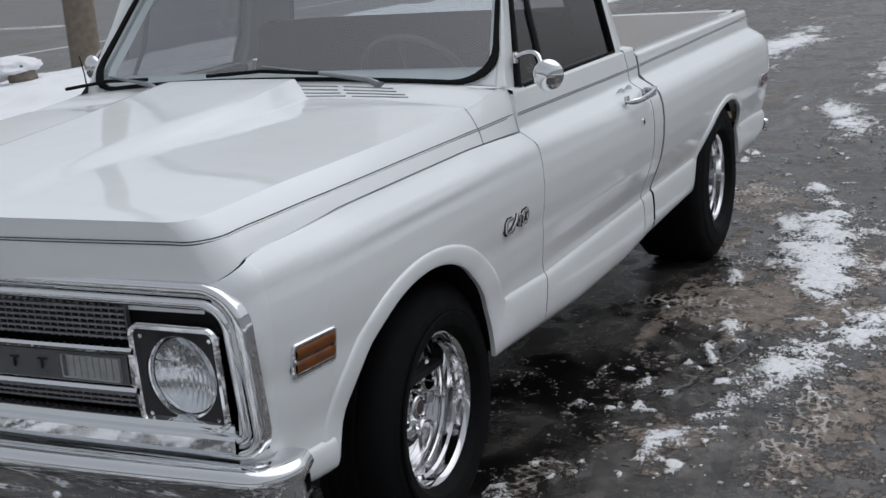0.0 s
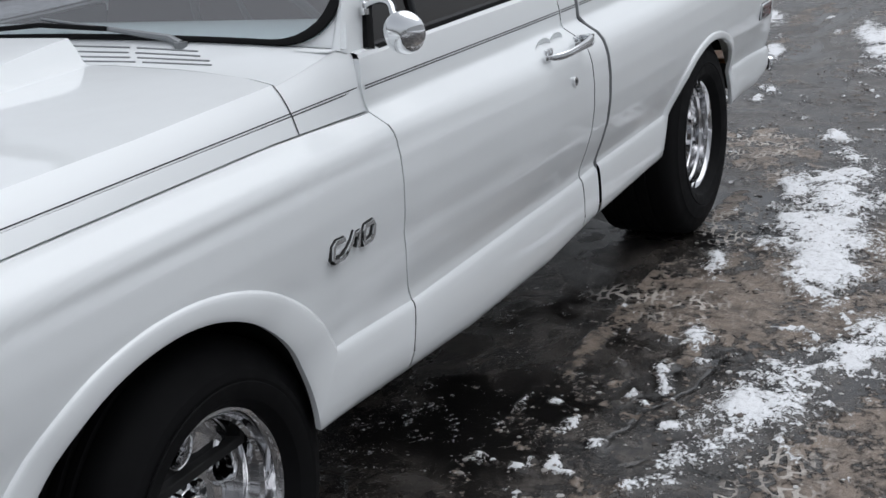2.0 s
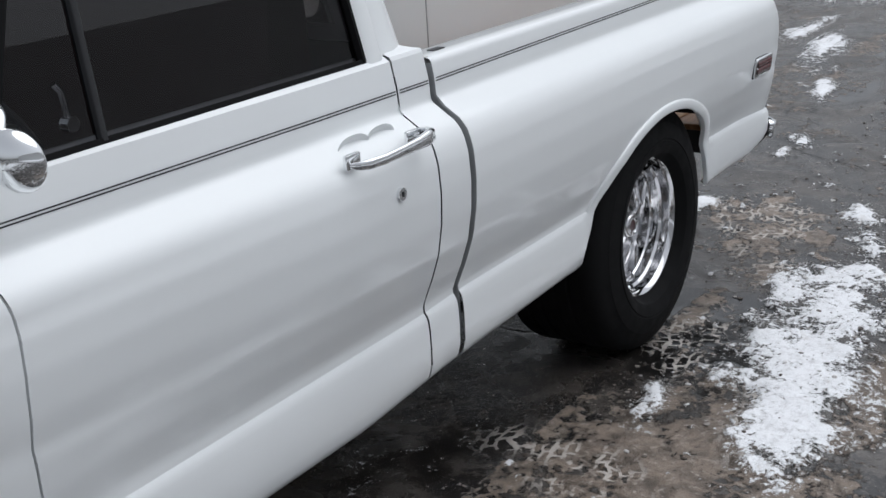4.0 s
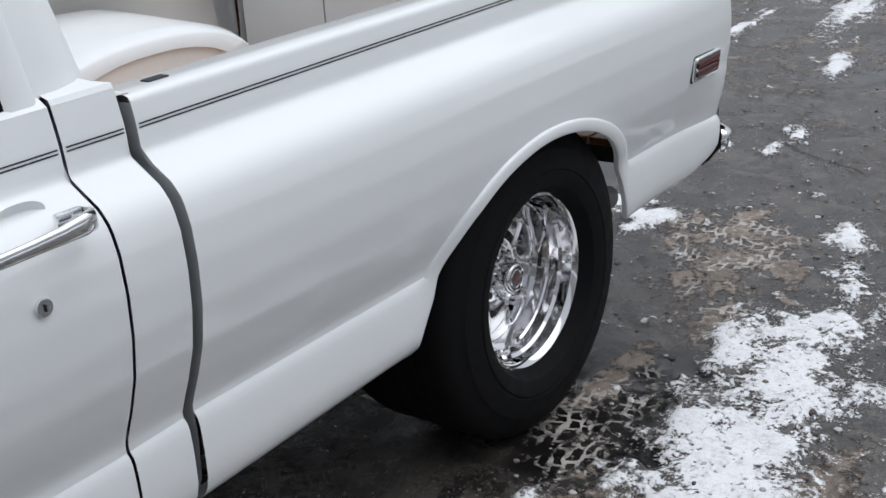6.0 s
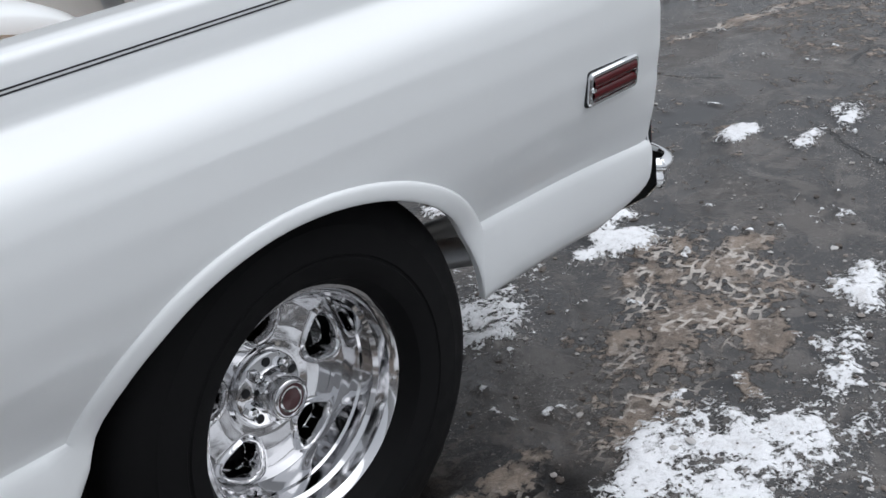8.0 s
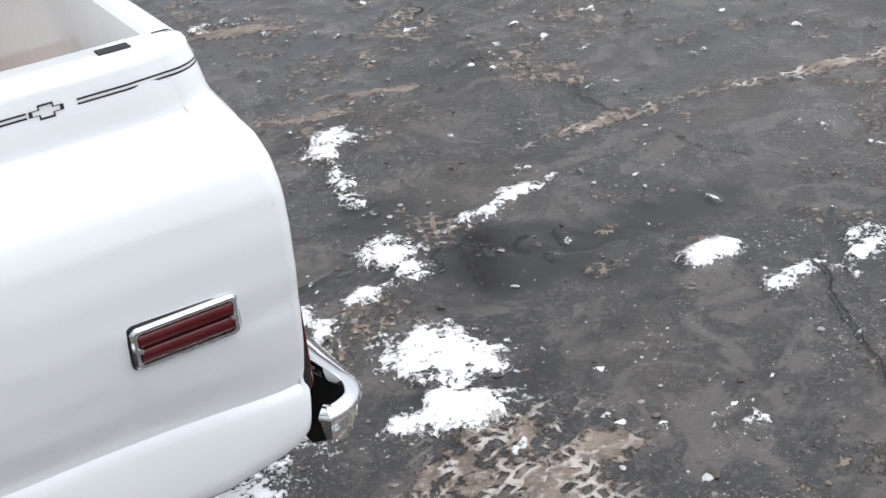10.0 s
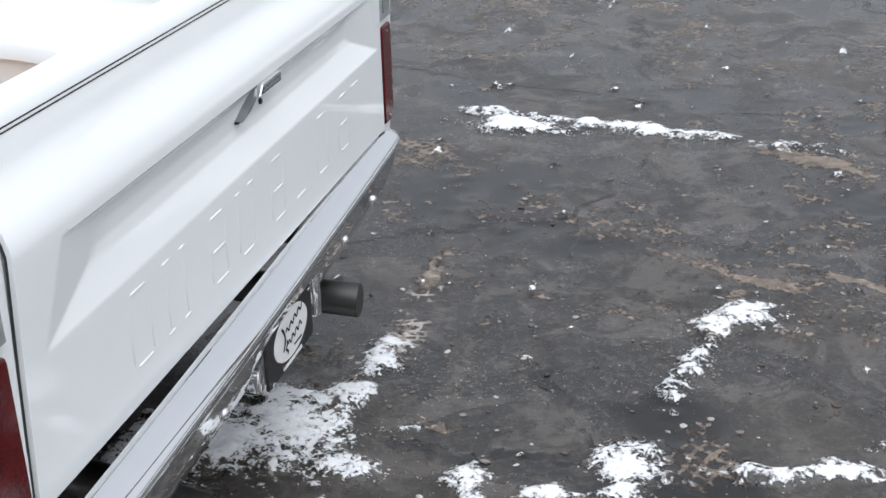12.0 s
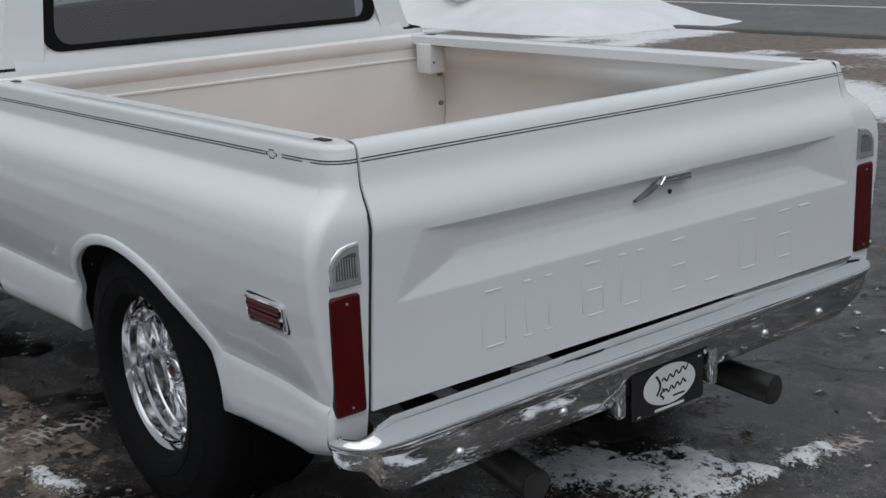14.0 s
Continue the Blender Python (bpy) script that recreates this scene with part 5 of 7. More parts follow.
def stroke(pts, w, x=3.8746):
    s = Soup()
    rows = []
    for i, (y, z) in enumerate(pts):
        a, b = Vector(pts[max(i - 1, 0)]), Vector(pts[min(i + 1, len(pts) - 1)])
        d = (b - a).normalized()
        rows.append([(x, y - d.y * w, z + d.x * w), (x, y + d.y * w, z - d.x * w)])
    s.grid(rows)
    s.put("script_stroke", BLACK, PLATE)
stroke([(-0.052 + 0.016 * math.sin(t * 3.0), 0.392 - 0.052 * t) for t in np.linspace(0, 1, 12)], 0.0035)
stroke([(-0.030 + 0.10 * t, 0.374 + 0.018 * t + 0.006 * math.sin(t * 26)) for t in np.linspace(0, 1, 30)], 0.0026)
stroke([(-0.030 + 0.006 * math.sin(t * 9), 0.355 - 0.03 * t) for t in np.linspace(0, 1, 10)], 0.003)
stroke([(-0.022 + 0.085 * t, 0.344 + 0.014 * t + 0.006 * math.sin(t * 24)) for t in np.linspace(0, 1, 26)], 0.0026)
part("plate_bar", bevel_box((0.002, 0.045, 0.005), (3.873, 0.035, 0.326), 0), BLACK, PLATE)
part("plate_bar", bevel_box((0.002, 0.11, 0.006), (3.8735, 0.0, 0.301), 0), WHITE, PLATE)
for y in (-0.115, 0.115):
    part("plate_screw", bevel_box((0.004, 0.012, 0.006), (3.874, y, 0.405 if y > 0 else 0.300), 0.001, 1), CHROME, PLATE)
# the plate sits a little off the middle
for ob in [PLATE] + list(PLATE.children):
    ob.data.transform(Matrix.Translation((0, 0.034, 0)))
# chrome horns beside the plate
for y in (-0.141, 0.209):
    part("plate_guard", bevel_box((0.05, 0.035, 0.125), (3.852, y, 0.375), 0.012, 3), CHROME, REAR_BUMPER)
# twin exhaust tips
def pipe(y):
    bm = bmesh.new()
    tube(bm, [(3.05, y * 0.85, 0.36), (3.5, y * 0.92, 0.275), (3.70, y * 0.96, 0.255), (3.885, y, 0.238)], 0.041, 24, caps=False)
    tube(bm, [(3.885, y, 0.238), (3.886, y, 0.238), (3.76, y * 0.97, 0.249)], [0.041, 0.038, 0.038], 24, caps=False)
    part("exhaust_pipe", bm, EXHAUST, truck, "dark steel exhaust tail pipe")


pipe(0.448), pipe(-0.446)

# frame, rear axle and springs below
# unseen slab, added to stop sky light falling through the gap behind the cab
part("crossmember", bevel_box((0.10, 1.72, 0.03), (1.845, 0, 0.41), 0.004, 1), BLACK, truck)
for y in (-0.42, 0.42):
    part("frame_rail", bevel_box((4.2, 0.06, 0.13), (1.65, y, 0.46), 0.006, 2), BLACK, truck)
bm = bmesh.new()
tube(bm, [(2.915, -0.72, 0.375), (2.915, 0.72, 0.375)], 0.045, 14)
part("rear_axle", bm, BLACK, truck)
bm = bmesh.new()
tube(bm, [(3.10, -0.52, 0.47), (3.36, -0.68, 0.40), (3.62, -0.72, 0.335)], 0.032, 16)
part("ladder_bar", bm, STEEL, truck, "bright steel tube behind the rear wheel")
bm = bmesh.new()
tube(bm, [(0, -0.70, 0.345), (0, 0.70, 0.345)], 0.04, 14)
part("front_axle", bm, BLACK, truck)
part("floor_pan", bevel_box((2.2, 1.66, 0.02), (0.95, 0, 0.42), 0.002, 1), BLACK, truck)

# ---------------------------------------------------------------- wheel wells
for a, y_in, x_end in ((FRONT_ARCH, 0.62, 9), (REAR_ARCH, 0.50, 3.12)):
    w = Soup()
    rows = []
    for e, _ in arch_ribs(a, 28):
        if e[0] > x_end:
            continue
        x, z = a["cx"] + (e[0] - a["cx"]) * 1.10, a["cz"] + (e[1] - a["cz"]) * 1.10
        rows.append([(x, -(half(z, 1.9 if a is REAR_ARCH else e[0]) - 0.022), z), (x, -y_in, z), (a["cx"], -y_in, a["cz"])])
    w.grid(rows)
    both(w, "wheel_well", BLACK, truck)

# ---------------------------------------------------------------- wheels
def make_wheel(x, R, lip_y, face_y, cap_y, width, side, bulge):
    """Polished deep wheel with five windows, a capped hub and a black tyre. side: -1 near, 1 far."""
    prof = [(0.168, face_y + 0.02), (0.176, face_y - 0.01), (0.178, lip_y + 0.075), (0.181, lip_y + 0.070), (0.183, lip_y + 0.045), (0.190, lip_y + 0.038), (0.193, lip_y + 0.012), (0.198, lip_y + 0.004),
            (0.204, lip_y - 0.001), (0.210, lip_y), (0.212, lip_y + 0.006), (0.207, lip_y + 0.012), (0.200, lip_y + 0.06), (0.195, lip_y + width - 0.03)]
    rim = lathe(prof, 96)
    face = Soup()
    hub_s = Soup()
    # the face: a shallow dish with five rounded windows, each with a raised lip
    def window(r, th):
        """1 on a window's edge, less within."""
        t = (th / (2 * math.pi / 5)) % 1 - 0.25
        u = (t - round(t)) * (2 * math.pi / 5) / (0.295 * (0.80 + 0.25 * (r - 0.10) / 0.06))
        return (abs(u) ** 2.8 + abs((r - 0.130) / 0.034) ** 2.8) ** (1 / 2.8)
    radii, turns = np.linspace(0.060, 0.176, 50), 300
    spots = []
    for r in radii:
        row = []
        for j in range(turns):
            th = 2 * math.pi * j / turns
            w = window(r, th)
            dish = interp(r, [(0.0, 0.0), (0.072, 0.0), (0.085, 0.012), (0.11, 0.020), (0.15, 0.016), (0.172, 0.0), (0.176, -0.004)])
            y = face_y - 0.35 * dish - 0.004 - 0.007 * math.exp(-(((w - 1.15) / 0.13) ** 2))
            if w < 1.02:
                y += 0.035 * min((1.02 - w) / 0.16, 1) ** 1.3
            row.append((r * math.cos(th), y, r * math.sin(th)))
        spots.append(row)
    face.v = [p for row in spots for p in row]
    for i in range(len(radii) - 1):
        for j in range(turns):
            if window((radii[i] + radii[i + 1]) / 2, 2 * math.pi * (j + 0.5) / turns) > 0.82:
                k = (j + 1) % turns
                face.f.append((i * turns + j, i * turns + k, (i + 1) * turns + k, (i + 1) * turns + j))
    hub = [(0.064, face_y - 0.003), (0.066, face_y - 0.010), (0.060, face_y - 0.014), (0.044, face_y - 0.016), (0.040, face_y - 0.02), (0.0385, cap_y + 0.012), (0.036, cap_y + 0.003), (0.032, cap_y), (0.029, cap_y), (0.0275, cap_y + 0.003)]
    hub_s.grid([[(r * math.cos(a), y, r * math.sin(a)) for a in np.linspace(0, 2 * math.pi, 49)[:-1]] for r, y in hub], close=True, flip=True)
    flip = Matrix.Diagonal((1, -side, 1, 1))
    def soup_obj(s, name, mat, parent, label="", sharp=35):
        s.v = [tuple(Vector(((v[0]), v[1] * -side, v[2])) + Vector((x, 0, R))) for v in s.v]
        if side > 0:
            s.f = [f[::-1] for f in s.f]
        ob = s.put(name, mat, parent, label, sharp)
        return ob
    def recalc(ob):
        bm = bmesh.new()
        bm.from_mesh(ob.data)
        bmesh.ops.remove_doubles(bm, verts=bm.verts, dist=0.0002)
        bmesh.ops.recalc_face_normals(bm, faces=bm.faces)
        bm.to_mesh(ob.data)
        bm.free()
        return ob
    wheel = recalc(soup_obj(face, "wheel", ALLOY, truck, "polished five-window wheel with a black tyre", 40))
    recalc(soup_obj(rim, "rim", ALLOY, wheel, "deep polished rim", 24))
    recalc(soup_obj(hub_s, "hub", ALLOY, wheel, "", 40))
    disc = lathe([(0.0001, cap_y + 0.002), (0.015, cap_y + 0.0025), (0.0275, cap_y + 0.004)], 32)
    soup_obj(disc, "hub_badge", CAP, wheel, "dark red hub badge")
    ring = lathe([(0.019, cap_y + 0.0018), (0.021, cap_y + 0.0012), (0.023, cap_y + 0.0022)], 32)
    soup_obj(ring, "badge_ring", CHROME, wheel)
    for k in range(5):
        a = 2 * math.pi * (k + 0.75) / 5
        c, s = 0.0535 * math.cos(a), 0.0535 * math.sin(a)
        nut = Soup()
        nut.grid([[(c + r * math.cos(b), y, s + r * math.sin(b)) for b in np.linspace(0, 2 * math.pi, 7)[:-1]] for r, y in ((0.011, face_y - 0.008), (0.011, face_y - 0.028), (0.008, face_y - 0.034), (0.001, face_y - 0.036))], close=True, flip=True)
        soup_obj(nut, "lug_nut", CHROME, wheel, sharp=20)
        a += math.pi / 5
        c, s = 0.0535 * math.cos(a), 0.0535 * math.sin(a)
        hole_s = Soup()
        hole_s.grid([[(c + r * math.cos(b), y, s + r * math.sin(b)) for b in np.linspace(0, 2 * math.pi, 13)[:-1]] for r, y in ((0.0085, face_y - 0.0165), (0.0002, face_y - 0.0160))], close=True, flip=True)
        soup_obj(hole_s, "bolt_hole", DARK, wheel)
    # brake drum seen through the windows
    soup_obj(lathe([(0.001, face_y + 0.05), (0.15, face_y + 0.05), (0.155, face_y + 0.07)], 32), "brake_drum", BLACK, wheel)
    # tyre with a rounded shoulder, rings on the side wall and grooves in the tread
    b = bulge
    tp = [(0.205, lip_y + 0.008), (0.212, lip_y - 0.004), (0.228, b + 0.010), (0.246, b + 0.002), (0.262, b), (0.264, b + 0.003), (0.268, b + 0.003), (0.270, b + 0.0005), (R - 0.085, b + 0.004), (R - 0.06, b + 0.010), (R - 0.057, b + 0.013), (R - 0.035, b + 0.020), (R - 0.016, b + 0.032), (R - 0.005, b + 0.048), (R - 0.001, b + 0.065)]
    n_t = 5
    y0, y1 = b + 0.065, lip_y + width - 0.02
    for k in range(n_t):
        ya, yb = y0 + (y1 - y0) * k / n_t, y0 + (y1 - y0) * (k + 1) / n_t
        tp += [(R, ya + 0.008), (R, yb - 0.006), (R - 0.007, yb - 0.005), (R - 0.007, yb + 0.003)]
    tp += [(R - 0.004, y1 + 0.01), (R - 0.03, y1 + 0.035), (0.25, y1 + 0.04), (0.20, y1 + 0.02)]
    tyre = lathe(tp, 120)
    ty = soup_obj(tyre, "tyre", RUBBER, wheel, "black tyre with a plain side wall", 30)
    bm = bmesh.new()
    bm.from_mesh(ty.data)
    bmesh.ops.recalc_face_normals(bm, faces=bm.faces)
    bm.to_mesh(ty.data)
    bm.free()
    return wheel


for side in (-1, 1):
    # outward is towards -y before mirroring
    make_wheel(0.0, 0.345, -0.892, -0.795, -0.838, 0.20, -1 if side < 0 else 1, -0.928)
    make_wheel(2.915, 0.376, -0.920, -0.800, -0.874, 0.30, -1 if side < 0 else 1, -0.962)

# ---------------------------------------------------------------- front: grille, lamps, bumper
GRILLE = new("grille")
GRILLE.parent = truck
def frame_sweep(outline, prof, close=False):
    """A moulding along an outline in (y, z): prof of (outward, x)."""
    s = Soup()
    rows = []
    n = len(outline)
    for i, (y, z) in enumerate(outline):
        a = Vector(outline[(i - 1) % n] if close else outline[max(i - 1, 0)])
        b = Vector(outline[(i + 1) % n] if close else outline[min(i + 1, n - 1)])
        d = (b - a).normalized()
        nrm = Vector((d.y, -d.x))
        rows.append([(x, y + nrm.x * o, z + nrm.y * o) for o, x in prof])
    if close:
        rows.append(rows[0])
    s.grid(rows)
    return s


def fixed(ob):
    bm = bmesh.new()
    bm.from_mesh(ob.data)
    bmesh.ops.recalc_face_normals(bm, faces=bm.faces)
    bm.to_mesh(ob.data)
    bm.free()
    return ob


def opening(w_top, w_bot, z0, z1, r):
    """Outline of the grille opening, wider below, with round upper corners."""
    o = []
    for k in range(19):
        a = radians(90 * k / 18)
        o.append((w_top - r + r * math.sin(a), z1 - r + r * math.cos(a)))
    left = [(-y, z) for y, z in o][::-1]
    right = o
    low_r = [(w_bot - 0.035 + 0.035 * math.cos(radians(a)), z0 + 0.035 - 0.035 * math.sin(radians(a))) for a in range(0, 91, 15)]
    low_l = [(-y, z) for y, z in low_r][::-1]
    return left + right + low_r + low_l


outl = opening(0.880, 0.897, 0.585, 0.900, 0.075)
# two round ribs with a deep groove between them
MOULD = [(-0.032, -0.812)] + [(-0.0175 - 0.0145 * math.cos(a), -0.834 - 0.013 * math.sin(a)) for a in np.linspace(0, math.pi, 13)] + [(-0.002, -0.826), (0.001, -0.826)]
MOULD += [(0.013 - 0.012 * math.cos(a), -0.834 - 0.013 * math.sin(a)) for a in np.linspace(0, math.pi / 2, 7)] + [(0.013 + 0.023 * math.sin(a), -0.785 - 0.062 * math.cos(a)) for a in np.linspace(0.1, math.pi / 2, 12)]
s = frame_sweep(outl, MOULD, close=True)
s.v = [(x - 0.026 * (1 - min(abs(y) / 0.9, 1) ** 2), y, z) for x, y, z in s.v]
fixed(s.put("grille_surround", CHROME, GRILLE, "bright chrome grille surround", sharp=50))
# lower bright sill of the grille
bow = lambda y: -0.026 * (1 - min(abs(y) / 0.9, 1) ** 2)
s = Soup().grid([[(-0.835 + dx + bow(y), y, z) for dx, z in ((0.03, 0.640), (-0.008, 0.630), (-0.012, 0.618), (-0.004, 0.610), (-0.014, 0.600), (-0.016, 0.575), (-0.006, 0.560), (0.03, 0.555))] for y in np.linspace(-0.86, 0.86, 40)])
fixed(s.put("lower_moulding", CHROME, GRILLE, sharp=28))
part("grille_back", bevel_box((0.01, 1.80, 0.36), (-0.79, 0, 0.745), 0), BLACK, GRILLE)
# mesh of thin slats, upper and lower
for z0, z1 in ((0.795, 0.872), (0.645, 0.690)):
    n = 6 if z1 > 0.8 else 4
    for k in range(n):
        z = z0 + (z1 - z0) * (k + 0.5) / n
        s = Soup().grid([[(-0.815 + bow(y), y, z - 0.003), (-0.828 + bow(y), y, z - 0.0025), (-0.828 + bow(y), y, z + 0.0025), (-0.815 + bow(y), y, z + 0.003)] for y in np.linspace(-0.60, 0.60, 12)])
        fixed(s.put("grille_slat", SLAT, GRILLE))
    s = Soup()
    for y in np.linspace(-0.60, 0.60, 58):
        s.grid([[(-0.812 + bow(y), y - 0.0018, z0), (-0.824 + bow(y), y - 0.0018, z0), (-0.824 + bow(y), y + 0.0018, z0), (-0.812 + bow(y), y + 0.0018, z0)], [(-0.812 + bow(y), y - 0.0018, z1), (-0.824 + bow(y), y - 0.0018, z1), (-0.824 + bow(y), y + 0.0018, z1), (-0.812 + bow(y), y + 0.0018, z1)]])
    tagged(fixed(s.put("grille_mesh", SLAT, GRILLE)), kind="stuff")
# middle bar between the lamps, with a dark band and two clear lamps
s = Soup()
s.grid([[(-0.835 + dx + bow(y), y, z) for dx, z in ((0.02, 0.786), (-0.006, 0.784), (-0.012, 0.778), (-0.008, 0.770), (0.0, 0.768), (0.0, 0.698), (-0.008, 0.696), (-0.012, 0.688), (-0.006, 0.682), (0.02, 0.680))] for y in np.linspace(-0.62, 0.62, 30)])
fixed(s.put("middle_bar", CHROME, GRILLE, "chrome edged dark centre bar", sharp=25))
fixed(Soup().grid([[(-0.838 + bow(y), y, 0.766), (-0.838 + bow(y), y, 0.700)] for y in np.linspace(-0.60, 0.60, 30)]).put("bar_inlay", SLATE, GRILLE))
for sgn in (-1, 1):
    o = [(sgn * (0.50 + a), 0.733 + b) for a, b in rounded(0.165, 0.054, 0.004, 2)]
    lp = fixed(slab(o, -0.835, -0.858, CLEAR_LENS, "parking_lamp", GRILLE, "clear rectangular parking lamp"))
    for k in range(8):
        part("lens_rib", bevel_box((0.003, 0.0018, 0.050), (-0.8585, sgn * (0.435 + 0.018 * k), 0.733), 0), CLEAR_LENS, lp)
for y in (-0.365, -0.285, -0.2, -0.12, -0.04, 0.04, 0.12, 0.2, 0.285):
    part("letter_bar", bevel_box((0.003, 0.026, 0.004), (-0.8415 + bow(y), y, 0.745), 0.0005, 1), BLACK, GRILLE)
    part("letter_bar", bevel_box((0.003, 0.005, 0.022), (-0.8415 + bow(y), y + 0.002, 0.733), 0.0005, 1), BLACK, GRILLE)
# headlamps in dark square bezels
for sgn in (-1, 1):
    B = new("headlamp")
    B.parent = truck
    tagged(B, "round sealed-beam headlamp in a chrome edged black bezel")
    cy, cz = sgn * 0.729, 0.722
    def quad(scale):
        # the bezel leans: its inner edge runs down and outwards
        pts = []
        for a, b in rounded(0.222 * scale, 0.212 * scale, 0.022, 5):
            pts.append((cy + sgn * (a - 0.004 * b / 0.1), cz + b + 0.004))
        dense = []
        for k, p in enumerate(pts):
            q2 = pts[(k + 1) % len(pts)]
            m = 8 if math.hypot(q2[0] - p[0], q2[1] - p[1]) > 0.03 else 1
            dense += [(p[0] + (q2[0] - p[0]) * e / m, p[1] + (q2[1] - p[1]) * e / m) for e in range(m)]
        return dense
    s = frame_sweep(quad(1.0) if sgn > 0 else quad(1.0)[::-1], [(-0.007, -0.812), (-0.007, -0.848), (-0.004, -0.852), (0.004, -0.852), (0.008, -0.846), (0.008, -0.815)], close=True)
    fixed(s.put("bezel_rim", CHROME, B, sharp=30))
    q = quad(0.955)
    ring = []
    for y, z in q:
        a = math.atan2(z - cz, y - cy)
        ring.append((cy + 0.092 * math.cos(a), cz + 0.092 * math.sin(a)))
    s = Soup().grid([[(-0.842, y, z) for y, z in q + q[:1]], [(-0.838, y, z) for y, z in ring + ring[:1]], [(-0.815, cy + (y - cy) * 0.96, cz + (z - cz) * 0.96) for y, z in ring + ring[:1]]])
    fixed(s.put("bezel", BEZEL, B, "black headlamp bezel"))
    def dome(r0, r1, x0, x1, n=8):
        return [[(x0 + (x1 - x0) * (1 - (k / n) ** 2), cy + r1 * (k / n) * math.cos(a), cz + r1 * (k / n) * math.sin(a)) for a in np.linspace(0, 2 * math.pi, 49)] for k in range(n + 1)]
    fixed(Soup().grid(dome(0, 0.086, -0.822, -0.848)).put("headlamp_glass", GLASS_LENS, B))
    bowl = []
    for k in range(25):
        r, f = 0.083 * k / 24, k / 24
        bowl.append([(-0.822 + 0.023 * (1 - f ** 2) + 0.0011 * math.sin(r * math.cos(a) * 2 * math.pi / 0.014) * min(max(0.3 - math.sin(a) * 2, 0), 1) * min(4 * f, 1), cy + r * math.cos(a), cz + r * math.sin(a)) for a in np.linspace(0, 2 * math.pi, 121)])
    fixed(Soup().grid(bowl).put("reflector", CHROME_SOFT, B))
    fixed(Soup().grid([[(x, cy + r * math.cos(a), cz + r * math.sin(a)) for a in np.linspace(0, 2 * math.pi, 49)] for r, x in ((0.085, -0.822), (0.087, -0.832), (0.091, -0.833), (0.092, -0.824))]).put("retaining_ring", CHROME, B))
    for k in range(-2, 3):
        part("glass_flute", bevel_box((0.001, 0.0012, 0.075), (-0.8445 + 0.0012 * abs(k), cy + k * 0.016, cz - 0.022), 0), GLASS_LENS, B)
    for a, b in ((-0.09, 0.088), (0.09, 0.088), (-0.085, -0.082), (0.092, -0.082)):
        bm = bmesh.new()
        tube(bm, [(-0.838, cy + sgn * a, cz + b), (-0.846, cy + sgn * a, cz + b)], 0.005, 8)
        part("screw", bm, CHROME, B)
# front bumper
FB = [(-0.055, 0.548), (-0.020, 0.550), (0.004, 0.546), (0.016, 0.534), (0.020, 0.520), (0.014, 0.505), (0.008, 0.495), (0.010, 0.455), (0.006, 0.410), (-0.010, 0.385), (-0.016, 0.388), (0.0, 0.412), (0.003, 0.455), (0.0, 0.498), (0.010, 0.520), (0.002, 0.538), (-0.055, 0.542)]
fp = [(-x, y, -nx, ny, k, dz) for x, y, nx, ny, k, dz in wrap(0.915, 1, 0.965, 0.05, 0.09, 0.05)]
FRONT_BUMPER = bumper(fp, FB, "front_bumper", "polished chrome front bumper")
for y in (-0.62, -0.40, 0.40, 0.62):
    xb = -0.924 + 0.05 * (y / 0.985) ** 2
    fixed(Soup().grid([[(xb - 0.009 * math.cos(a), y + 0.012 * math.sin(a) * math.cos(t), 0.45 + 0.012 * math.sin(a) * math.sin(t)) for t in np.linspace(0, 2 * math.pi, 13)] for a in np.linspace(0.01, math.pi / 2, 6)]).put("bumper_bolt", CHROME, FRONT_BUMPER))
# painted panel between hood and grille
Soup().grid([[(-0.820 - 0.014 * (1 - (y / 0.9) ** 2), y, z) for z in (0.86, 0.90, 0.93, 0.950)] for y in np.linspace(-0.80, 0.80, 41)], flip=True).put("grille_header", PAINT, truck)
part("front_valance", bevel_box((0.03, 1.70, 0.12), (-0.80, 0, 0.50), 0.01, 2), PAINT, truck)

# ---------------------------------------------------------------- cab
def screen_top(y):
    k = 1 - (y / 0.70) ** 2
    return 0.985 - 0.05 * k, 1.555 + 0.02 * k


def screen_point(t, v, inset=0.0):
    """Windscreen surface: t from base to top, v from near to far side."""
    y0, y1 = 0.885 * v, 0.775 * v
    xb, zb = screen_base(y0)
    xt, zt = screen_top(y1)
    return (xb + (xt - xb) * t + inset, y0 + (y1 - y0) * t, zb + (zt - zb) * t)


gl = Soup().grid([[screen_point(t, v, 0.012) for v in np.linspace(-0.93, 0.93, 25)] for t in np.linspace(0.02, 0.97, 12)])
WS = gl.put("windscreen", GLASS, truck, "clear curved windscreen")
# black rubber seal with round corners
def ring_path(w, t0, t1, r, n=7):
    pts = []
    for cx, cy, a0 in ((w - r, t1 - r * 1.2, 0), (-w + r, t1 - r * 1.2, 90), (-w + r, t0 + r * 1.5, 180), (w - r, t0 + r * 1.5, 270)):
        for k in range(n + 1):
            a = radians(a0 + 90 * k / n)
            ry = r * 1.2 if a0 < 180 else r * 1.5
            pts.append((cx + r * math.cos(a), cy + ry * math.sin(a)))
    full = []
    for i, p in enumerate(pts):
        q = pts[(i + 1) % len(pts)]
        m = 10 if abs(q[0] - p[0]) + abs(q[1] - p[1]) > 0.5 else 1
        full += [(p[0] + (q[0] - p[0]) * k / m, p[1] + (q[1] - p[1]) * k / m) for k in range(m)]
    return full


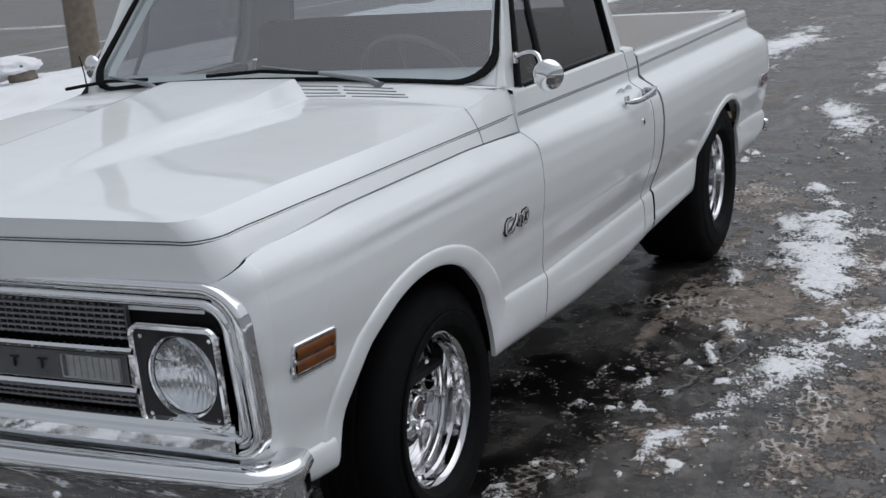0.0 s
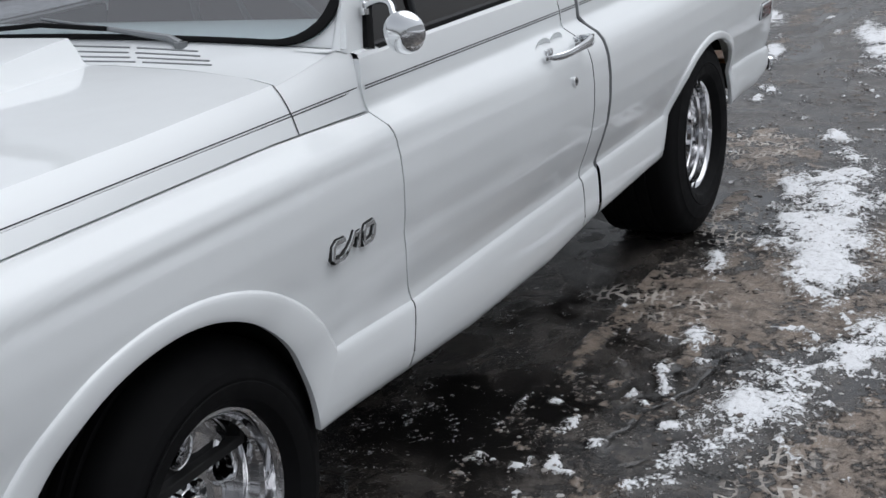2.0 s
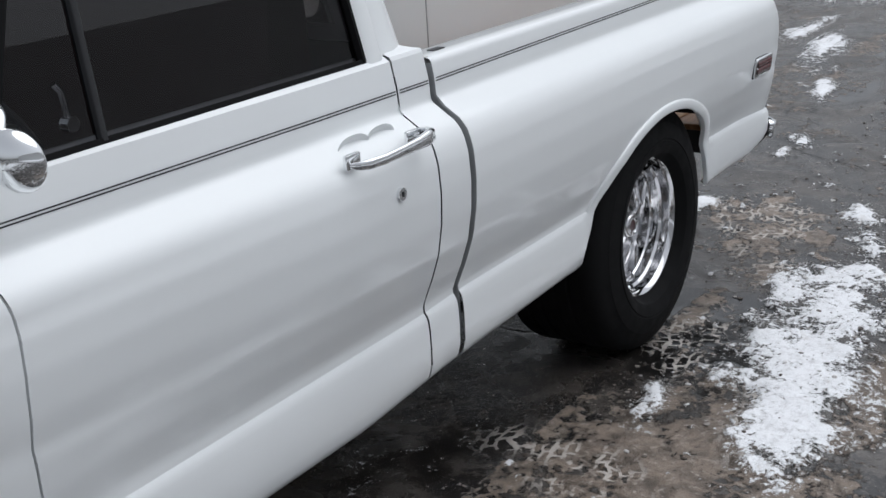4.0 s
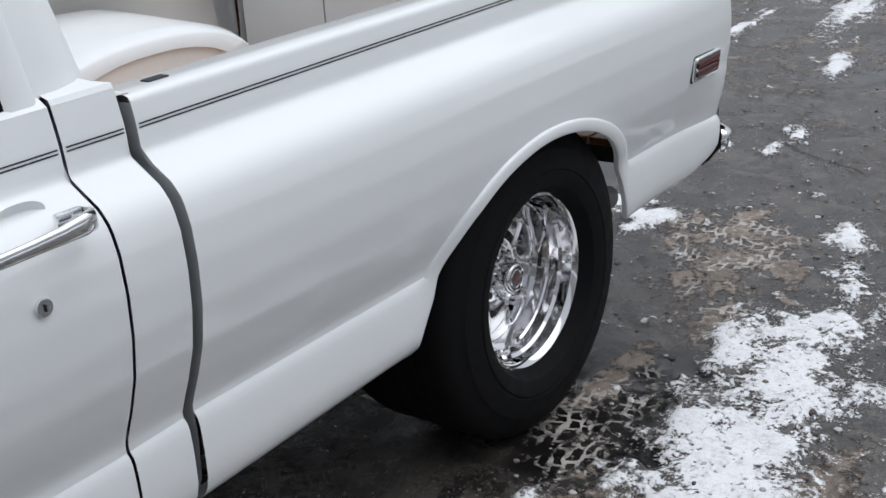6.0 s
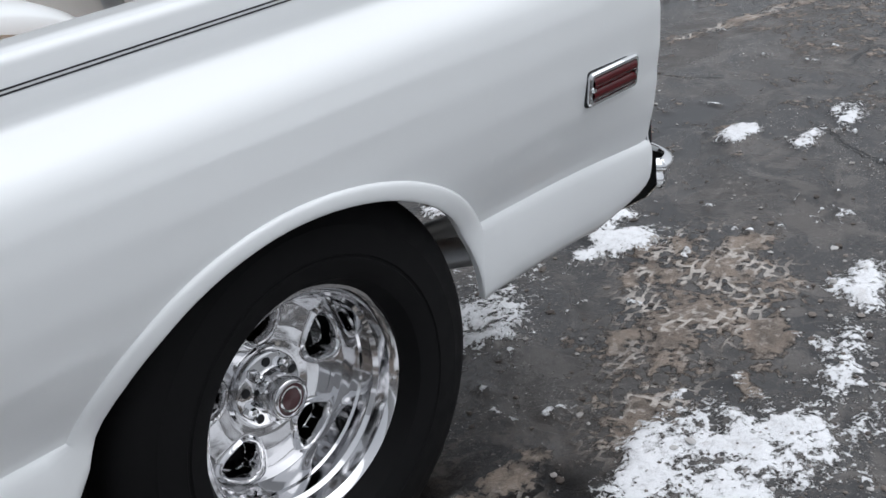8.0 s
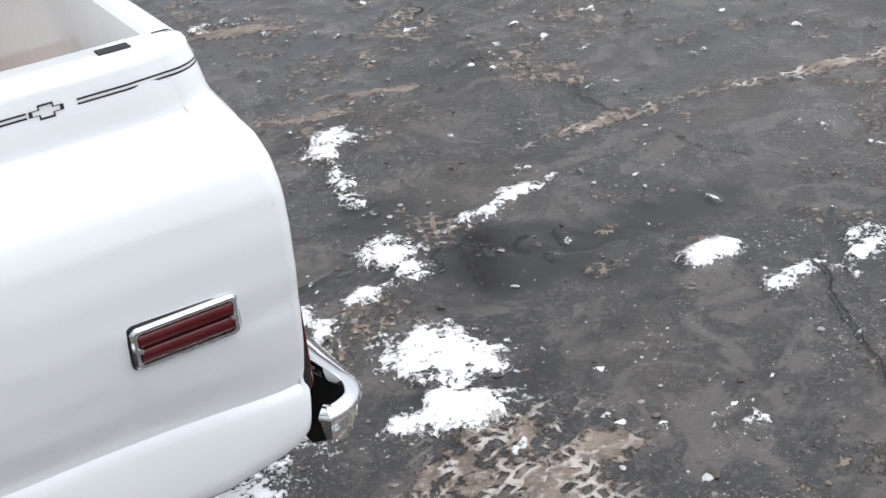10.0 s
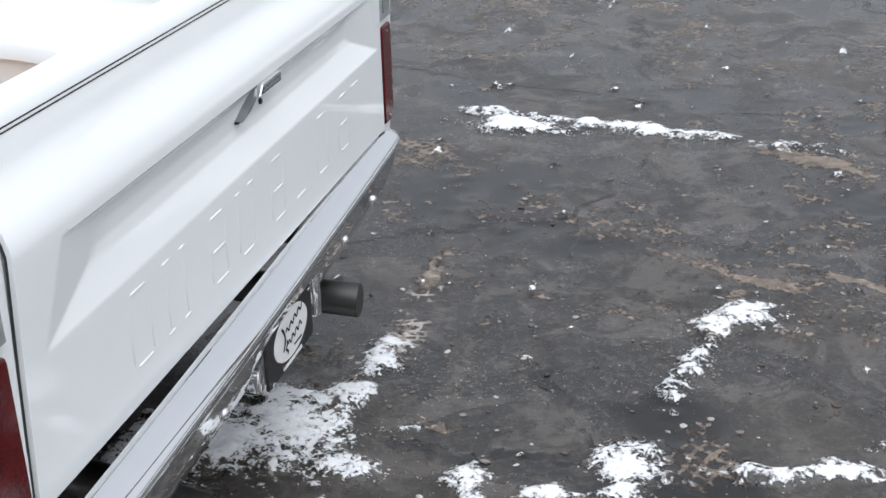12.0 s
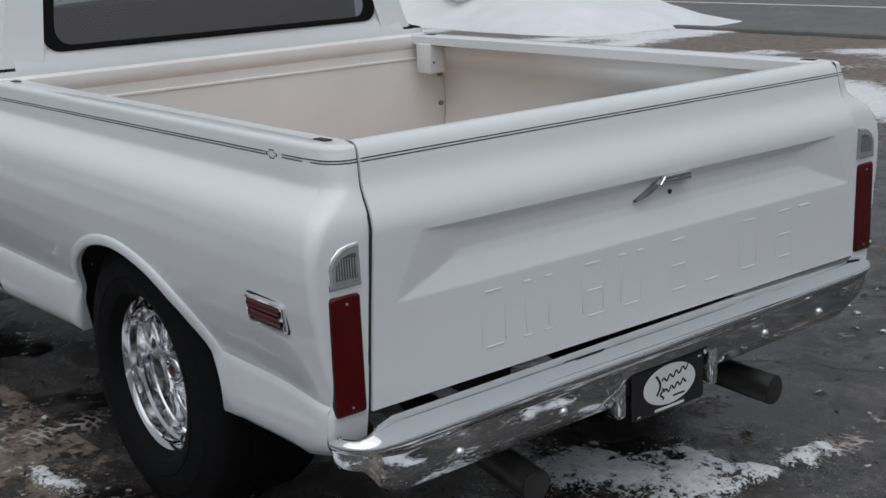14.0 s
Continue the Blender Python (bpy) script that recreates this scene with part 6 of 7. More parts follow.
def seal_on(surface, path, wide, name, parent, mat, lift):
    s = Soup()
    rows = []
    cx = sum(p[0] for p in path) / len(path)
    ct = sum(p[1] for p in path) / len(path)
    for v, t in path + path[:1]:
        a = Vector(surface(t, v))
        dv, dt = (v - cx), (t - ct)
        inn = Vector(surface(ct + dt * (1 - wide[1]), cx + dv * (1 - wide[0])))
        mid = (a + inn) / 2 + Vector(lift)
        rows.append([a + Vector(lift) * 0.1, a + Vector(lift) * 0.8, mid, inn + Vector(lift) * 0.7, inn - Vector(lift) * 0.3])
    s.grid(rows)
    return fixed(s.put(name, mat, parent, "black rubber window seal", sharp=50))


# painted corners outside the round of the seal
for sgn in (-1, 1):
    arc = [(sgn * (0.805 + 0.16 * math.cos(radians(a))), 0.24 - 0.24 * math.sin(radians(a))) for a in range(0, 91, 10)]
    corner = screen_point(0.0, sgn * 0.985, 0.012)
    Soup().grid([[screen_point(t, v, 0.006), tuple(Vector(screen_point(t, v, 0.006)).lerp(Vector(corner), 0.5)), tuple(Vector(screen_point(t, v, 0.006)).lerp(Vector(corner), 0.98))] for v, t in arc], flip=sgn > 0).put("screen_corner", PAINT, truck)
seal_on(screen_point, ring_path(0.965, 0.0, 0.985, 0.16), (0.028, 0.045), "windscreen_seal", WS, RUBBER, (-0.010, 0, 0.006))


def side_point(t, x):
    """The cab's side above the belt: t from belt to roof."""
    return (x, -(0.872 - 0.105 * t), 1.100 + 0.455 * t)


# A pillar: between windscreen edge and door glass
for sgn in (-1, 1):
    p = Soup()
    rows = []
    for t in np.linspace(0, 1, 14):
        a = Vector(screen_point(t * 0.99, -0.955))
        b = Vector(side_point(t, 0.725 + 0.20 * t))
        c = Vector(side_point(t, 0.680 + 0.20 * t))
        c.y += 0.014 * (1 - t) ** 3
        b.y += 0.010 * (1 - t) ** 3
        mid = a.lerp(c, 0.5) + Vector((-0.020, -0.006, 0.006))
        inn = a + Vector((0.05, 0.05, 0))
        rows.append([(q.x, q.y * -sgn, q.z) for q in (inn, a, a.lerp(c, 0.2) + Vector((-0.012, -0.002, 0)), mid, a.lerp(c, 0.8) + Vector((-0.010, -0.006, 0)), c, b, b + Vector((0, 0.03, 0)))])
    p.grid(rows, flip=sgn > 0)
    p.grid([rows[0], [(q[0], q[1] * 0.965, 1.07) for q in rows[0]]], flip=sgn > 0)
    fixed(p.put("windscreen_pillar", PAINT, truck, sharp=50))
    # door window frame: front upright of the vent pane, rear upright, top rail
    dr = DOORS[0] if sgn < 0 else DOORS[1]
    def bar(pts, w, d, name, mat, parent, lab=""):
        s = Soup()
        rows = []
        for i, q in enumerate(pts):
            q = Vector(q)
            a, b = Vector(pts[max(i - 1, 0)]), Vector(pts[min(i + 1, len(pts) - 1)])
            dirn = (b - a).normalized()
            side_v = dirn.cross(Vector((0, -1, 0.3))).normalized()
            outv = Vector((0, -1, 0.3)).normalized()
            rows.append([(v.x, v.y * -sgn, v.z) for v in (q + side_v * w + outv * -d, q + side_v * w + outv * d * 0.7, q + side_v * w * 0.7 + outv * d, q - side_v * w * 0.7 + outv * d, q - side_v * w + outv * d * 0.7, q - side_v * w - outv * d)])
        s.grid(rows)
        return fixed(s.put(name, mat, parent, lab, sharp=50))
    bar([side_point(t, 0.735 + 0.20 * t) for t in np.linspace(0.0, 0.97, 6)], 0.012, 0.008, "vent_frame", RUBBER, dr)
    bar([side_point(t, 0.955 + 0.035 * t) for t in np.linspace(0.0, 0.97, 4)], 0.007, 0.008, "vent_divider", DARK, dr)
    bar([side_point(t, 1.648 - 0.02 * t) for t in np.linspace(0.0, 0.99, 5)], 0.006, 0.010, "glass_channel", RUBBER, dr)
    bar([side_point(t, 1.680 - 0.03 * t) for t in np.linspace(-0.02, 0.99, 6)], 0.027, 0.012, "window_frame", PAINT, dr)
    bar([side_point(0.97, x) for x in np.linspace(0.93, 1.70, 6)], 0.02, 0.012, "window_header", PAINT, dr)
    bar([side_point(0.0, x) for x in np.linspace(0.76, 1.655, 10)], 0.006, 0.008, "belt_seal", RUBBER, dr)
    g = Soup().grid([[(v[0], (v[1] + 0.004) * -sgn, v[2]) for v in (side_point(t, 0.732 + 0.20 * t), side_point(t, 1.65 - 0.02 * t))] for t in (0.0, 0.5, 0.98)], flip=sgn > 0)
    g.put("door_glass", TINTED, dr, "dark tinted door glass")
    # rear corner post of the cab
    q = Soup()
    rows = []
    for t in np.linspace(0, 1, 10):
        a, b = Vector(side_point(t, 1.712 - 0.03 * t)), Vector((1.795 - 0.06 * t, -(0.860 - 0.110 * t), 1.100 + 0.455 * t))
        c = Vector((1.825 - 0.075 * t, -(0.81 - 0.115 * t), 1.100 + 0.455 * t))
        e = Vector((1.832 - 0.078 * t, -(0.70 - 0.08 * t), 1.100 + 0.455 * t))
        rows.append([(v.x, v.y * -sgn, v.z) for v in (a + Vector((0, 0.02, 0)), a, a.lerp(b, 0.6) + Vector((0, -0.004, 0)), b, b.lerp(c, 0.5) + Vector((0.012, -0.008, 0)), c, e)])
    q.grid(rows, flip=sgn < 0)
    fixed(q.put("cab_post", PAINT, truck, sharp=50))
# rear wall of the cab with its window
def rear_point(t, v):
    return (1.832 - 0.078 * t - 0.012 * v * v, v * (0.715 - 0.09 * t), 1.100 + 0.455 * t)
wall = Soup()
wall.grid([[(1.822, y, 0.40), (1.822, y, 1.03), (1.836, y, 1.06), (1.834, y, 1.10), rear_point(0.10, y / 0.715)] for y in np.linspace(-0.80, 0.80, 21)])
wall.grid([[rear_point(0.86, v), rear_point(0.93, v), rear_point(1.0, v)] for v in np.linspace(-1, 1, 17)])
for sgn in (-1, 1):
    wall.grid([[rear_point(t, sgn * 0.93), rear_point(t, sgn * 1.0), rear_point(t, sgn * 1.06)] for t in np.linspace(0.0, 1.0, 9)])
fixed(wall.put("cab_rear_wall", PAINT, truck, sharp=40))
RW = Soup().grid([[rear_point(t, v) for v in np.linspace(-0.96, 0.96, 9)] for t in (0.10, 0.5, 0.90)]).put("rear_window", TINTED_REAR, truck, "dark tinted rear window")
seal_on(lambda t, v: rear_point(t, v), ring_path(0.985, 0.08, 0.92, 0.10), (0.06, 0.10), "rear_window_seal", RW, RUBBER, (0.010, 0, 0.002))
# roof
roof = Soup()
rows = []
for i in range(15):
    t = i / 14
    row = []
    for j in range(25):
        v = -1 + 2 * j / 24
        x = (0.955 - 0.05 * (1 - v * v)) + (1.78 - 0.955) * t
        e = max(abs(v), abs(2 * t - 1)) ** 6
        row.append((x, v * (0.772 - 0.012 * abs(2 * t - 1) ** 4), 1.552 + 0.075 * (1 - v**4) ** 0.5 * (1 - (2 * t - 1) ** 6) ** 0.5))
    rows.append(row)
roof.grid(rows, flip=True)
fixed(roof.put("roof", PAINT, truck, sharp=50))

# interior
dash = Soup()
dash.grid([[(screen_base(y)[0] + 0.016, y, screen_base(y)[1] + 0.004), (screen_base(y)[0] + 0.06, y, screen_base(y)[1] + 0.022), (0.80, y, 1.158), (0.865, y, 1.140), (0.885, y, 1.03), (0.87, y, 0.94), (0.83, y, 0.86)] for y in np.linspace(-0.78, 0.78, 15)])
DASH = fixed(dash.put("dashboard", DASHPAINT, truck, "pale painted steel dashboard"))
part("dash_pad", bevel_box((0.05, 1.5, 0.05), (0.878, 0, 1.105), 0.015, 3), TRIM_DARK, DASH)
bm = bmesh.new()
cw = Vector((1.02, -0.37, 1.09))
ax = Vector((0.80, 0, 0.60)).normalized()
sd = Vector((0, 1, 0))
up2 = ax.cross(sd)
tube(bm, [cw + 0.20 * (math.cos(a) * sd + math.sin(a) * up2) for a in np.linspace(0, 2 * math.pi, 41)], 0.011, 10, caps=False)
STEER = part("steering_wheel", bm, TRIM_GREY, truck, "grey thin-rimmed steering wheel")
bm = bmesh.new()
for a in (radians(200), radians(340), radians(90)):
    tube(bm, [cw - ax * 0.03, cw - ax * 0.02 + 0.10 * (math.cos(a) * sd + math.sin(a) * up2), cw + 0.195 * (math.cos(a) * sd + math.sin(a) * up2)], 0.008, 8)
tube(bm, [cw - ax * 0.02, cw - ax * 0.25], 0.028, 12)
part("spokes", bm, TRIM_GREY, STEER)
seat_back = Soup()
seat_back.grid([[(1.50 + 0.10 * t + 0.03 * math.cos(t * 3.1), y, 0.72 + 0.56 * t - (0.035 * (abs(y) / 0.70) ** 6)) for t in np.linspace(0, 1, 9)] + [(1.68, y, 1.27), (1.70, y, 0.72)] for y in np.linspace(-0.70, 0.70, 29)])
SEAT = fixed(seat_back.put("bench_seat", MAROON, truck, "dark maroon vinyl bench seat"))
part("seat_cushion", bevel_box((0.55, 1.40, 0.16), (1.32, 0, 0.70), 0.05, 4), MAROON, SEAT)
part("cab_floor", bevel_box((1.1, 1.66, 0.02), (1.25, 0, 0.52), 0.0), BLACK, truck)
part("firewall", bevel_box((0.02, 1.60, 0.60), (0.66, 0, 0.75), 0.0), BLACK, truck)
part("headliner", bevel_box((0.78, 1.32, 0.01), (1.33, 0, 1.54), 0.0), TRIM_DARK, truck)
for sgn in (-1, 1):
    part("door_lining", bevel_box((0.98, 0.02, 0.60), (1.20, sgn * 0.825, 0.79), 0.004, 1), TRIM_DARK, DOORS[0] if sgn < 0 else DOORS[1])
part("rear_lining", bevel_box((0.01, 1.5, 0.62), (1.80, 0, 0.80), 0.0), TRIM_DARK, truck)

# ---------------------------------------------------------------- small fittings
for sgn, dr, fe in ((-1, DOORS[0], FENDERS[0]), (1, DOORS[1], FENDERS[1])):
    # door handle: chrome bar with a push button, over a scooped recess
    s = Soup()
    line = [(1.438, 0.985, 0.946, 0.004, 0.004), (1.444, 1.003, 0.946, 0.006, 0.008), (1.460, 1.018, 0.947, 0.007, 0.010), (1.50, 1.029, 0.949, 0.006, 0.010), (1.56, 1.033, 0.952, 0.006, 0.011), (1.61, 1.033, 0.954, 0.007, 0.013), (1.645, 1.030, 0.956, 0.009, 0.016), (1.668, 1.024, 0.957, 0.010, 0.016), (1.676, 1.012, 0.957, 0.009, 0.014), (1.678, 0.985, 0.957, 0.006, 0.010)]
    rows = [[(x, sgn * (y + ry * math.copysign(abs(math.cos(a)) ** 0.7, math.cos(a))), z + rz * math.copysign(abs(math.sin(a)) ** 0.7, math.sin(a))) for a in np.linspace(0, 2 * math.pi, 17)] for x, y, z, ry, rz in line]
    s.grid(rows).face(rows[0][:-1]).face(rows[-1][:-1])
    H = fixed(s.put("door_handle", CHROME, dr, "flat chrome door handle with a push button", sharp=50))
    part("push_button", bevel_box((0.020, 0.008, 0.012), (1.658, sgn * 1.030, 0.966), 0.003, 2), DARK, H)
    for xs0, w0 in ((1.515, 0.050), (1.605, 0.046)):
        s = Soup()
        s.grid([[(xs0 + w0 * e * math.cos(a), sgn * (half(0.965, xs0) + 0.0015 - 0.010 * (1 - e * e)), 0.966 + 0.020 * e * math.sin(a)) for a in np.linspace(0, 2 * math.pi, 25)] for e in (1.0, 0.9, 0.7, 0.4, 0.05)])
        fixed(s.put("handle_scoop", PAINT, dr))
    for xh in (1.452, 1.655):
        part("handle_base", bevel_box((0.045, 0.012, 0.030), (xh, sgn * 0.984, 0.953), 0.004, 2), CHROME, H)
    bm = bmesh.new()
    tube(bm, [(1.576, sgn * 0.995, 0.856), (1.576, sgn * 1.010, 0.856)], 0.013, 18)
    L = part("door_lock", bm, CHROME, dr, "small chrome door lock")
    part("key_slot", bevel_box((0.003, 0.002, 0.010), (1.576, sgn * 1.0112, 0.856), 0), DARK, L)
    # round mirror on a bent arm
    bm = bmesh.new()
    tube(bm, bent([(0.748, sgn * 0.862, 1.190), (0.742, sgn * 0.885, 1.200), (0.730, sgn * 0.92, 1.207), (0.715, sgn * 0.950, 1.200), (0.700, sgn * 0.965, 1.178), (0.694, sgn * 0.972, 1.150)]), 0.0075, 12)
    M = part("door_mirror", bm, CHROME, dr, "round chrome door mirror on a bent arm")
    part("mirror_foot", bevel_box((0.022, 0.012, 0.035), (0.748, sgn * 0.862, 1.190), 0.004, 2), CHROME, M)
    mc = Vector((0.698, sgn * 0.988, 1.140))
    mm = Matrix.Translation(mc) @ Matrix.Rotation(radians(14 * -sgn), 4, "Z") @ Matrix.Rotation(radians(-8), 4, "Y")
    s = Soup()
    rows = []
    for r, x in ((0.001, -0.027), (0.016, -0.024), (0.030, -0.018), (0.041, -0.009), (0.047, 0.0), (0.0485, 0.006), (0.047, 0.010), (0.044, 0.008), (0.001, 0.008)):
        rows.append([mm @ Vector((x, r * math.cos(a), r * math.sin(a))) for a in np.linspace(0, 2 * math.pi, 41)])
    s.grid(rows)
    fixed(s.put("mirror_head", CHROME, M))
    bm = bmesh.new()
    tube(bm, [(0.694, sgn * 0.968, 1.152), (0.676, sgn * 0.980, 1.146)], 0.010, 10)
    part("mirror_clamp", bm, CHROME, M)
    if sgn > 0:
        for ob in [M] + list(M.children):
            ob.data.transform(Matrix.Translation((0.12, -0.02, 0.045)))
    # raised chrome ornament on the fender: bracket, slash, bar and ring
    orn = new("fender_badge")
    orn.parent = fe
    tagged(orn, "small chrome and black fender badge")
    bt = Matrix.Translation((0.456, sgn * (half(0.752, 0.456) + 0.002), 0.752)) @ Matrix.Diagonal((-sgn, 1, 1, 1))
    def glyph(pts, w, close=False):
        for d, ww, mat, nm in ((0.002, w * 1.55, BLACK, "badge_back"), (0.007, w, CHROME, "badge_bar")):
            s = Soup()
            rows = []
            n = len(pts)
            for i, (a, b) in enumerate(pts):
                p0 = Vector(pts[(i - 1) % n] if close else pts[max(i - 1, 0)])
                p1 = Vector(pts[(i + 1) % n] if close else pts[min(i + 1, n - 1)])
                dd = (p1 - p0).normalized()
                nn = Vector((-dd.y, dd.x))
                rows.append([bt @ Vector((a + nn.x * o, sgn * y, b + nn.y * o)) for o, y in ((ww, -0.006), (ww, d), (-ww, d), (-ww, -0.006))])
            if close:
                rows.append(rows[0])
            s.grid(rows)
            fixed(s.put(nm, mat, orn))
    sh = lambda a, b: (a + b * 0.30, b)
    glyph([sh(a, b) for a, b in ((-0.040, 0.017), (-0.072, 0.019), (-0.082, 0.012), (-0.082, -0.012), (-0.072, -0.018), (-0.042, -0.018), (-0.030, -0.010))], 0.0045)
    glyph([sh(a, b) for a, b in ((-0.034, -0.016), (-0.012, 0.004), (-0.002, 0.022))], 0.0040)
    glyph([sh(a, b) for a, b in ((0.000, 0.012), (0.016, 0.018), (0.014, -0.016))], 0.0048)
    glyph([sh(a, b) for a, b in ((0.040, 0.019), (0.072, 0.021), (0.078, 0.012), (0.076, -0.008), (0.068, -0.014), (0.040, -0.016), (0.036, -0.004), (0.036, 0.010))], 0.0045, True)
# vent pane latch inside the near glass
bm = bmesh.new()
tube(bm, [(0.915, -0.845, 1.135), (0.915, -0.835, 1.185), (0.905, -0.832, 1.200)], 0.006, 8)
LATCH = part("vent_latch", bm, CHROME, DOORS[0])
bm = bmesh.new()
tube(bm, [(0.915, -0.855, 1.135), (0.915, -0.835, 1.135)], 0.013, 12)
part("latch_knob", bm, CHROME, LATCH)
# wipers
for (px, py, tip, b0, b1) in ((0.585, -0.46, (0.640, -0.02), (0.625, 0.22), (0.640, -0.28)), (0.560, 0.42, (0.632, 0.72), (0.600, 0.98 - 0.30), (0.632, 0.50))):
    def on_glass(y, up):
        xb, zb = screen_base(y)
        return (xb + up * 0.55 - 0.012, y, zb + up + 0.012)
    bm = bmesh.new()
    mid = on_glass(tip[1], 0.035)
    tube(bm, [(px, py, 1.138), (px + 0.008, py + 0.04, 1.152), tuple(Vector((px, py, 1.15)).lerp(Vector(mid), 0.45)), mid], [0.011, 0.009, 0.006, 0.004], 8)
    W = part("wiper", bm, STEEL, truck, "grey wiper arm resting on the windscreen")
    bm = bmesh.new()
    tube(bm, [on_glass(tip[1] + 0.22, 0.012), on_glass(tip[1], 0.022), on_glass(tip[1] - 0.22, 0.014)], 0.006, 8)
    part("wiper_blade", bm, RUBBER, W)
    bm = bmesh.new()
    tube(bm, [(px, py, 1.115), (px, py, 1.145)], 0.016, 12)
    part("wiper_pivot", bm, STEEL, W)
# aerial on the far fender
bm = bmesh.new()
tube(bm, [(0.63, 0.835, 1.08), (0.63, 0.838, 1.115), (0.633, 0.840, 1.14)], [0.018, 0.013, 0.006], 10)
A = part("aerial", bm, DARK, truck, "thin black aerial")
bm = bmesh.new()
tube(bm, [(0.633, 0.840, 1.135), (0.630, 0.842, 1.19), (0.620, 0.845, 1.25)], 0.003, 6)
part("whip", bm, DARK, A)


# the body is a little narrower than twice its near half: draw the far side in
for ob in truck.children_recursive:
    if ob.type == "MESH":
        ob.data.transform(Matrix.Translation((0, -0.95, 0)) @ Matrix.Diagonal((1, 0.965, 1, 1)) @ Matrix.Translation((0, 0.95, 0)))
        co = np.empty(len(ob.data.vertices) * 3, dtype=np.float32)
        ob.data.vertices.foreach_get("co", co)
        co = co.reshape(-1, 3)
        # the cab leans in above the belt on that side
        co[:, 1] -= 0.07 * np.clip((co[:, 1] - 0.2) / 0.5, 0, 1) * np.clip((co[:, 2] - 1.085) / 0.04, 0, 1) * np.clip((1.85 - co[:, 0]) / 0.4, 0, 1) * np.clip((co[:, 0] - 0.45) / 0.12, 0, 1)
        ob.data.vertices.foreach_set("co", co.ravel())
        ob.data.update()

# ---------------------------------------------------------------- beyond the lot
SNOW = material("old_snow", (0.80, 0.81, 0.83), 0.7, noise_scale=3.0, noise_amt=0.10, bump=0.8, bump_scale=40)


def bank(x0, x1, y0, y1, h, seed, name, label):
    """A bank of ploughed snow: an uneven mound that dies out at its edges."""
    xs_, ys_ = np.linspace(x0, x1, int((x1 - x0) / 0.09)), np.linspace(y0, y1, int((y1 - y0) / 0.09))
    X, Y = np.meshgrid(xs_, ys_, indexing="ij")
    u, v = (X - x0) / (x1 - x0), (Y - y0) / (y1 - y0)
    shape = np.clip(np.minimum(u, 1 - u) * 5, 0, 1) ** 0.7 * np.clip(np.minimum(v * 1.2, 1 - v) * 3.2, 0, 1) ** 0.8
    Z = h * shape * (0.45 + 0.9 * fbm(X, Y, 0.5, 3, seed)) + 0.16 * (fbm(X, Y, 1.6, 4, seed + 9) - 0.5) * np.sqrt(shape) - 0.06 + 0.05 * (fbm(X, Y, 7, 3, seed + 5) - 0.5) * shape
    me = bpy.data.meshes.new(name)
    ii = np.arange(X.size).reshape(X.shape)
    me.from_pydata(np.stack([X, Y, Z], -1).reshape(-1, 3), [], np.stack([ii[:-1, :-1], ii[1:, :-1], ii[1:, 1:], ii[:-1, 1:]], -1).reshape(-1, 4))
    me.materials.append(SNOW)
    me.shade_smooth()
    return tagged(new(name, me), label, kind="structure")


bank(4.5, 26.0, 5.4, 10.4, 0.34, 3, "snow_bank", "low white snow bank along the road")
bank(-15.0, -5.3, 8.9, 12.2, 0.62, 23, "snow_pile", "ploughed heap of snow beside the road")
# white edge line and kerb of the road
EDGE = material("road_paint", (0.62, 0.62, 0.60), 0.6, noise_scale=6, noise_amt=0.25)
part("road_line", bevel_box((160, 0.12, 0.006), (-10, 14.6, -0.0265), 0), EDGE, None, "worn white edge line")
tagged(bpy.data.objects["road_line"], kind="structure")
KERB = material("concrete_kerb", (0.16, 0.155, 0.15), 0.8, noise_scale=8, noise_amt=0.3)
tagged(part("kerb", bevel_box((160, 0.14, 0.10), (-10, 10.56, -0.01), 0.02, 2), KERB, None, "low grey concrete kerb"), kind="structure")

# utility pole in the bank
POLE = material("weathered_pole", (0.17, 0.14, 0.11), 0.85, noise_scale=12, noise_amt=0.45, bump=0.8, bump_scale=60)
bm = bmesh.new()
tube(bm, [(10.04, 9.0, -0.1), (10.02, 9.0, 3.0), (9.99, 9.0, 9.0)], [0.20, 0.19, 0.15], 20)
pole = part("utility_pole", bm, POLE, None, "weathered brown wooden utility pole in the snow")
tagged(pole, category="utility pole")
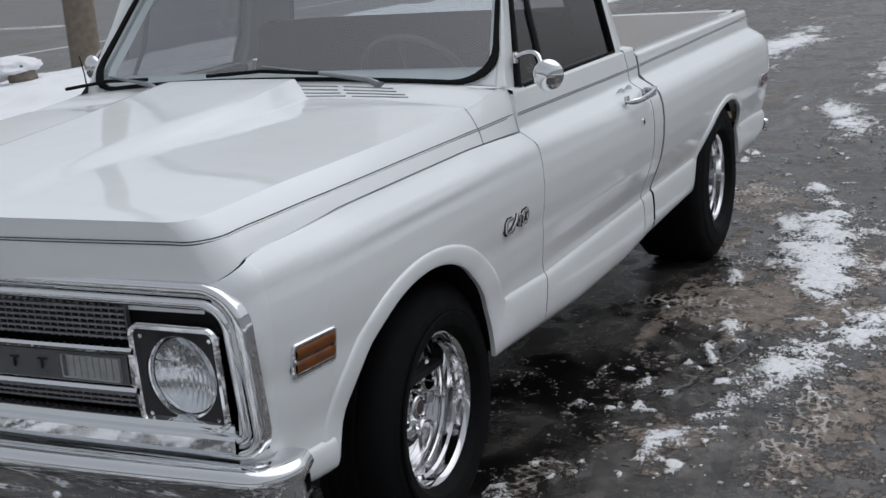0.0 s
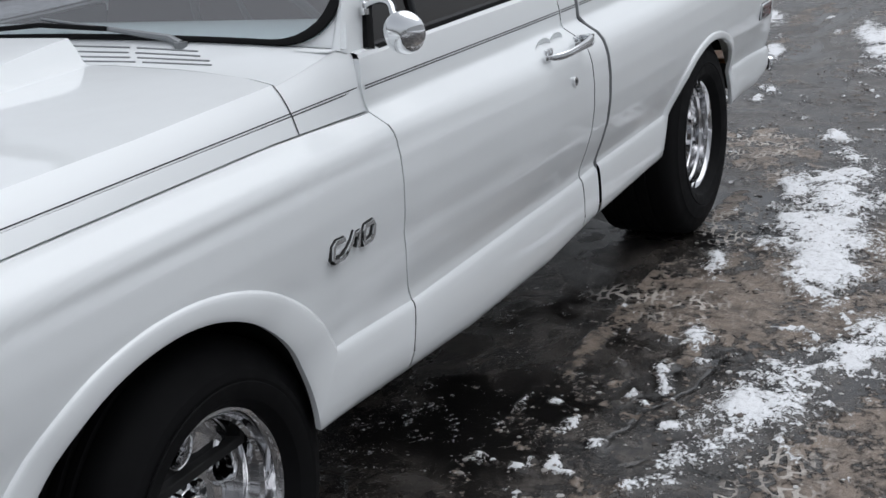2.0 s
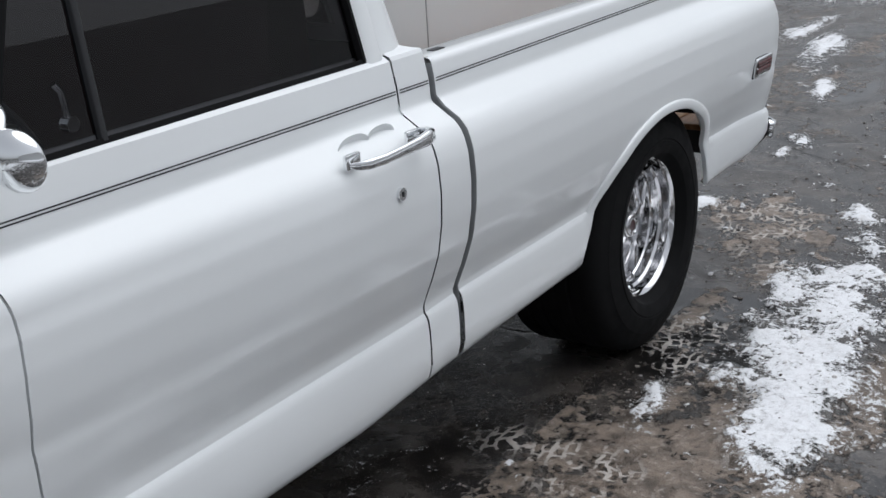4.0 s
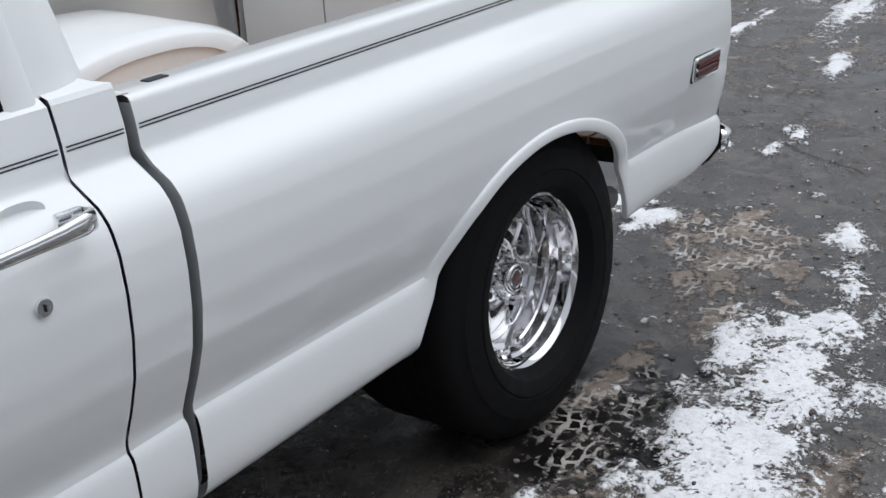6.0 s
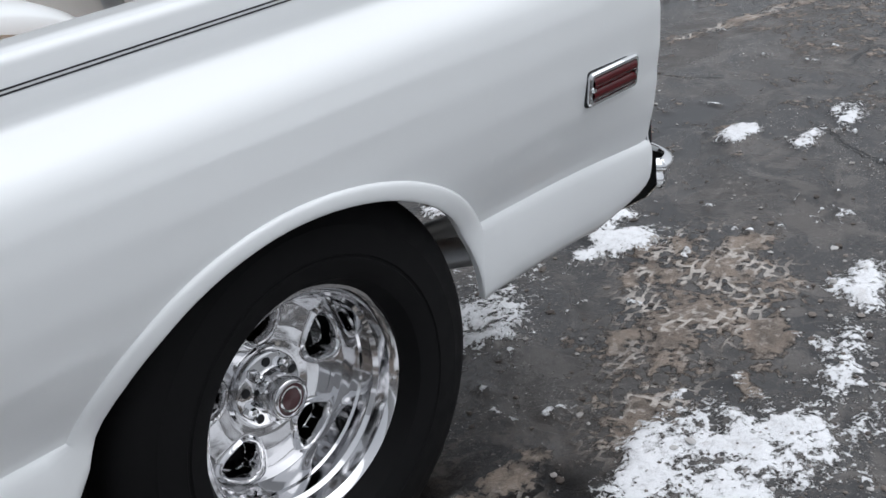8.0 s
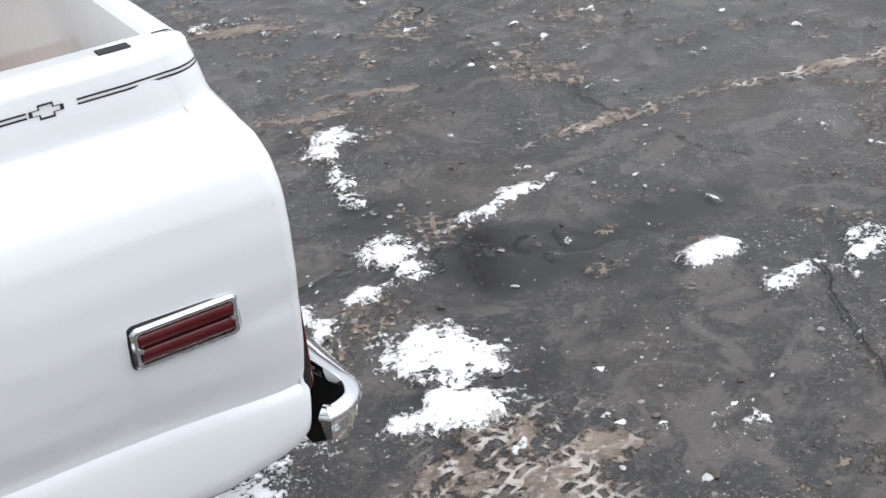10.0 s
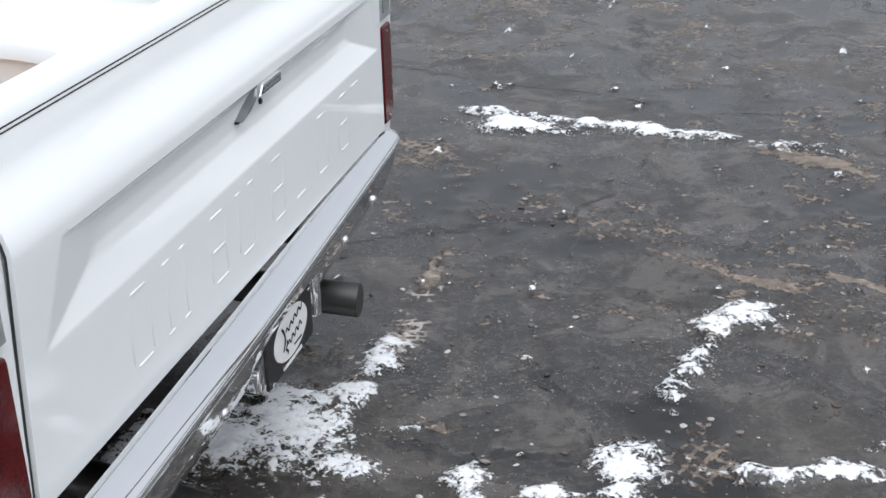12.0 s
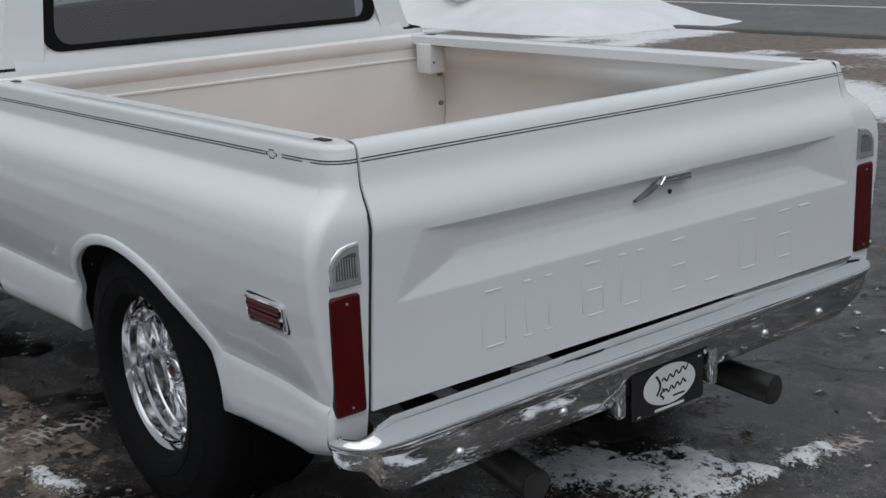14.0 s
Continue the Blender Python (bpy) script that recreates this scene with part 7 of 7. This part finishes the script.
# rock with a cap of snow
def lump(name, at, size, mat, label, seed, cat, parent=None):
    bm = bmesh.new()
    bmesh.ops.create_icosphere(bm, subdivisions=4, radius=1)
    for v in bm.verts:
        k = 1 + 0.35 * noise.noise(v.co * 1.6 + Vector((seed, 0, 0))) + 0.12 * noise.noise(v.co * 4 + Vector((0, seed, 0)))
        v.co = Vector((v.co.x * size[0] * k, v.co.y * size[1] * k, v.co.z * size[2] * k)) + Vector(at)
    ob = part(name, bm, mat, parent, label, sharp=60)
    if cat:
        tagged(ob, category=cat)
    return ob


ROCK = material("brown_rock", (0.20, 0.17, 0.14), 0.85, noise_scale=14, noise_amt=0.45, bump=0.8, bump_scale=50)
rock = lump("boulder", (8.33, 8.50, 0.33), (0.20, 0.16, 0.13), ROCK, "brown boulder half buried in snow", 3, "rock")
lump("snow_cap", (8.33, 8.60, 0.42), (0.34, 0.26, 0.11), SNOW, "white cap of snow", 8, "", rock)
lump("snow_lump", (-8.6, 9.6, 0.55), (0.32, 0.26, 0.26), SNOW, "lump of grey snow on the heap", 5, "snow")
# thin marker rods with red tips
ROD = material("grey_rod", (0.30, 0.30, 0.31), 0.5, noise_scale=20, noise_amt=0.2)
TIP = material("faded_red_tip", (0.45, 0.07, 0.05), 0.6, noise_scale=20, noise_amt=0.2)
for x, y in ((5.68, 6.5),):
    bm = bmesh.new()
    tube(bm, [(x, y, 0.0), (x + 0.005, y, 0.66)], 0.008, 6)
    rod = tagged(part("marker_rod", bm, ROD, None, "thin snow marker rod with a red tip"), category="marker rod")
    bm = bmesh.new()
    tube(bm, [(x + 0.005, y, 0.62), (x + 0.006, y, 0.70)], 0.011, 6)
    part("tip", bm, TIP, rod, "faded red tip")
# unseen wall and snow close the lot behind the lane, added to shape light
WALL = material("pale_bounce_wall", (0.62, 0.62, 0.615), 0.8, noise_scale=1.5, noise_amt=0.15, bump=0.4, bump_scale=30)
tagged(part("wall_south", bevel_box((34, 0.3, 4.2), (-1, -11.5, 2.0), 0.01, 1), WALL, None, "plain pale wall, unseen, added to shape the light"), kind="structure")
bank(-12.0, 16.0, -11.2, -8.0, 0.4, 41, "snow_bank_south", "white snow bank, unseen, added to bounce light")
